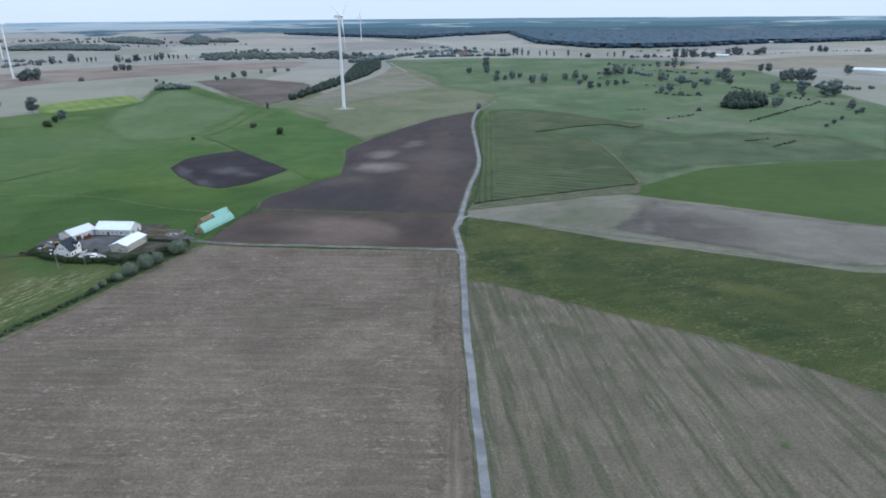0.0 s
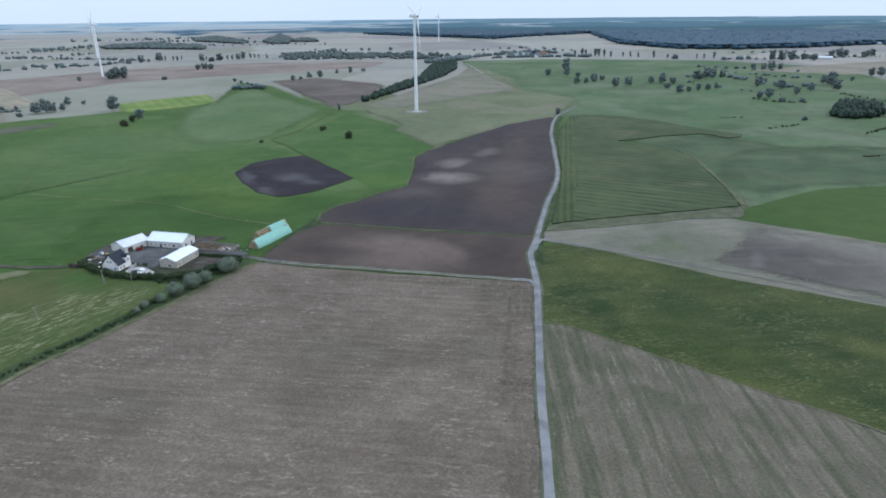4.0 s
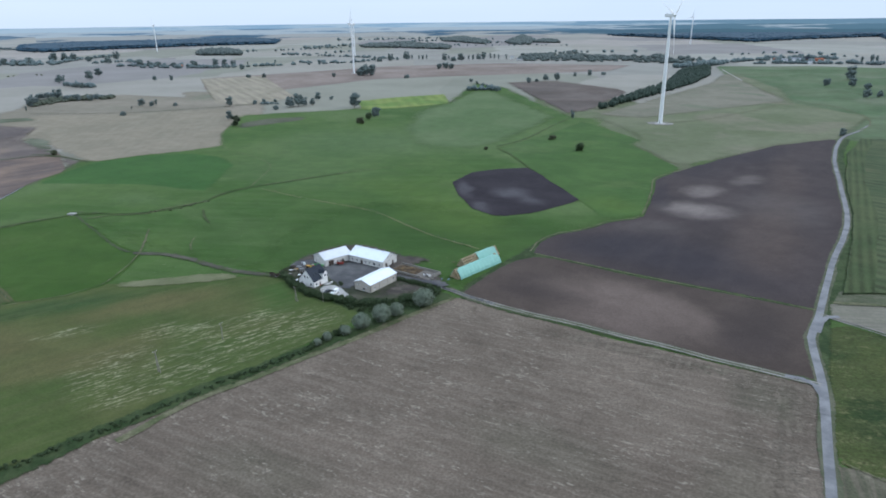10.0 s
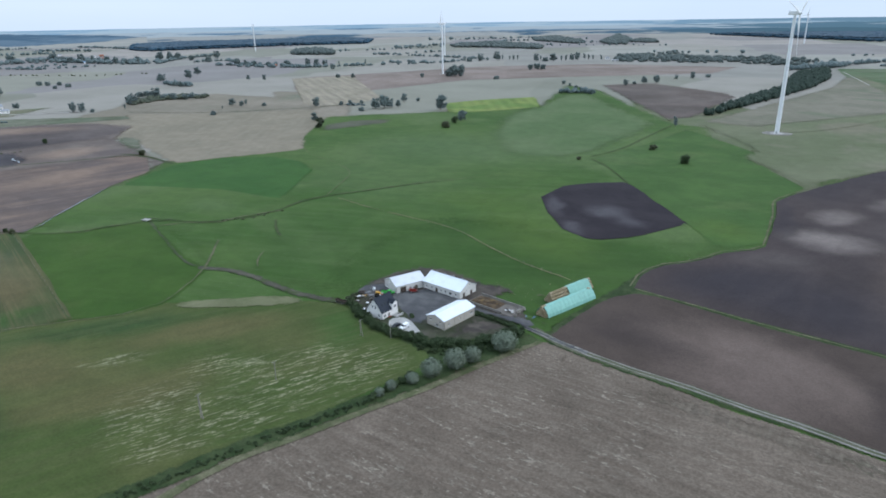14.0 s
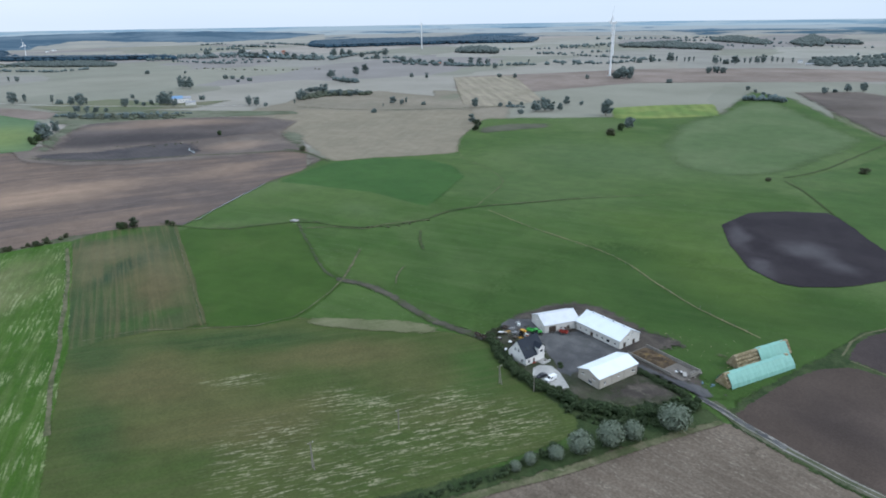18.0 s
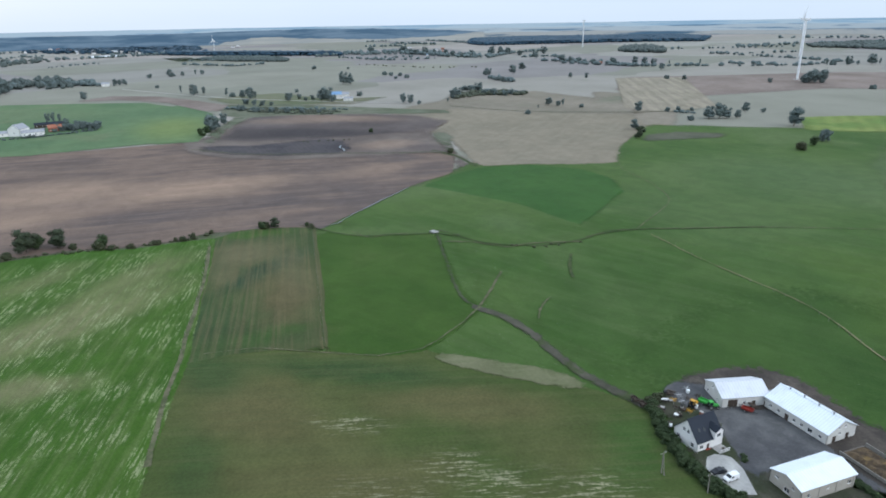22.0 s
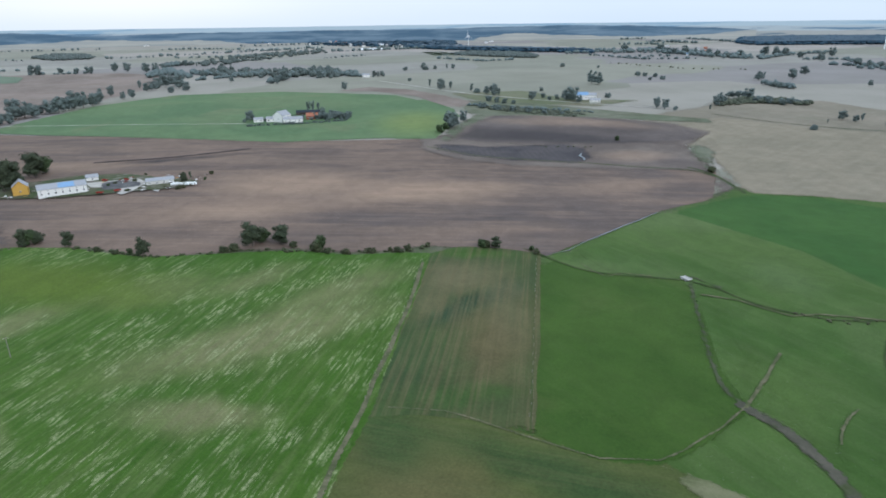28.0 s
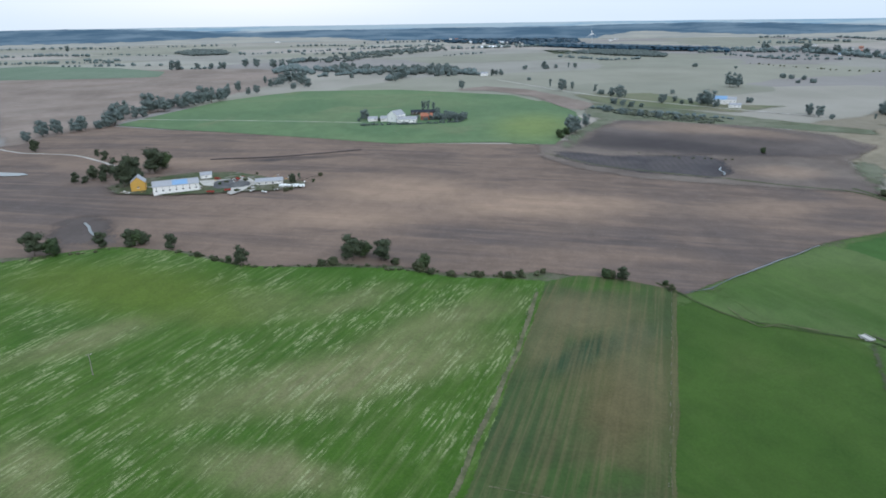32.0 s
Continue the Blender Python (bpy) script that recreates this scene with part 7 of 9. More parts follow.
def crown_mesh(name, kind, seed, material):
    """A crown for a tree one unit tall: clumps inside, and a fringe of small leaf sprays that breaks the outline."""
    rng = random.Random(seed)
    wide = {"round": 0.45, "tall": 0.22, "bush": 0.62, "willow": 0.58, "shrub": 0.85}[kind]
    low = {"round": 0.07, "tall": 0.08, "bush": 0.02, "willow": 0.02, "shrub": 0.0}[kind]
    mid, half = (low + 1) / 2, (1 - low) / 2
    bm = bmesh.new()
    lobes = []
    for i in range(17):
        a, r = rng.uniform(0, 6.28), wide * rng.uniform(0.15, 0.7)
        z = mid + half * rng.uniform(-0.7, 0.72)
        lobes.append((Vector((r * math.cos(a), r * math.sin(a), z)), wide * rng.uniform(0.24, 0.46)))
    if kind == "willow":  # a close round dome
        lobes = [(Vector((c.x * 0.6, c.y * 0.6, mid + (c.z - mid) * 0.75)), s * 0.8) for c, s in lobes] + [(Vector((0, 0, mid * 0.94)), wide * 0.8)] * 16
    lobes.append((Vector((0, 0, mid)), wide * 0.62))
    for c, s in lobes[:18] + lobes[-1:]:
        lump(bm, c, s * 0.8, rng, 0.85 if kind != "tall" else 1.5)
    for _ in range(2400 if kind == "willow" else 1500):
        c, s = rng.choice(lobes)
        d = Vector((rng.gauss(0, 1), rng.gauss(0, 1), rng.gauss(0.15, 1))).normalized()
        stretch = 1.5 if kind == "tall" else 0.9
        p = c + Vector((d.x * s, d.y * s, d.z * s * stretch)) * rng.uniform(0.82, 1.16)
        if p.z < low * 0.7:
            continue
        w = wide * rng.uniform(0.035, 0.08)
        u = d.orthogonal().normalized()
        v = d.cross(u)
        t = rng.uniform(0, 3.14)
        u, v = u * math.cos(t) + v * math.sin(t), v * math.cos(t) - u * math.sin(t)
        tilt = d * rng.uniform(-0.8, 0.8)
        quad = [bm.verts.new(p + w * q) for q in (u + tilt, v * 0.8, -u - tilt, -v * 0.8)]
        bm.faces.new(quad)
    me = bpy.data.meshes.new(name)
    bm.to_mesh(me)
    bm.free()
    me.materials.append(material)
    return me


def trunk_mesh(seed, thick):
    """A tapered, slightly bent trunk with three limbs, one unit tall tree."""
    rng = random.Random(seed)
    verts, faces = [], []

    def limb(a, b, ra, rb):
        base, n = len(verts), 6
        axis = (b - a).normalized()
        u = axis.orthogonal().normalized()
        v = axis.cross(u)
        for p, r in ((a, ra), (b, rb)):
            for i in range(n):
                t = 6.2832 * i / n
                verts.append(tuple(p + r * (u * math.cos(t) + v * math.sin(t))))
        for i in range(n):
            k = (i + 1) % n
            faces.append((base + i, base + k, base + n + k, base + n + i))

    mid = Vector((rng.uniform(-0.02, 0.02), rng.uniform(-0.02, 0.02), 0.32))
    limb(Vector((0, 0, -0.02)), mid, thick, thick * 0.75)
    for i in range(3):
        a = 2.1 * i + rng.uniform(0, 1)
        limb(mid, Vector((0.14 * math.cos(a), 0.14 * math.sin(a), 0.66 + rng.uniform(-0.05, 0.08))), thick * 0.55, thick * 0.15)
    me = bpy.data.meshes.new("trunk")
    me.from_pydata(verts, [], faces)
    me.materials.append(BARK)
    return me


CROWNS = {k: [crown_mesh("crown", k, 11 * i + len(k), LEAF[k]) for i in range(4)] for k in ("round", "tall", "bush", "willow", "shrub")}
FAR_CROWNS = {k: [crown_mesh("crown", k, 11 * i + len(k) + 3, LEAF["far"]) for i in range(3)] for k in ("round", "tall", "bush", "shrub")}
TRUNKS = [trunk_mesh(i, 0.024) for i in range(3)]
TREE_SAYS = {
    "round": ("tree", "broadleaf tree with a dense dark green crown", "tree"), "tall": ("slender_tree", "slender upright tree with a narrow green crown", "tree"),
    "bush": ("bush", "broad leafy dark green bush in the field margin", "bush"), "willow": ("willow_bush", "rounded grey-green willow bush beside the stubble field", "bush"), "shrub": ("shrub", "low scrubby olive-green shrub in the grass", "shrub"),
}
tree_rng = random.Random(5)


def tree(kind, x, y, h):
    name, label, category = TREE_SAYS[kind]
    ob = thing(name, at(x, y, tree_rng.uniform(0, 360), -0.05), label, category, "field trees" if category == "tree" else "field bushes")
    wide = tree_rng.uniform(0.9, 1.2)
    distant = math.hypot(x - CX, y - CY) > 760 and kind in FAR_CROWNS  # distant crowns take the paler leaf colour that stands for haze
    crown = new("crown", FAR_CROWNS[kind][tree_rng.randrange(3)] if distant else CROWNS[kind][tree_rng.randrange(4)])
    crown.parent, crown.scale = ob, (h * wide, h * wide, h)
    if kind in ("round", "tall"):
        trunk = new("trunk", TRUNKS[tree_rng.randrange(3)])
        trunk.parent, trunk.scale = ob, (h, h, h)
    return ob


for kind, spots in TREES:
    for x, y, h in spots:
        near_farm = kind == "bush" and math.hypot(x + 160, y - 297) < 45
        tree("willow" if near_farm else kind, x, y, max(h, 1.5))


def inside(poly, x, y):
    odd = False
    for i, (x0, y0) in enumerate(poly):
        x1, y1 = poly[i - 1]
        if (y0 > y) != (y1 > y) and x < (x1 - x0) * (y - y0) / (y1 - y0) + x0:
            odd = not odd
    return odd


ICO = bmesh.new()
bmesh.ops.create_icosphere(ICO, subdivisions=1, radius=1.0)
ICO_V, ICO_F = [v.co.copy() for v in ICO.verts], [[v.index for v in f.verts] for f in ICO.faces]
ICO.free()


def woodland(name, spots, material, label, floor=()):
    """Many crowns as one body of wood, each of a few uneven clumps; spots hold x, y, width and height. floor: squares of closed canopy."""
    rng, verts, faces = random.Random(len(spots)), [], []
    for x, y, w, h in spots:
        z = height(x, y)
        near = math.hypot(x - CX, y - CY) < 2200
        for j in range(5 if near and len(spots) < 1500 else 2 if near else 1):
            base = len(verts)
            reach, part_w = (0.42 * w, w * rng.uniform(0.3, 0.46)) if near else (0.0, w * 0.6)
            turn = rng.uniform(0, 6.28)
            ox, oy = reach * math.cos(turn) * (j > 0), reach * math.sin(turn) * (j > 0)
            top = h * (1.0 if j == 0 else rng.uniform(0.55, 0.95))
            a, s = rng.uniform(0, 6.28), rng.uniform(0.8, 1.1)
            for v in ICO_V:
                k = rng.uniform(0.72, 1.28) * s
                vx, vy = v.x * math.cos(a) - v.y * math.sin(a), v.x * math.sin(a) + v.y * math.cos(a)
                verts.append((x + ox + vx * part_w * k, y + oy + vy * part_w * k, max(z - 0.2, z + top * (0.5 + 0.5 * v.z * k))))
            faces += [[base + i for i in f] for f in ICO_F]
    for x, y, side, h in floor:
        base, c = len(verts), side / 2
        verts += [(px, py, height(px, py) + h) for px, py in ((x - c, y - c), (x + c, y - c), (x + c, y + c), (x - c, y + c))]
        faces.append([base, base + 1, base + 2, base + 3])
    ob = mesh_ob(name, verts, faces, material)
    ob.data.polygons.foreach_set("use_smooth", [True] * len(faces))
    return tagged(ob, label, "woodland", kind="stuff")


wood_rng = random.Random(9)
for name, gap, h, poly in WOODS:
    spots = []
    xs, ys = [p[0] for p in poly], [p[1] for p in poly]
    x = min(xs)
    while x < max(xs):
        y = min(ys)
        while y < max(ys):
            px, py = x + wood_rng.uniform(-0.45, 0.45) * gap, y + wood_rng.uniform(-0.45, 0.45) * gap
            loose = "lane" in name or "farm" in name or "far_wood" in name or "belt" in name or "thicket" in name or "town" in name
            if inside(poly, px, py) and wood_rng.random() < (0.17 if "lane" in name or "farm" in name else 0.7 if "thicket" in name else 0.2 if "belt" in name or "far_wood" in name else 0.3 if loose else 0.9):
                k = wood_rng.uniform(0.5, 1.3) if loose else wood_rng.uniform(0.7, 1.15)
                if name == "copse_dome":
                    cx, cy = sum(xs) / len(xs), sum(ys) / len(ys)
                    k = 1.1 * max(0.3, 1 - (math.hypot(px - cx, py - cy) / 42) ** 2) ** 0.5
                spots.append((px, py, gap * (0.75 + 0.4 * k), h * k))
            y += gap
        x += gap
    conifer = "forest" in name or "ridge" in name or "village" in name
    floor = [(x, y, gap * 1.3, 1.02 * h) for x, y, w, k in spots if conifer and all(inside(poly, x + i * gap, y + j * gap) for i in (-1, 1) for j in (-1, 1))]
    woodland("forest" if conifer else "copse", spots, LEAF["pine" if conifer else "dome" if name in ("copse_dome", "shelter_wood") else "scrub" if "thicket" in name else "wood"], "dark conifer forest on the far plain, haze blue in its colour" if conifer else "dense dark green copse among the fields", floor)

row_rng = random.Random(33)
for h, gap, line in ROWS:
    spots = []
    for (x0, y0), (x1, y1) in zip(line, line[1:]):
        n = max(1, int(math.hypot(x1 - x0, y1 - y0) / gap))
        for i in range(n):
            if row_rng.random() < 0.14:
                continue
            t = (i + row_rng.uniform(0.1, 0.9)) / n
            k = row_rng.uniform(0.45, 1.2)
            spots.append((x0 + (x1 - x0) * t + row_rng.uniform(-0.5, 0.5) * gap, y0 + (y1 - y0) * t + row_rng.uniform(-0.5, 0.5) * gap, h * k * row_rng.uniform(0.8, 1.2) + 0.4, h * k))
    low = h < 4
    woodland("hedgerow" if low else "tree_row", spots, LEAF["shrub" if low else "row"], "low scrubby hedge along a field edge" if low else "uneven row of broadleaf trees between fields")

# ---- wind turbines ----
WHITE_STEEL = plain("white_coated_steel", (0.74, 0.75, 0.76), 0.45, vary=0.08, scale=8)
CONCRETE = plain("concrete", (0.36, 0.35, 0.33), 0.9, vary=0.4, scale=2)


def tube(bm, rings, n=20):
    """A body of revolution along z from (radius, z) pairs, closed at both ends."""
    loops = []
    for r, z in rings:
        loops.append([bm.verts.new((r * math.cos(6.28319 * i / n), r * math.sin(6.28319 * i / n), z)) for i in range(n)])
    for a, b in zip(loops, loops[1:]):
        for i in range(n):
            bm.faces.new((a[i], a[(i + 1) % n], b[(i + 1) % n], b[i]))
    bm.faces.new(loops[0][::-1])
    bm.faces.new(loops[-1])
    return bm


def box(bm, x0, y0, z0, x1, y1, z1, bevel=0.0):
    m = Matrix.LocRotScale(((x0 + x1) / 2, (y0 + y1) / 2, (z0 + z1) / 2), None, (x1 - x0, y1 - y0, z1 - z0))
    made = bmesh.ops.create_cube(bm, size=1.0, matrix=m)["verts"]
    if bevel:
        edges = list({e for v in made for e in v.link_edges})
        bmesh.ops.bevel(bm, geom=edges, offset=bevel, segments=2, affect="EDGES", profile=0.6)
    return bm


def blade_mesh(length):
    """A twisted, tapered aerofoil blade along +z."""
    bm, loops = bmesh.new(), []
    for i in range(11):
        t = i / 10
        chord = 1.8 if t < 0.05 else 1.2 + 2.4 * math.exp(-(((t - 0.2) / 0.16) ** 2)) + 0.6 * (1 - t) - 0.75 * t
        thick = max(0.9 * (1 - t) ** 1.5, 0.07) if t > 0.05 else 0.9
        twist = radians(16 * (1 - t) ** 2)
        loop = []
        for k in range(10):
            a = 6.28319 * k / 10
            u, v = chord * (0.5 * math.cos(a) + 0.15 * (t > 0.05)), thick * math.sin(a) * 0.5
            loop.append(bm.verts.new((u * math.cos(twist) - v * math.sin(twist), u * math.sin(twist) + v * math.cos(twist), 1.2 + t * (length - 1.2))))
        loops.append(loop)
    for a, b in zip(loops, loops[1:]):
        for i in range(10):
            bm.faces.new((a[i], a[(i + 1) % 10], b[(i + 1) % 10], b[i]))
    bm.faces.new(loops[-1])
    bm.faces.new(loops[0][::-1])
    return bm


def turbine(x, y, hub, radius, yaw, turn):
    """A three-bladed turbine: +x of the nacelle points into the wind."""
    t = thing("wind_turbine", at(x, y), "tall white three-bladed wind turbine standing in the fields", "wind turbine", "wind farm")
    part("tower", tube(bmesh.new(), [(2.15 * hub / 108, 0), (2.05 * hub / 108, 3), (1.75 * hub / 108, hub * 0.5), (1.2 * hub / 108, hub - 1.6)], 28), WHITE_STEEL, t)
    part("foundation", tube(bmesh.new(), [(6.5, -0.3), (6.5, 0.5), (3.2, 0.9)], 28), CONCRETE, t, "round pale concrete foundation")
    ring = tube(bmesh.new(), [(2.3 * hub / 108, 0), (2.3 * hub / 108, 0.6)], 28)
    part("flange", ring, CONCRETE, t)
    nac = bmesh.new()
    box(nac, -6.2, -1.7, -1.7, 3.0, 1.7, 1.8, 0.5)
    box(nac, -5.6, -0.8, 1.75, -3.6, 0.8, 2.3, 0.15)
    nacelle = part("nacelle", nac, WHITE_STEEL, t)
    nacelle.matrix_local = pose(0, 0, hub, 0, 0, yaw)
    rotor = tube(bmesh.new(), [(1.7, 0), (1.75, 1.2), (1.4, 2.4), (0.7, 3.2), (0.1, 3.5)], 18)
    hubcap = part("hub", rotor, WHITE_STEEL, t)
    hubcap.matrix_local = pose(0, 0, hub, 0, 0, yaw) @ pose(3.05, 0, 0, 0, 90, 0)
    for i in range(3):
        b = part("blade", blade_mesh(radius), WHITE_STEEL, t)
        b.matrix_local = pose(0, 0, hub, 0, 0, yaw) @ pose(4.3, 0, 0, turn + 120 * i, 0, 0) @ pose(0, 0, 0, 0, 0, 90)
    door = box(bmesh.new(), -0.5, -0.1, 0, 0.5, 0.1, 2.2, 0.03)
    d = part("door", door, plain("grey_door", (0.3, 0.31, 0.32), 0.6), t)
    d.matrix_local = pose(0, -2.12 * hub / 108, 0.9)
    return t


turbine(-157, 867.5, 116, 41, -12, 70)
turbine(-872, 1266, 100, 41, 228, -35)
turbine(-1325, 1896, 100, 41, 228, 20)
turbine(-2270, 1890, 100, 41, 228, 5)
turbine(-452, 3000, 104, 41, 228, -20)
turbine(-2940, 573, 48, 22, 200, -5)

# ---- farm buildings ----
PLASTER = plain("white_render", (0.74, 0.73, 0.71), 0.85, vary=0.12, scale=2.5)
BLOCK = plain("grey_block_wall", (0.42, 0.39, 0.34), 0.9, vary=0.3, scale=2.0)
PALE_WALL = plain("pale_render", (0.6, 0.59, 0.56), 0.9, vary=0.3, scale=2.2, dirt=(0.35, 0.32, 0.27))
YELLOW_WALL = plain("ochre_render", (0.52, 0.31, 0.07), 0.85, vary=0.2, scale=2)
BRICK_WALL = plain("red_brick_wall", (0.3, 0.12, 0.08), 0.9, vary=0.4, scale=1.2)
SHEET_WHITE = ribbed("white_roof_sheet", (0.72, 0.77, 0.82), 0.9, 0.45)
SHEET_GREY = ribbed("grey_fibre_roof", (0.3, 0.31, 0.335), 1.0, 0.7, vary=0.35)
SHEET_PALE = ribbed("weathered_fibre_roof", (0.6, 0.62, 0.66), 1.0, 0.65, vary=0.3)
STAINED = plain("stained_concrete", (0.15, 0.135, 0.12), 0.9, vary=0.5, scale=2.5, dirt=(0.07, 0.055, 0.04))
SHEET_BLUE = ribbed("blue_roof_sheet", (0.17, 0.3, 0.48), 0.9, 0.5)
TILE_DARK = ribbed("anthracite_tile_roof", (0.014, 0.02, 0.032), 0.6, 0.75, vary=0.25, dirt=(0.03, 0.037, 0.05))
TILE_RED = ribbed("red_tile_roof", (0.32, 0.12, 0.07), 0.8, 0.8)
GLASS = Nodes("window_glass", 0.08, spec=0.5).done((0.02, 0.025, 0.03))
FRAME = plain("white_frame", (0.75, 0.75, 0.75), 0.5, vary=0.05)
DARK = plain("dark_timber", (0.06, 0.045, 0.035), 0.8)
RED = plain("red_paint", (0.24, 0.035, 0.025), 0.5)
STRAW_MAT = field("straw", (0.3, 0.235, 0.14), (0.4, 0.33, 0.22), 1.5, fine=0.6, soft=0)
TARP = plain("green_net_tarpaulin", (0.2, 0.4, 0.34), 0.6, vary=0.3, scale=3.0, dirt=(0.34, 0.52, 0.47), bump=0.08)


def wall_panel(length, high, holes, thick=0.3, peak=0.0):
    """A wall along x, outer face at y = 0, with openings cut through and an optional gable on top. holes: (x, z, width, height)."""
    bm = bmesh.new()
    xs = sorted({0.0, length, *[h[0] for h in holes], *[h[0] + h[2] for h in holes]})
    zs = sorted({0.0, high, *[h[1] for h in holes], *[h[1] + h[3] for h in holes]})
    for x0, x1 in zip(xs, xs[1:]):
        run = []
        for z0, z1 in zip(zs, zs[1:]):
            mx, mz = (x0 + x1) / 2, (z0 + z1) / 2
            if not any(h[0] < mx < h[0] + h[2] and h[1] < mz < h[1] + h[3] for h in holes):
                run.append([z0, z1])
        for z0, z1 in run:
            box(bm, x0, 0, z0, x1, thick, z1)
    bmesh.ops.remove_doubles(bm, verts=bm.verts, dist=0.0005)
    if peak:
        lo = [bm.verts.new(p) for p in ((0, 0, high), (length, 0, high), (length / 2, 0, high + peak))]
        hi = [bm.verts.new((v.co.x, thick, v.co.z)) for v in lo]
        bm.faces.new(lo)
        bm.faces.new(hi[::-1])
        for i in range(3):
            bm.faces.new((lo[i], lo[(i + 1) % 3], hi[(i + 1) % 3], hi[i]))
        bmesh.ops.remove_doubles(bm, verts=bm.verts, dist=0.0005)
        bmesh.ops.recalc_face_normals(bm, faces=bm.faces)
    return bm


def slope(run, rise, length, thick=0.14, over=0.35):
    """One roof slope from the eave (y = 0, z = 0) up to the ridge, along x."""
    k = math.hypot(run, rise)
    dy, dz = run / k, rise / k
    y0, z0 = -over * dy, -over * dz
    bm = bmesh.new()
    q = []
    for x in (-over, length + over):
        for y, z in ((y0, z0), (run, rise)):
            q.append((bm.verts.new((x, y, z)), bm.verts.new((x, y - thick * dz * 0, z + thick))))
    (a, A), (b, B), (c, C), (d, D) = q
    for f in ((a, c, d, b), (A, B, D, C), (a, A, C, c), (b, d, D, B), (a, b, B, A), (c, C, D, d)):
        bm.faces.new(f)
    bmesh.ops.recalc_face_normals(bm, faces=bm.faces)
    return bm


def window(parent, m, w, h, kind="window"):
    """A window or door leaf set into an opening whose lower corner is at m; outer face at y = 0."""
    if kind == "door":
        d = part("door", box(bmesh.new(), 0, 0.1, 0, w, 0.17, h, 0.01), DARK, parent, "dark door in a pale wall")
        d.matrix_local = m
        return
    t = 0.08
    fr = bmesh.new()
    for x0, z0, x1, z1 in ((0, 0, t, h), (w - t, 0, w, h), (t, 0, w - t, t), (t, h - t, w - t, h), (w / 2 - t / 2, t, w / 2 + t / 2, h - t)):
        box(fr, x0, 0.08, z0, x1, 0.15, z1)
    win = part("window", fr, FRAME, parent)
    win.matrix_local = m
    part("pane", box(bmesh.new(), t, 0.11, t, w - t, 0.125, h - t), GLASS, win, "dark reflecting glass")
    part("sill", box(bmesh.new(), -0.06, -0.1, -0.05, w + 0.06, 0.1, -0.005), FRAME, win)


def gabled(name, m, lx, ly, eave, ridge, wall_mat, roof_mat, label, category, openings, plinth=True, group="", gables=None):
    """A gabled building: local x along the ridge, walls named front (y = 0), back, left (x = 0) and right gable.
    openings: wall -> list of (x, z, w, h, kind)."""
    b = thing(name, m, label, category, group)
    rise = ridge - eave
    walls = {"front": (pose(0, 0, 0), lx, 0), "right": (pose(lx, 0, 0, 0, 0, 90), ly, rise), "back": (pose(lx, ly, 0, 0, 0, 180), lx, 0), "left": (pose(0, ly, 0, 0, 0, 270), ly, rise)}
    for side, (w, long, peak) in walls.items():
        some = openings.get(side, [])
        inset = 0.3 if peak else 0.0
        low = [o[:4] for o in some if o[1] + o[3] <= eave]
        mat = (gables or wall_mat) if peak else wall_mat
        ob = part("wall", wall_panel(long, eave, low, 0.3, peak * 0.999), mat, b)
        ob.matrix_local = w
        for o in some:
            z_in = 0.0 if o[1] + o[3] <= eave else -0.14
            window(b, w @ pose(o[0], z_in, o[1]), o[2], o[3], o[4])
    for flip in (0, 1):
        s = part("roof_slope", slope(ly / 2, rise, lx), roof_mat, b)
        s.matrix_local = pose(0, 0, eave + 0.02) if not flip else pose(lx, ly, eave + 0.02, 0, 0, 180)
        g = bmesh.new()
        box(g, -0.35, -0.48, -0.2, lx + 0.35, -0.34, -0.08, 0.03)
        gut = part("gutter", g, FRAME, b)
        gut.matrix_local = s.matrix_local
    cap = part("ridge_cap", box(bmesh.new(), -0.36, -0.2, -0.06, lx + 0.36, 0.2, 0.08, 0.05), roof_mat, b)
    cap.matrix_local = pose(0, ly / 2, ridge + 0.14)
    if plinth:
        part("floor_slab", box(bmesh.new(), 0.02, 0.02, -0.4, lx - 0.02, ly - 0.02, 0.06), CONCRETE, b)
    return b


def row(first, step, count, z, w, h, kind="window"):
    return [(first + i * step, z, w, h, kind) for i in range(count)]


# the dwelling: ridge runs north, white gable to the south
house = gabled("farmhouse", at(-206.2, 314.2, 88), 9.6, 9.2, 3.4, 8.6, PLASTER, TILE_DARK, "white rendered farmhouse with a steep anthracite roof", "house", {
    "left": [(1.2, 1.0, 1.1, 1.3, "window"), (6.6, 1.0, 1.1, 1.3, "window"), (3.3, 4.4, 1.0, 1.3, "window"), (4.9, 4.4, 1.0, 1.3, "window")],
    "front": [(1.0, 1.0, 1.3, 1.3, "window"), (3.6, 0.1, 1.0, 2.1, "door")], "back": row(1.2, 2.6, 3, 1.0, 1.2, 1.3), "right": [(2.0, 1.0, 1.2, 1.3, "window"), (5.6, 1.0, 1.2, 1.3, "window")]})
chim = part("chimney", box(bmesh.new(), -0.35, -0.45, 0, 0.35, 0.45, 1.9, 0.03), BRICK_WALL, house, "brick chimney stack")
chim.matrix_local = pose(5.6, 5.1, 7.4)
part("chimney_cap", box(bmesh.new(), -0.45, -0.55, 1.85, 0.45, 0.55, 1.98, 0.02), CONCRETE, chim)
dorm = part("dormer", wall_panel(3.0, 2.5, [(0.7, 0.5, 1.5, 1.2)], 0.25, 1.2), PLASTER, house, "white gabled dormer over the entrance")
dorm.matrix_local = pose(5.8, -0.6, 3.3)
window(house, pose(6.5, -0.6, 3.8), 1.5, 1.2)
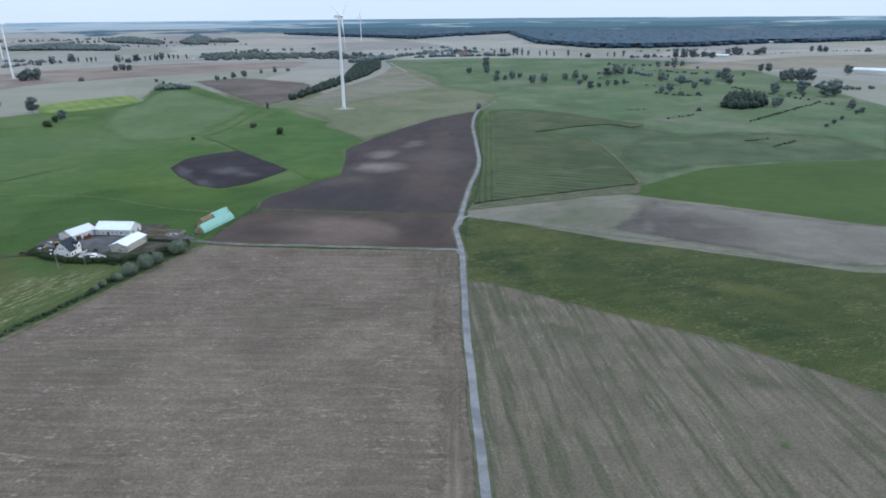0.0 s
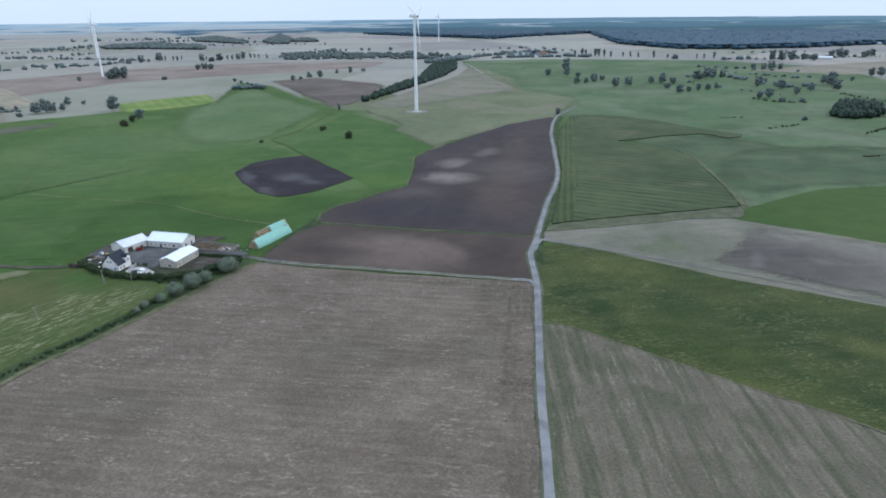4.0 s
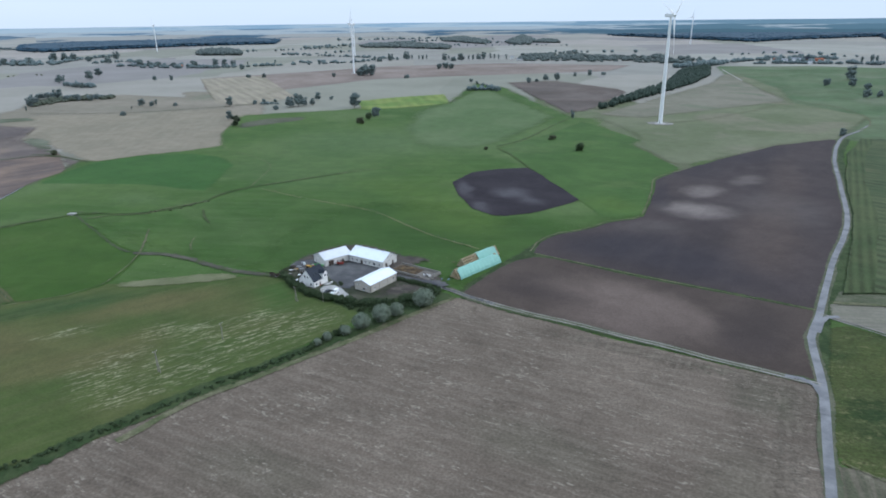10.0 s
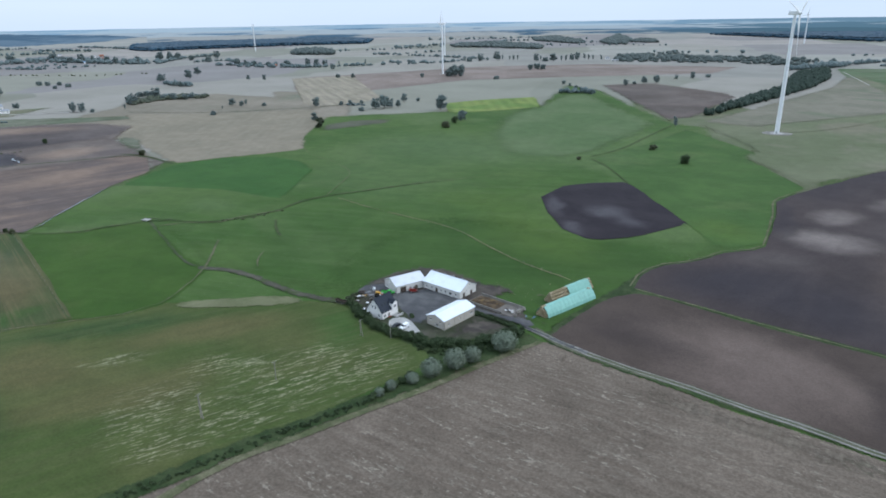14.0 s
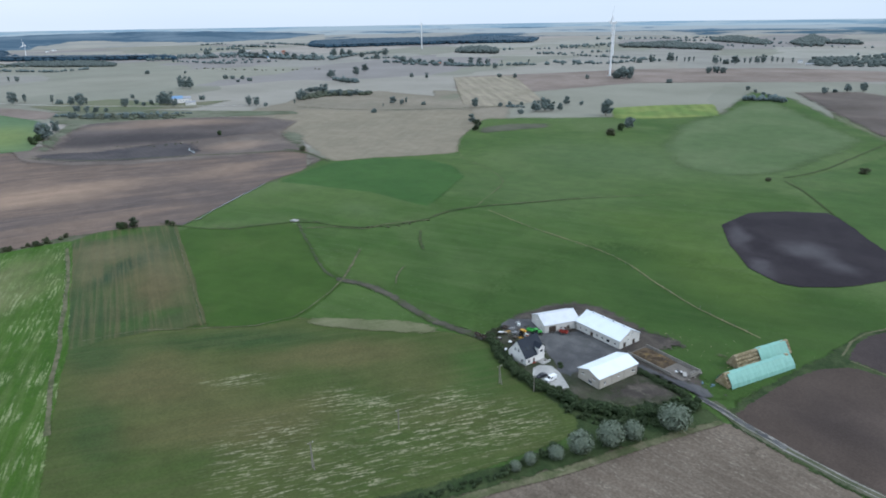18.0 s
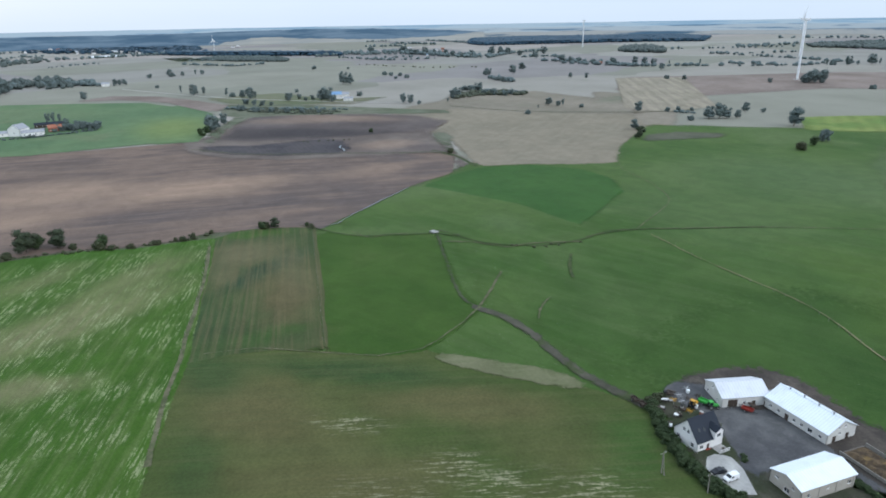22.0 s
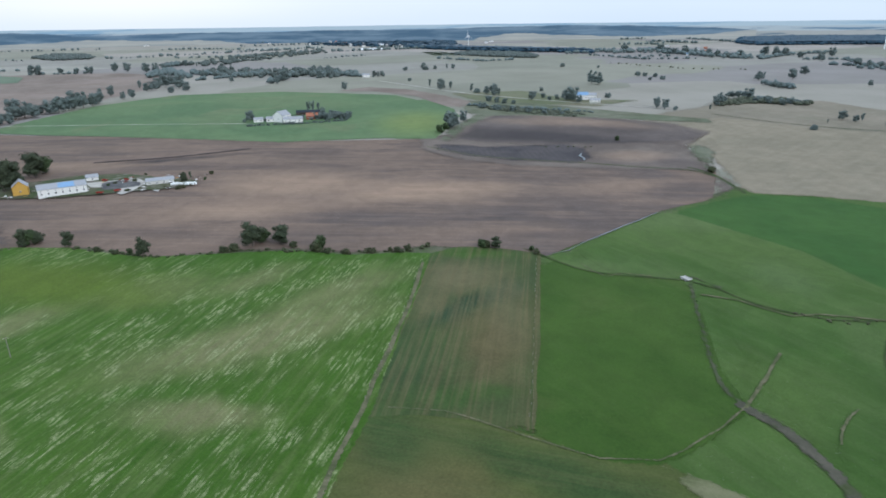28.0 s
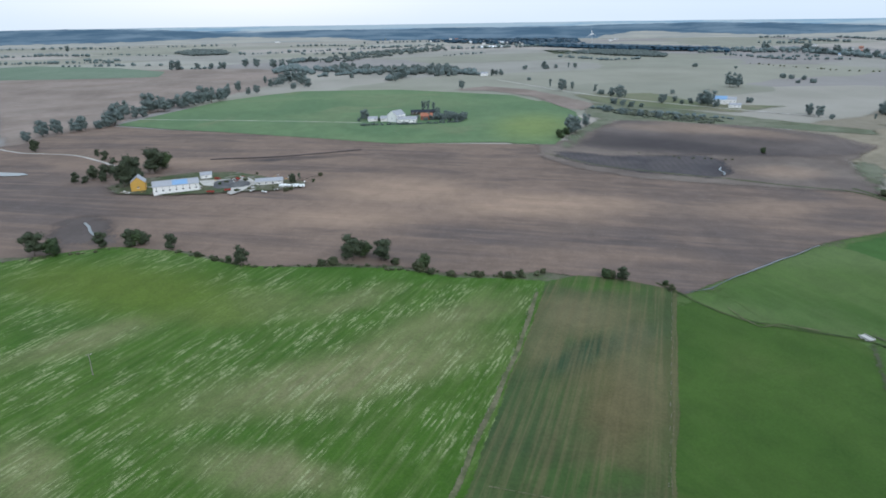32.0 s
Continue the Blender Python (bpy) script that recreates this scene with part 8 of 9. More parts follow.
for sgn in (0, 1):
    side = part("dormer_cheek", box(bmesh.new(), 0, 0, 0, 0.2, 2.6, 2.5), PLASTER, house)
    side.matrix_local = pose(5.8 + 2.8 * sgn, -0.35, 3.3)
    dr = part("dormer_roof", slope(1.5, 1.2, 3.4, 0.12, 0.2), TILE_DARK, house)
    dr.matrix_local = pose(5.8, 2.7, 5.8, 0, 0, -90) if not sgn else pose(8.8, -0.7, 5.8, 0, 0, 90)
for k in range(2):
    sk = part("skylight", box(bmesh.new(), 0, 0, 0, 0.8, 1.2, 0.08, 0.02), GLASS, house, "roof window")
    sk.matrix_local = pose(1.6 + 1.9 * k, 1.6, 3.4 + 1.6 * 5.2 / 4.6 + 0.19, 48.5, 0, 0)
terrace = bmesh.new()
box(terrace, 5.4, -3.4, -0.3, 9.2, -0.02, 0.55, 0.03)
part("terrace", terrace, CONCRETE, house, "raised concrete entrance terrace")
steps = bmesh.new()
for i in range(3):
    box(steps, 3.2, -1.6 + 0.5 * i, -0.3, 4.9, -0.02, 0.18 * (i + 1))
part("steps", steps, RED, house, "red painted entrance steps")
rail = bmesh.new()
for i in range(9):
    box(rail, 5.45 + 0.45 * i, -3.38, 0.55, 5.5 + 0.45 * i, -3.33, 1.5)
box(rail, 5.4, -3.4, 1.45, 9.2, -3.3, 1.52)
part("railing", rail, FRAME, house)

# store barn of grey blocks with a low white roof, gable to the south
barn = gabled("store_barn", at(-179.2, 321.0, 83.5), 18.8, 9.6, 4.4, 6.0, BLOCK, SHEET_WHITE, "grey block barn with a low white sheet roof", "barn", {
    "left": [(1.6, 2.9, 1.0, 0.7, "window"), (6.6, 2.9, 1.0, 0.7, "window"), (4.6, 0.9, 1.7, 1.3, "window")],
    "front": [(2.4, 1.6, 1.0, 1.1, "window"), (9.0, 2.4, 0.9, 0.6, "window"), (16.2, 1.9, 1.3, 1.0, "window")],
    "back": [(3.0, 0.0, 3.6, 3.6, "door"), (12, 1.8, 1.2, 0.9, "window")], "right": [(3, 0, 3.4, 3.6, "door")]})
for i in range(4):
    pil = part("pilaster", box(bmesh.new(), 0, -0.16, 0, 0.45, 0.02, 4.3, 0.02), BLOCK, barn)
    pil.matrix_local = pose(0.3 + 5.9 * i, 0, 0)

# long cowshed, ridge running east, and the older annexe that closes the yard
shed = gabled("long_cowshed", at(-213.3, 351.2, -4), 21.8, 11.8, 3.9, 7.0, PALE_WALL, SHEET_WHITE, "long pale cowshed with a white sheet roof", "barn", {
    "front": row(1.6, 3.0, 2, 1.3, 1.0, 1.0) + [(7.4, 0.1, 1.4, 2.3, "door")] + row(10.2, 2.6, 2, 1.3, 1.0, 1.0) + [(15.4, 1.0, 1.6, 1.4, "window"), (19.0, 1.3, 1.0, 1.0, "window")],
    "right": [(2.2, 0.1, 1.6, 2.4, "door"), (7.6, 0.1, 1.5, 2.2, "door"), (4.6, 2.5, 0.8, 0.8, "window"), (4.0, 4.6, 0.8, 0.9, "window"), (6.6, 4.6, 0.8, 0.9, "window")],
    "back": row(1.6, 3.2, 6, 1.3, 1.0, 0.9)})
for i in range(4):
    v = part("roof_vent", tube(bmesh.new(), [(0.22, 0), (0.22, 0.7), (0.34, 0.72), (0.34, 0.85), (0.05, 1.0)], 10), SHEET_GREY, shed, "small grey ridge ventilator")
    v.matrix_local = pose(3.5 + 5 * i, 5.9, 7.0)
annexe = gabled("old_cowshed", at(-218.9, 338.4, 69), 15.6, 11.2, 3.9, 6.3, PALE_WALL, SHEET_PALE, "old pale cowshed with a grey fibre-cement roof", "barn", {
    "left": [(4.4, 4.0, 0.9, 0.7, "window"), (1.5, 1.0, 1.0, 1.0, "window"), (7.8, 1.0, 1.0, 1.0, "window")],
    "front": [(2.0, 0.1, 3.2, 3.0, "door"), (7.0, 1.2, 1.0, 1.0, "window"), (10.0, 0.1, 1.3, 2.2, "door")], "back": row(1.5, 3.2, 4, 1.2, 1.0, 0.9)})
link = gabled("link_shed", at(-215.2, 351.6, -4), 3.6, 7.5, 2.9, 3.9, PALE_WALL, SHEET_GREY, "small pale lean-to joining two cowsheds", "shed", {"front": [(1.0, 0.1, 1.2, 2.1, "door")]})

# yard surfaces
def patch(name, pts, lift, material, label):
    draped(name, ragged(pts, 0.9, 3.0), lift, MAT[material], label, "yard")


patch("muddy_ring", [(-231, 322), (-238, 332), (-241, 345), (-240, 358), (-234, 371), (-224, 378), (-207, 377), (-192, 373), (-183, 376), (-174, 372), (-178, 362), (-163, 359), (-156, 351), (-152, 344), (-158, 341), (-178, 341), (-200, 330), (-218, 324)], 0.5, "mud", "dark churned mud round the cowsheds")
patch("yard_verge", [(-236, 324), (-226, 318.5), (-214, 313.5), (-204, 310), (-196, 308.5), (-186, 309.5), (-178, 311), (-170, 315), (-163, 322), (-157, 331), (-156, 341), (-178, 342), (-192, 336), (-215, 338), (-234, 335)], 0.515, "yard_dark", "dark trodden ground inside the farm hedge")
patch("machine_yard", [(-236, 329), (-239, 338), (-230, 346), (-220, 348), (-213, 342), (-213, 333), (-220, 330), (-228, 327.5)], 0.545, "yard", "grey gravel with parked machines behind the house")
patch("yard", [(-217, 332), (-219, 339), (-213.5, 351.5), (-191, 351), (-179.3, 347), (-167.4, 347), (-160, 346.4), (-155.5, 344.2), (-150, 343), (-150, 339.8), (-154, 340.4), (-159, 341.8), (-167, 341.8), (-178, 342), (-189, 333), (-190.5, 322), (-184.7, 313.8), (-190, 315.5), (-198.5, 321.5), (-207.3, 326.2)], 0.56, "yard", "grey gravel farmyard between the buildings")
patch("lower_yard", [(-195.1, 316.3), (-190.4, 320.3), (-180.6, 315.7), (-173.8, 314.8), (-166.8, 320.9), (-159, 333.8), (-155.5, 341), (-165, 342), (-178.6, 342.6), (-188, 330)], 0.53, "yard_dark", "dark trodden weeds and earth below the barn")
patch("gravel_fork", [(-175.6, 344.9), (-169.5, 346.8), (-161.5, 349.4), (-155.3, 349.9), (-150.2, 345.3), (-153.1, 341.1), (-161.7, 342.8), (-170.5, 341.4)], 0.6, "yard", "grey gravel turning place by the manure pad")
patch("driveway", [(-203.7, 312.2), (-203.6, 318.4), (-200.9, 321.5), (-195.9, 320.8), (-187.7, 316.4), (-185.5, 315.0), (-187.2, 311.8), (-193.0, 310.0)], 0.62, "paving", "pale paved parking area by the house")
patch("paddock", [(-178.6, 319), (-177, 340.5), (-160.4, 340.2), (-158.5, 334), (-163, 328), (-172.7, 316.8)], 0.58, "mud", "bare brown earth paddock behind the barn")


def low_wall(x0, y0, x1, y1, h, t, material, parent, name="wall"):
    d, a = math.hypot(x1 - x0, y1 - y0), math.degrees(math.atan2(y1 - y0, x1 - x0))
    ob = part(name, box(bmesh.new(), 0, -t / 2, 0, d, t / 2, h, 0.03), material, parent)
    ob.matrix_local = pose(x0, y0, 0, 0, 0, a)
    return ob


pit = thing("manure_pad", at(-187.4, 349.4, -6, 0.5), "walled concrete manure pad beside the cowshed", "manure pad")
part("slab", box(bmesh.new(), 0, 0, -0.5, 24, 9.6, 0.12), STAINED, pit)
PAD_WALL = plain("weathered_concrete", (0.25, 0.235, 0.21), 0.9, vary=0.5, scale=1.5, dirt=(0.1, 0.085, 0.065))
low_wall(0, 0, 19, 0, 1.0, 0.25, PAD_WALL, pit)
low_wall(0.5, 9.6, 24.3, 9.6, 1.3, 0.25, PAD_WALL, pit)
low_wall(24, 9.6, 24, 4.0, 1.3, 0.25, PAD_WALL, pit)
heap = bmesh.new()
bmesh.ops.create_grid(heap, x_segments=26, y_segments=14, size=0.5)
for v in heap.verts:
    e = max(0.0, 1 - (2 * v.co.x) ** 4) * max(0.0, 1 - (2 * v.co.y) ** 4)
    v.co.z = e * (0.9 + 0.8 * noise.noise(Vector((v.co.x * 7, v.co.y * 5, 2))))
    v.co.x, v.co.y = 7.6 + v.co.x * 14.5, 4.9 + v.co.y * 8.8
heap_ob = part("dung", heap, field("dung", (0.075, 0.055, 0.038), (0.14, 0.1, 0.06), 2.5, fine=0.6, tint=(3, 0.56, (0.22, 0.15, 0.065)), soft=0), pit, "brown straw-rich dung heap")
heap_ob.location.z = 0.1
rub = random.Random(3)
for i in range(14):
    s = rub.uniform(0.3, 0.8)
    stone = bmesh.new()
    lump(stone, Vector((0, 0, s * 0.4)), s, rub, 0.6)
    ob = tagged(part("rubble_block", stone, PAD_WALL), "broken pale concrete rubble by the manure pad", "rubble", "rubble")
    ob.matrix_world = at(-164.5 + rub.uniform(-2, 3), 352.5 + rub.uniform(-3.5, 3.5), 0, 0.55)


# ---- straw stacks ----
def bale_mesh():
    bm = tube(bmesh.new(), [(0.55, -0.62), (0.7, -0.58), (0.72, 0), (0.7, 0.58), (0.55, 0.62)], 14)
    me = bpy.data.meshes.new("bale")
    bm.to_mesh(me)
    bm.free()
    me.materials.append(STRAW_MAT)
    return me


BALE = bale_mesh()


def stack(x0, y0, x1, y1, cover_from, cover_to, half, top):
    """Round bales piled in courses along a line, netted with a tarpaulin over part of the length."""
    d, a = math.hypot(x1 - x0, y1 - y0), math.degrees(math.atan2(y1 - y0, x1 - x0))
    s = thing("straw_stack", at(x0, y0, a), "stack of round straw bales under green tarpaulin", "straw stack", "straw stacks")
    n = int(d / 1.3)
    for i in range(n):
        x = 0.65 + i * 1.3
        shown = not (cover_from + 1.5 < x < cover_to - 1.5)
        for level in range(4):
            wide = 4 - level
            for j in range(wide):
                if not shown:
                    continue
                b = new("bale", BALE)
                b.parent = s
                b.matrix_local = pose(x, (j - (wide - 1) / 2) * 1.42, 0.72 + level * 1.12, 0, 90, 0)
    bm, loops = bmesh.new(), []
    shape = [(-half, 0.15), (-half * 0.9, 1.5), (-half * 0.62, 2.9), (-half * 0.22, top - 0.25), (half * 0.22, top - 0.25), (half * 0.62, 2.9), (half * 0.9, 1.5), (half, 0.15)]
    k = int((cover_to - cover_from) / 0.65)
    for i in range(k + 1):
        x = cover_from + (cover_to - cover_from) * i / k
        loops.append([bm.verts.new((x, y * (1 + 0.05 * noise.noise(Vector((x * 0.9, y, 1)))), z + 0.22 * noise.noise(Vector((x * 0.8, y * 0.8, 4))))) for y, z in shape])
    for p, q in zip(loops, loops[1:]):
        for i in range(len(shape) - 1):
            bm.faces.new((p[i], p[i + 1], q[i + 1], q[i]))
    cover = part("tarpaulin", bm, TARP, s, "sea-green netted tarpaulin")
    sol = cover.modifiers.new("thickness", "SOLIDIFY")
    sol.thickness = 0.05
    return s


stack(-153.8, 355.0, -145.6, 386.4, 1.0, 32.0, 3.5, 4.6)
stack(-157.6, 369.5, -150.4, 396.8, 11.0, 25.5, 3.3, 4.9)
tw = random.Random(8)
for i in range(4):
    w = bmesh.new()
    lump(w, Vector((0, 0, 0.15)), tw.uniform(0.35, 0.7), tw, 0.3)
    ob = tagged(part("crumpled_tarp", w, plain("blue_sheet", (0.09, 0.15, 0.19), 0.6)), "crumpled blue plastic sheet on the grass", "plastic sheet", "sheets")
    ob.matrix_world = at(-157 + tw.uniform(-2, 2), 352.5 + tw.uniform(-2, 2), 0, 0.3)

# ---- vehicles and machines ----
TYRE = plain("rubber", (0.02, 0.02, 0.02), 0.85)
RIM = plain("steel_rim", (0.45, 0.45, 0.45), 0.4, 0.6)
WHITE_PAINT = plain("white_car_paint", (0.75, 0.76, 0.77), 0.3, vary=0.06)
BLACK_PAINT = plain("dark_car_paint", (0.02, 0.022, 0.028), 0.3, vary=0.1)
GREEN_PAINT = plain("green_machine_paint", (0.06, 0.34, 0.06), 0.45)
YELLOW_PAINT = plain("yellow_machine_paint", (0.5, 0.27, 0.03), 0.5)
LAMP = plain("lamp_glass", (0.6, 0.6, 0.58), 0.15)
FILM = plain("white_wrap_film", (0.72, 0.74, 0.74), 0.35, vary=0.1)


def wheel(parent, x, y, r, w, rim=RIM):
    t = part("wheel", tube(bmesh.new(), [(r * 0.8, -w / 2), (r, -w * 0.36), (r, w * 0.36), (r * 0.8, w / 2)], 18), TYRE, parent)
    t.matrix_local = pose(x, y, r, 90, 0, 0)
    part("rim", tube(bmesh.new(), [(r * 0.5, -w * 0.52), (r * 0.55, 0), (r * 0.5, w * 0.52)], 14), rim, t)


def profile_body(points, w, bevel=0.12):
    """A car body from its side outline (x, z), extruded across and tucked in towards the roof."""
    bm = bmesh.new()
    left = [bm.verts.new((x, -w / 2 * (1 - 0.13 * max(0, z - 0.9)), z)) for x, z in points]
    right = [bm.verts.new((v.co.x, -v.co.y, v.co.z)) for v in left]
    bm.faces.new(left)
    bm.faces.new(right[::-1])
    for i in range(len(points)):
        k = (i + 1) % len(points)
        bm.faces.new((left[i], right[i], right[k], left[k]))
    bmesh.ops.recalc_face_normals(bm, faces=bm.faces)
    bmesh.ops.bevel(bm, geom=bm.edges[:], offset=bevel * 0.5, segments=2, affect="EDGES", profile=0.6)
    return bm


def car(m, outline, glass, w, wheels, paint, name, label, category):
    c = thing(name, m, label, category)
    part("body", profile_body(outline, w), paint, c)
    for x0, z0, x1, z1, x2, z2, x3, z3 in glass:
        for s in (-1, 1):
            bm = bmesh.new()
            vs = []
            for x, z in ((x0, z0), (x1, z1), (x2, z2), (x3, z3)):
                y = s * (w / 2 * (1 - 0.13 * max(0, z - 0.9)) + 0.012)
                vs.append(bm.verts.new((x, y, z)))
            bm.faces.new(vs if s < 0 else vs[::-1])
            pane = part("side_window", bm, GLASS, c)
            pane.modifiers.new("thickness", "SOLIDIFY").thickness = 0.02
    for x in wheels:
        for s in (-1, 1):
            wheel(c, x, s * (w / 2 - 0.1), 0.33, 0.22)
    return c


van = car(at(-193.7, 311.0, 87, 0.63), [(0, 0.3), (0, 0.85), (0.25, 1.0), (1.0, 1.1), (1.7, 1.75), (2.1, 1.85), (4.3, 1.85), (4.42, 1.6), (4.42, 0.3)], [(1.25, 1.12, 1.75, 1.62, 2.3, 1.64, 2.3, 1.12)], 1.8, (0.85, 3.5), WHITE_PAINT, "delivery_van", "small white delivery van parked by the house", "van")
shield = bmesh.new()
shield.faces.new([shield.verts.new(p) for p in ((1.02, -0.72, 1.16), (1.02, 0.72, 1.16), (1.66, 0.64, 1.74), (1.66, -0.64, 1.74))])
part("windscreen", shield, GLASS, van).modifiers.new("thickness", "SOLIDIFY").thickness = 0.03
for s in (-1, 1):
    part("headlight", box(bmesh.new(), -0.03, s * 0.62 - 0.16, 0.72, 0.12, s * 0.62 + 0.16, 0.88, 0.03), LAMP, van)
part("bumper", box(bmesh.new(), -0.08, -0.88, 0.3, 0.1, 0.88, 0.55, 0.04), TYRE, van)
dark = car(at(-197.4, 310.4, 78, 0.63), [(0, 0.3), (0, 0.75), (0.9, 0.92), (1.5, 1.4), (2.9, 1.45), (3.7, 1.0), (4.1, 0.95), (4.15, 0.3)], [(1.15, 0.98, 1.6, 1.34, 2.85, 1.36, 3.4, 1.0)], 1.7, (0.75, 3.3), BLACK_PAINT, "dark_car", "dark car parked on the paving by the house", "car")


def tractor(m, paint, label):
    t = thing("tractor", m, label, "tractor", "farm machines")
    part("bonnet", box(bmesh.new(), 0.2, -0.42, 0.9, 2.1, 0.42, 1.65, 0.12), paint, t)
    part("chassis", box(bmesh.new(), -0.8, -0.35, 0.6, 2.0, 0.35, 0.95, 0.05), TYRE, t)
    cab = bmesh.new()
    for x in (-0.95, 0.15):
        for y in (-0.68, 0.6):
            box(cab, x, y, 1.0, x + 0.08, y + 0.08, 2.6)
    box(cab, -1.05, -0.78, 2.55, 0.32, 0.78, 2.75, 0.06)
    c = part("cab", cab, paint, t)
    part("glazing", box(bmesh.new(), -0.9, -0.62, 1.2, 0.14, 0.62, 2.54), GLASS, c)
    part("exhaust", tube(bmesh.new(), [(0.05, 1.6), (0.05, 2.7)], 8), TYRE, t)
    for s in (-1, 1):
        wheel(t, -0.5, s * 0.85, 0.85, 0.5)
        wheel(t, 1.7, s * 0.75, 0.55, 0.35)
    return t


def trailer(m, paint, lx, ly, label):
    t = thing("farm_trailer", m, label, "trailer", "farm machines")
    bed = bmesh.new()
    box(bed, 0, 0, 0.8, lx, ly, 0.92)
    for a in ((0, 0, lx, 0.08), (0, ly - 0.08, lx, ly), (0, 0.08, 0.08, ly - 0.08), (lx - 0.08, 0.08, lx, ly - 0.08)):
        box(bed, a[0], a[1], 0.92, a[2], a[3], 1.5)
    part("bed", bed, paint, t)
    part("drawbar", box(bmesh.new(), lx, ly / 2 - 0.08, 0.6, lx + 1.3, ly / 2 + 0.08, 0.72), TYRE, t)
    for s in (0.1, ly - 0.1):
        wheel(t, lx * 0.35, s, 0.42, 0.25)
    return t


tractor(at(-220.0, 335.2, 65, 0.52), GREEN_PAINT, "green tractor standing among farm machines")
trailer(at(-224.2, 333.6, 20, 0.52), GREEN_PAINT, 4.6, 2.0, "green farm trailer beside the old cowshed")
tractor(at(-223.2, 330.6, 100, 0.52), YELLOW_PAINT, "yellow loader tractor among farm machines")
trailer(at(-214.8, 342.3, 20, 0.58), RED, 3.4, 1.6, "red farm trailer by the cowshed door")
trailer(at(-235.8, 316.2, -10, 0.3), DARK, 2.6, 1.6, "weathered dark flat trailer by the track")
trailer(at(-232.4, 316.4, -10, 0.3), DARK, 2.4, 1.6, "weathered dark flat trailer by the track")
gear = random.Random(12)


def implement(x, y):
    """A tined cultivator: frame, tines and a hitch."""
    t = thing("cultivator", at(x, y, gear.uniform(0, 360), 0.5), "rusty field cultivator parked in the yard", "cultivator", "farm machines")
    fr = bmesh.new()
    for k in range(3):
        box(fr, -1.2, -0.7 + 0.65 * k, 0.65, 1.2, -0.62 + 0.65 * k, 0.75)
    box(fr, -0.1, -0.7, 0.65, 0.1, 1.6, 0.8)
    part("frame", fr, gear.choice([DARK, DARK, RIM, YELLOW_PAINT]), t)
    for k in range(7):
        part("tine", tube(bmesh.new(), [(0.02, 0.0), (0.05, 0.2), (0.03, 0.7)], 6), RIM, t).matrix_local = pose(-1.1 + 0.36 * k, -0.65 + 0.65 * (k % 3), 0)


for x, y in ((-226.5, 329.6), (-217.4, 341.0), (-228.6, 327.4), (-221.5, 327.6), (-216.5, 344.6), (-225, 325.6), (-229.8, 331), (-227, 332.5), (-224.2, 334.5), (-231.5, 336.5), (-226.6, 336.6)):
    implement(x, y)
wrap = tube(bmesh.new(), [(0.45, 0), (0.62, 0.1), (0.65, 0.6), (0.6, 1.1), (0.4, 1.2)], 14)
first = tagged(part("wrapped_bale", wrap, FILM), "white film-wrapped silage bale in the yard", "silage bale", "wrapped bales")
first.matrix_world = at(-230.1, 335.6, 0, 0.5)
for x, y in ((-222.6, 331.2),):
    copy_thing(first, at(x, y, gear.uniform(0, 360), 0.5))
table = thing("terrace_table", at(-203.2, 321.4, 20, 0.6), "round dark garden table on the terrace", "table")
part("tabletop", tube(bmesh.new(), [(0.6, 0.7), (0.62, 0.74), (0.6, 0.77)], 18), DARK, table)
for a in range(3):
    part("leg", box(bmesh.new(), -0.03, 0.3, 0, 0.03, 0.36, 0.7), DARK, table).matrix_local = pose(0, 0, 0, 0, 0, 120 * a)


# ---- overhead line poles ----
POLE_WOOD = plain("grey_pole_timber", (0.22, 0.205, 0.175), 0.9, vary=0.3)


def pole(x, y, h, frame_legs, turn):
    p = thing("utility_pole", at(x, y, turn, -0.2), "weathered A-frame power line pole in the meadow" if frame_legs else "single weathered power line pole in the meadow", "utility pole", "power line")
    lean = 9 if frame_legs else 0
    leg = tube(bmesh.new(), [(0.16, 0), (0.12, h)], 10)
    part("pole", leg, POLE_WOOD, p)
    if frame_legs:
        part("brace_leg", tube(bmesh.new(), [(0.16, 0), (0.11, h * 1.0)], 10), POLE_WOOD, p).matrix_local = pose(h * math.sin(radians(lean)), 0, 0, 0, -lean, 0)
        part("tie", box(bmesh.new(), 0, -0.05, h * 0.5, h * 0.078, 0.05, h * 0.5 + 0.12), POLE_WOOD, p)
    part("crossarm", box(bmesh.new(), -0.05, -0.9, h - 0.45, 0.05, 0.9, h - 0.33, 0.01), POLE_WOOD, p)
    for k in (-0.8, 0, 0.8):
        part("insulator", tube(bmesh.new(), [(0.05, 0), (0.07, 0.08), (0.03, 0.2)], 8), FRAME, p).matrix_local = pose(0, k, h - 0.33)


pole(-206.3, 227.6, 8.8, True, -5)
pole(-205.0, 256.6, 7.6, False, 0)
pole(-204.4, 299.0, 7.2, True, 0)
pole(-193.0, 304.0, 6.5, False, 0)
pole(-376.7, 61.2, 8.6, False, 30)

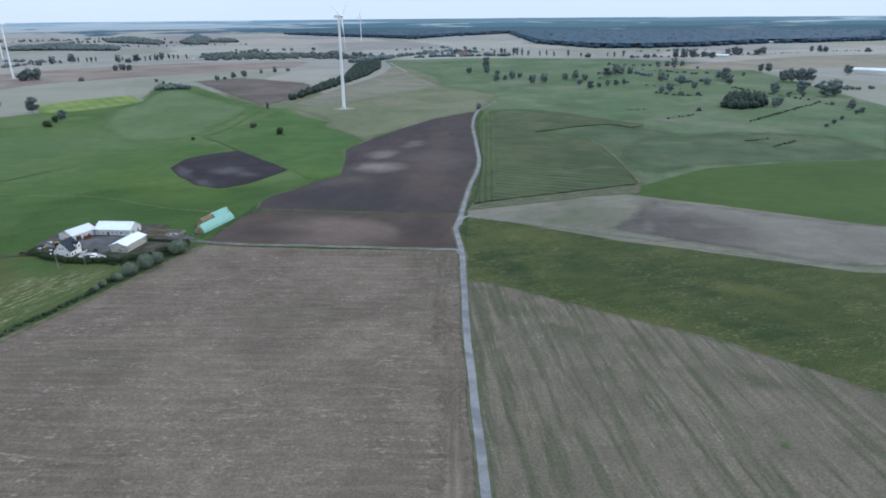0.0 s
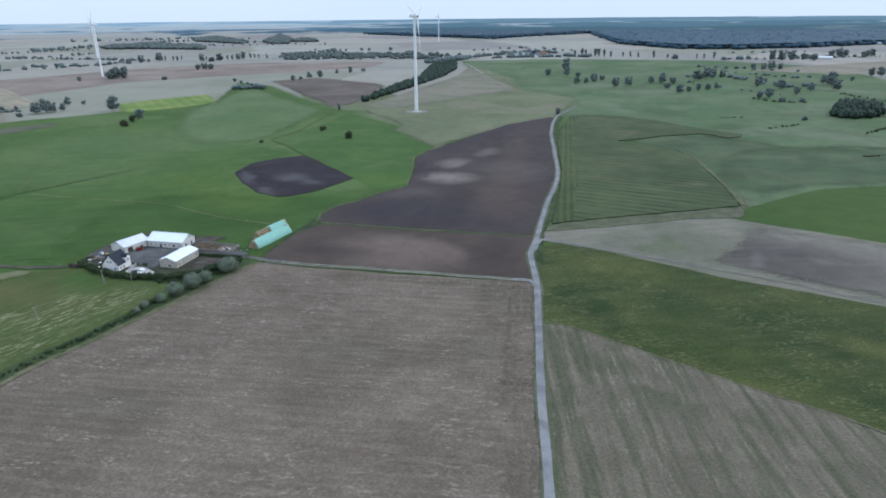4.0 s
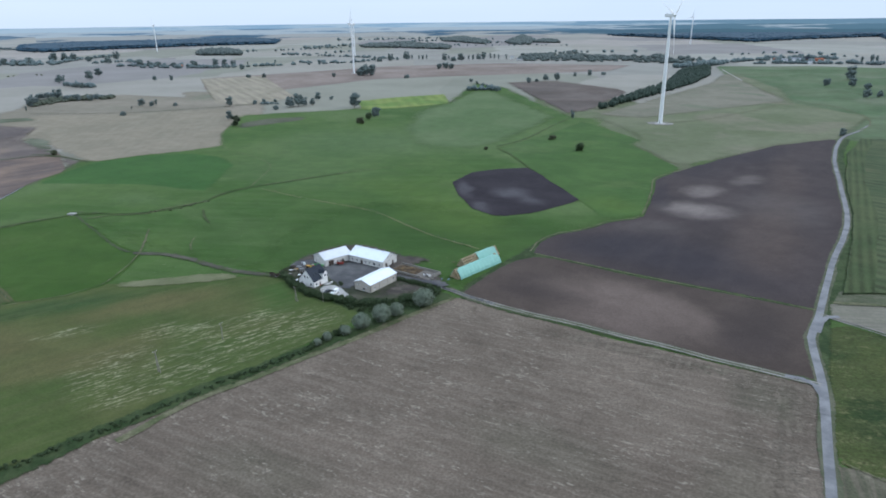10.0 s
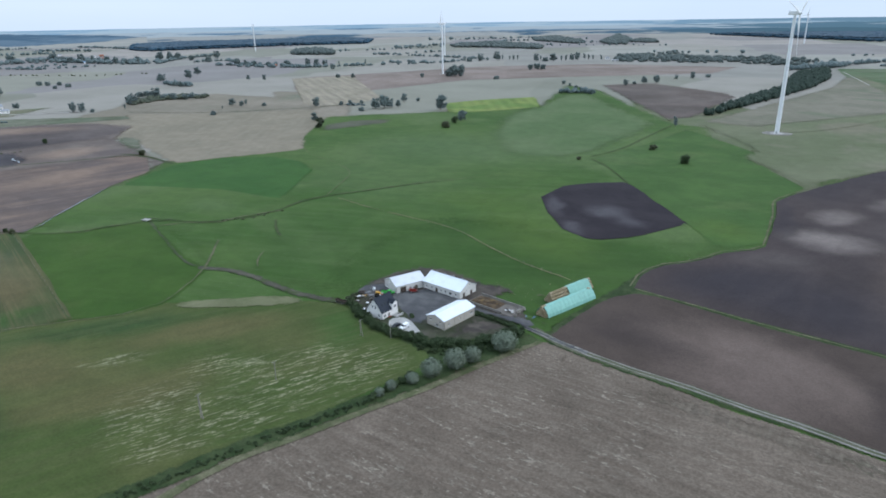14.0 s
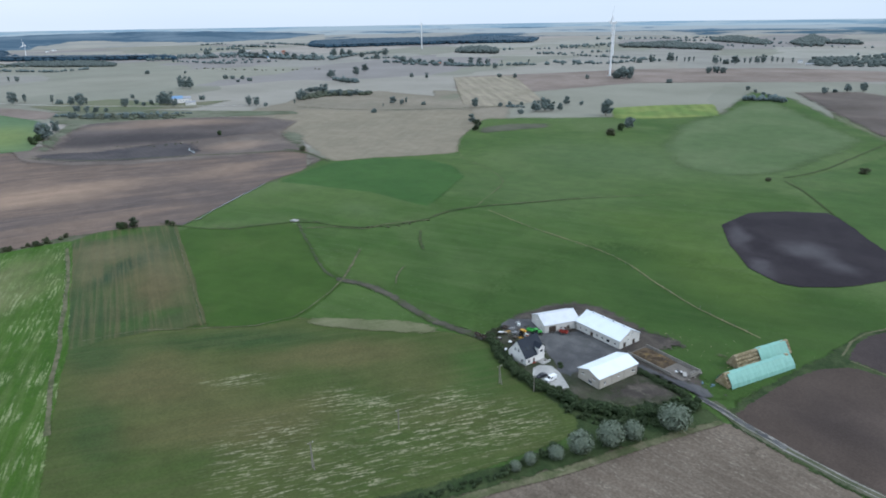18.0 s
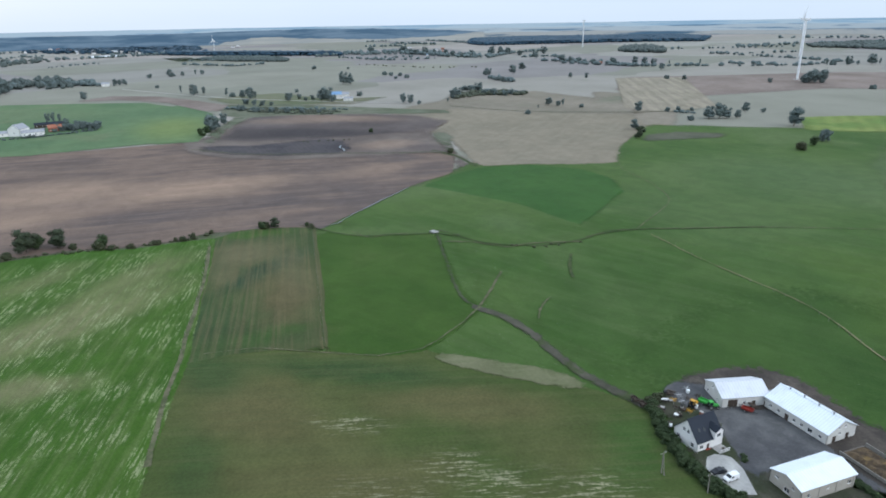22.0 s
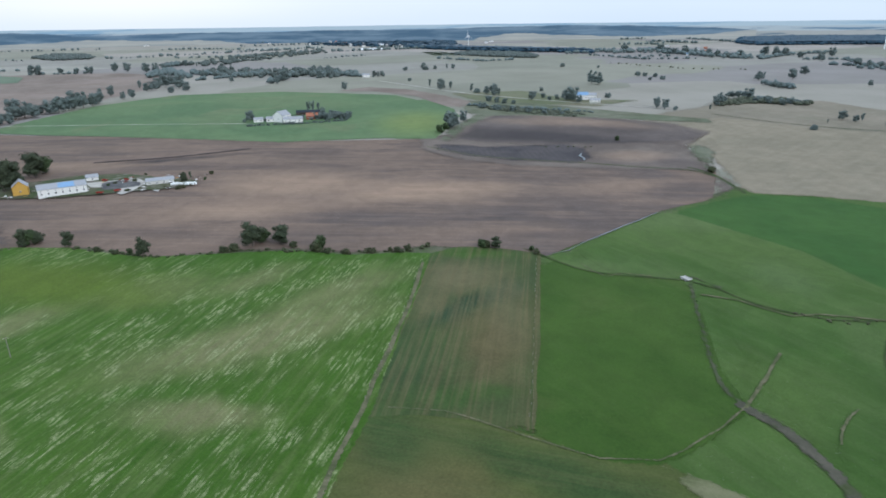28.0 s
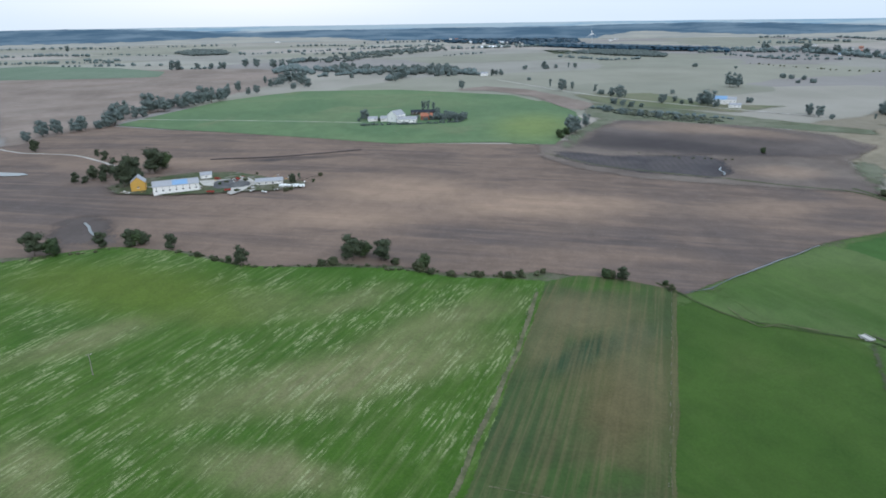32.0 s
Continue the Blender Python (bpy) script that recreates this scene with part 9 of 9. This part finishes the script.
# ---- hedges round the farm ----
hedge_rng = random.Random(21)
LINE_HEDGES = [
    ([(-231, 319.8), (-223, 315.6), (-214.2, 311.6), (-204.3, 308), (-197.1, 306.7), (-190.6, 307), (-186, 308)], 0.55, 2.5, 5.0, "bush"),
    ([(-186, 308), (-180.2, 308), (-169.9, 312), (-162.3, 319), (-157, 328), (-153, 337)], 0.45, 2.5, 7.5, "bush"),
    ([(-180, 304), (-172, 306), (-163, 311), (-155.5, 319), (-150.5, 331)], 0.5, 1.5, 9.0, "bush"),
    ([(-177, 341), (-165.9, 340.0), (-157, 339.6)], 0.4, 1.7, 2.2, "bush"),
    ([(-199, 325), (-197, 322.3)], 0.5, 1.4, 1.0, "bush"),
    ([(-233, 327), (-231, 321), (-228, 318)], 0.9, 1.8, 2.2, "shrub"),
    ([(-169, 266), (-174, 250), (-179, 238)], 0.8, 1.4, 4.5, "bush"),
    ([(-166.5, 288), (-168.5, 276), (-169, 266)], 1.4, 2.2, 3.0, "bush"),
    ([(-179, 238), (-186, 212), (-193, 190), (-200, 166)], 0.9, 1.1, 5.0, "bush"),
]
HEDGE_FORMS = {}
for line, gap, h, spread, kind in LINE_HEDGES:
    verts, faces = [], []
    for (x0, y0), (x1, y1) in zip(line, line[1:]):
        n = max(1, int(math.hypot(x1 - x0, y1 - y0) / gap))
        for i in range(n):
            t = (i + hedge_rng.uniform(0.1, 0.9)) / n
            x, y = x0 + (x1 - x0) * t + hedge_rng.uniform(-0.3, 0.3) * spread, y0 + (y1 - y0) * t + hedge_rng.uniform(-0.3, 0.3) * spread
            k = hedge_rng.randrange(4)
            if (kind, k) not in HEDGE_FORMS:
                me = CROWNS[kind][k]
                HEDGE_FORMS[kind, k] = ([v.co.copy() for v in me.vertices], [list(p.vertices) for p in me.polygons])
            shape, sides = HEDGE_FORMS[kind, k]
            tall, a, wide = h * hedge_rng.uniform(0.7, 1.25), hedge_rng.uniform(0, 6.28), hedge_rng.uniform(0.9, 1.2)
            z, base, c, e = height(x, y), len(verts), math.cos(a) * wide, math.sin(a) * wide
            verts += [(x + tall * (v.x * c - v.y * e), y + tall * (v.x * e + v.y * c), z + tall * v.z) for v in shape]
            faces += [[base + q for q in f] for f in sides]
    hedge = mesh_ob("hedge", verts, faces, LEAF[kind])
    tagged(hedge, "dense dark green garden hedge round the farm" if kind == "bush" else "rough weedy scrub along the field margin", "hedge", "farm hedges")

# ---- other farms, villages and far buildings ----
STYLE = {
    "barn_blue": (PLASTER, SHEET_GREY, "long white barn with a grey roof and blue panel", "barn"), "yellow": (YELLOW_WALL, SHEET_GREY, "ochre rendered farmhouse with a grey roof", "house"),
    "white": (PLASTER, SHEET_GREY, "white farmhouse with a grey roof", "house"), "grey_long": (PALE_WALL, SHEET_GREY, "long low pale shed with a grey roof", "shed"),
    "white_gable": (PLASTER, SHEET_GREY, "tall white gabled farmhouse among garden trees", "house"), "white_big": (PLASTER, SHEET_WHITE, "large white farmhouse with a pale roof", "house"), "orange": (BRICK_WALL, TILE_RED, "red brick house with an orange tile roof", "house"),
    "dark": (DARK, TILE_DARK, "dark timber barn with a dark roof", "barn"), "blue": (PLASTER, SHEET_BLUE, "white house with a blue sheet roof", "house"), "hall": (PALE_WALL, SHEET_WHITE, "long white livestock hall with a pale roof", "hall"),
}
for x, y, w, h, deep, turn, style in HOUSES:
    wall, roof, label, category = STYLE[style]
    long = max(w, deep * 0.8)
    ridge = min(max(h, 3.5), 12.0)
    eave = ridge * (0.62 if style not in ("hall", "grey_long", "barn_blue") else 0.68)
    if style in ("white_gable", "yellow"):
        turn, long, deep = turn + (52 if style == "white_gable" else 84), max(deep, 9) * 1.1, min(long, 13)
    cy, sy = math.cos(radians(turn)), math.sin(radians(turn))
    corner = (x - cy * long / 2, y - sy * long / 2)
    n = max(1, int(long / 4.2))
    rows = row(long / n * 0.5 - 0.6, long / n, n, eave * 0.38, 1.2, min(1.3, eave * 0.4))
    if style == "barn_blue":
        rows = rows + row(long / n * 0.5 - 0.4, long / n, n, eave * 0.74, 0.8, 0.7)
    sides = {"front": rows, "left": [(deep / 2 - 0.6, eave * 0.38, 1.2, min(1.3, eave * 0.4), "window")], "right": [(deep / 2 - 0.6, eave * 0.38, 1.2, min(1.3, eave * 0.4), "window")]}
    b = gabled(category if category != "house" else "farmhouse", at(*corner, turn, 0.3), long, deep, eave, ridge, wall, roof, label, category, sides, group="distant buildings")
    if style == "barn_blue":
        pan = part("roof_panel", slope(deep / 2 * 0.9, (ridge - eave) * 0.9, 10, 0.06, 0.0), SHEET_BLUE, b, "bright blue sheet panel on the roof")
        pan.matrix_local = pose(long * 0.42, 0, eave + 0.18)

# ---- water, culvert and farm clutter in the fields ----
draped("pond", ragged([(-664, -215), (-654, -205), (-655, -172), (-659, -165), (-664, -174), (-668, -195)], 1.2, 5), 0.75, WATER, "still farm pond mirroring the pale sky", "water")
ribbon("drain_water", [(-708.4, 373.1), (-700, 369), (-690, 370), (-683.2, 367.3)], 1.4, 0.95, WATER, "pale water in a field drain", "water")
ribbon("drain_water", [(-540, -44), (-532.5, -37), (-524, -31), (-517, -24)], 1.6, 0.8, WATER, "pale water in a field drain", "water")
culvert = thing("culvert", at(-419.5, 334.2, 20, 0.3), "pale concrete culvert slab over the stream", "culvert")
part("deck", box(bmesh.new(), -2.4, -1.5, 0.15, 2.4, 1.5, 0.45, 0.06), plain("pale_concrete", (0.4, 0.39, 0.37), 0.85), culvert)
for s in (-1, 1):
    part("kerb", box(bmesh.new(), -2.4, s * 1.4 - 0.12, 0.45, 2.4, s * 1.4 + 0.12, 0.75, 0.03), CONCRETE, culvert)
    part("pipe", tube(bmesh.new(), [(0.5, -1.8), (0.5, 1.8)], 14), CONCRETE, culvert).matrix_local = pose(s * 1.0, 0, -0.2, 90, 0, 0)

# fence posts along the meadow edge and the pasture
post_mesh = bpy.data.meshes.new("post")
pb = tube(bmesh.new(), [(0.07, -0.3), (0.06, 1.25), (0.02, 1.32)], 7)
pb.to_mesh(post_mesh)
pb.free()
post_mesh.materials.append(POLE_WOOD)
fence_rng = random.Random(4)
for line in ([(-456, 273), (-377, 253.3), (-315, 237.5)], [(-456, 215), (-395.6, 203), (-358, 194), (-329, 187)], [(-357, 440), (-310, 434), (-254, 431), (-202, 409), (-161, 397)]):
    fence = thing("wire_fence", pose(0, 0, 0), "line of weathered wooden posts along a field edge", "fence", "field fences")
    for (x0, y0), (x1, y1) in zip(line, line[1:]):
        n = int(math.hypot(x1 - x0, y1 - y0) / 6)
        for i in range(n):
            x, y = x0 + (x1 - x0) * i / n + fence_rng.uniform(-0.3, 0.3), y0 + (y1 - y0) * i / n + fence_rng.uniform(-0.3, 0.3)
            p = new("post", post_mesh)
            p.parent = fence
            p.matrix_local = pose(x, y, height(x, y) + 0.3, fence_rng.uniform(-4, 4), fence_rng.uniform(-4, 4), 0)

# the upland farm with its yard, silage heap, machines and scrub
draped("upland_yard", ragged([(-600, -62), (-598, -20), (-606, 20), (-612, 50), (-622, 68), (-640, 62), (-652, 30), (-668, 0), (-664, -40), (-640, -75), (-615, -80)], 2.0, 5), 0.95, MAT["weeds"], "worn grass and gravel round the upland farm", "yard")
draped("gravel_yard", ragged([(-637.7, -18.3), (-647.8, 15.2), (-634.8, 26.2), (-610.6, 25), (-600.7, 21), (-603.3, 16), (-622.3, 13.4), (-625.1, -9.3)], 1.2, 4), 1.0, MAT["lane"], "pale gravel yard between the upland barns", "yard")
draped("upland_apron", ragged([(-614, 0), (-616, 12), (-624, 26), (-636, 22), (-644, 4), (-636, -6)], 1.5, 4), 1.05, MAT["yard"], "grey gravel yard of the upland farm", "yard")
for x, y in ((-641, -3), (-606, 7), (-640, 12), (-612, 16)):
    trailer(at(x, y, fence_rng.uniform(0, 360), 1.0), RED, 4.5, 2.2, "red farm trailer on the gravel yard")
for i in range(36):
    copy_thing(first, at(-626 + 1.5 * (i % 3) + fence_rng.uniform(-0.9, 0.9), 47 + 1.5 * (i // 3) + fence_rng.uniform(-0.7, 0.7), fence_rng.uniform(0, 360), 0.9))
for i in range(26):
    tree("shrub" if i % 3 else "bush", -630 + fence_rng.uniform(-34, 26), fence_rng.uniform(-75, 70), fence_rng.uniform(1.2, 2.8))
for i in range(22):
    implement(-632 + fence_rng.uniform(-24, 26), fence_rng.uniform(-66, 66))
# the farm in the green upland: garden hedge and trees
for i in range(44):
    right = i > 16
    tree("bush" if i % 3 else "round", -916 + fence_rng.uniform(-14, 10), (118 + (i - 16) * 1.5 if right else 44 + i * 4.2) + fence_rng.uniform(-3, 3), fence_rng.uniform(3.5, 8.5) if right else fence_rng.uniform(2, 5))
for (x0, y0), (x1, y1) in zip(((-876, 50), (-882, 79), (-885, 109), (-892, 133)), ((-882, 79), (-885, 109), (-892, 133), (-902, 160))):
    for i in range(9):
        k = (i + fence_rng.uniform(0.1, 0.9)) / 9
        tree("bush" if i % 2 else "shrub", x0 + (x1 - x0) * k + fence_rng.uniform(-2, 2), y0 + (y1 - y0) * k, fence_rng.uniform(1.6, 3.4))
for i in range(12):
    tree("round", -640 + fence_rng.uniform(-40, 10), -85 + fence_rng.uniform(-30, 14), fence_rng.uniform(4, 9))

# scattered timber, sheet and crate piles about the upland farm
def pile(x, y, stuffs=None):
    """A heap of boards and sheets."""
    t = thing("scrap_pile", at(x, y, fence_rng.uniform(0, 360), 0.9), "pile of pale boards and sheets beside the barn", "scrap pile", "yard clutter")
    for k in range(4):
        w, l = fence_rng.uniform(0.5, 1.4), fence_rng.uniform(1.2, 3.2)
        b = part("board", box(bmesh.new(), -l / 2, -w / 2, 0, l / 2, w / 2, 0.22, 0.02), fence_rng.choice(stuffs or [FILM, CONCRETE, RED, DARK, FRAME]), t)
        b.matrix_local = pose(fence_rng.uniform(-1, 1), fence_rng.uniform(-1, 1), 0.24 * k, 0, 0, fence_rng.uniform(0, 180))


for i in range(26):
    pile(-630 + fence_rng.uniform(-24, 26), fence_rng.uniform(-60, 62))
for x, y in ((-224, 327), (-229, 325.5), (-218, 330), (-232, 329.5), (-222, 322.6), (-226.5, 320.4), (-166, 350.5), (-214, 346.5), (-219, 316)):
    pile(x, y, [CONCRETE, DARK, TYRE, DARK, FRAME])


# ---- two far solar parks ----
def solar_row(m, n, long):
    """A row of tilted panels on posts."""
    r = thing("solar_row", m, "long row of tilted solar panels, sky reflection in their colour", "solar panels", "solar park")
    for i in range(n):
        p = part("panel", box(bmesh.new(), i * long, -2.2, -0.05, i * long + long - 0.2, 2.2, 0.05, 0.02), SOLAR, r)
        p.matrix_local = pose(0, 0, 2.0, 20, 0, 0)
        part("post", box(bmesh.new(), i * long + 2.9, -0.06, 0, i * long + 3.1, 0.06, 1.75), RIM, r)


SOLAR = plain("solar_sky_white", (0.82, 0.85, 0.9), 0.25, vary=0.1, scale=4, spec=0.6)
draped("solar_ground", ragged([(-2860, 110), (-2895, 225), (-3070, 235), (-3065, 118)], 6, 30), 0.5, MAT["margin"], "dark ground sheet standing for the solar panels' shadow", "field")
draped("solar_ground", ragged([(-2410, 385), (-2405, 480), (-2665, 450), (-2665, 355)], 6, 30), 0.5, MAT["margin"], "dark ground sheet standing for the solar panels' shadow", "field")
for k in range(12):
    solar_row(at(-2874 - 2.7 * k, 120 + 8.2 * k, 177), 6, 30)
for k in range(8):
    solar_row(at(-2430 + 1.0 * k, 391 + 10 * k, 187), 8, 30)

for x, y, h in ((-1590, 188, 13), (-1584, 196, 11), (-1592, 204, 12), (-1578, 207, 8), (-1560, 186, 6)):
    tree("round", x, y, h)

# ---- the far town below the forest ----
town_rng = random.Random(71)
TOWN = [(-3618, -149), (-3264, 120), (-2883, 532), (-3109, 561), (-3550, 115), (-3875, -172)]
town_kinds = [(PLASTER, SHEET_GREY), (PLASTER, TILE_DARK), (PALE_WALL, SHEET_WHITE), (PALE_WALL, TILE_DARK), (PLASTER, SHEET_GREY)]
for i in range(46):
    x, y = 0.0, 0.0
    while not inside(TOWN, x, y):
        x, y = town_rng.uniform(-3875, -2883), town_rng.uniform(-172, 561)
    wall, roof = town_kinds[i % 5]
    long, deep, eave = town_rng.uniform(10, 24), town_rng.uniform(8, 11), town_rng.uniform(4.5, 9)
    gabled("house", at(x, y, town_rng.choice((0, 90)) + town_rng.uniform(-12, 12)), long, deep, eave, eave + 3.2, wall, roof, "small pale house in the far town", "house", {}, plinth=False, group="far town")
    tree("round", x + town_rng.uniform(14, 30), y + town_rng.uniform(-25, 25), town_rng.uniform(7, 12))

draped("crane_pad", ragged([(-157 + 15 * math.cos(a * 0.6283), 867.5 + 12 * math.sin(a * 0.6283)) for a in range(10)], 2.0, 5), 0.4, MAT["track"], "pale gravel pad round the turbine foot", "yard")

# bare spots and litter in the grass round the straw stacks
for x, y, r in ((-163.3, 373.3, 2.6), (-160.5, 366.5, 3.4), (-156.8, 362.5, 2.8), (-149.5, 350.0, 3.0)):
    draped("bare_spot", ragged([(x + 1.5 * r * math.cos(a * 0.7854), y + r * math.sin(a * 0.7854)) for a in range(8)], 1.0, 2), 0.36, MAT["dry_grass" if r < 2.7 else "mud"], "bare trampled spot in the grass beside the stacks", "yard")
for i in range(26):
    x, y = -176 + fence_rng.uniform(-14, 18), 372 + fence_rng.uniform(-9, 18)
    flake = bmesh.new()
    lump(flake, Vector((0, 0, 0.1)), fence_rng.uniform(0.12, 0.3), fence_rng, 0.4)
    ob = tagged(part("straw_clump", flake, STRAW_MAT), "small pale clump of straw on the grass", "straw", "straw litter")
    ob.matrix_world = at(x, y, 0, 0.06)
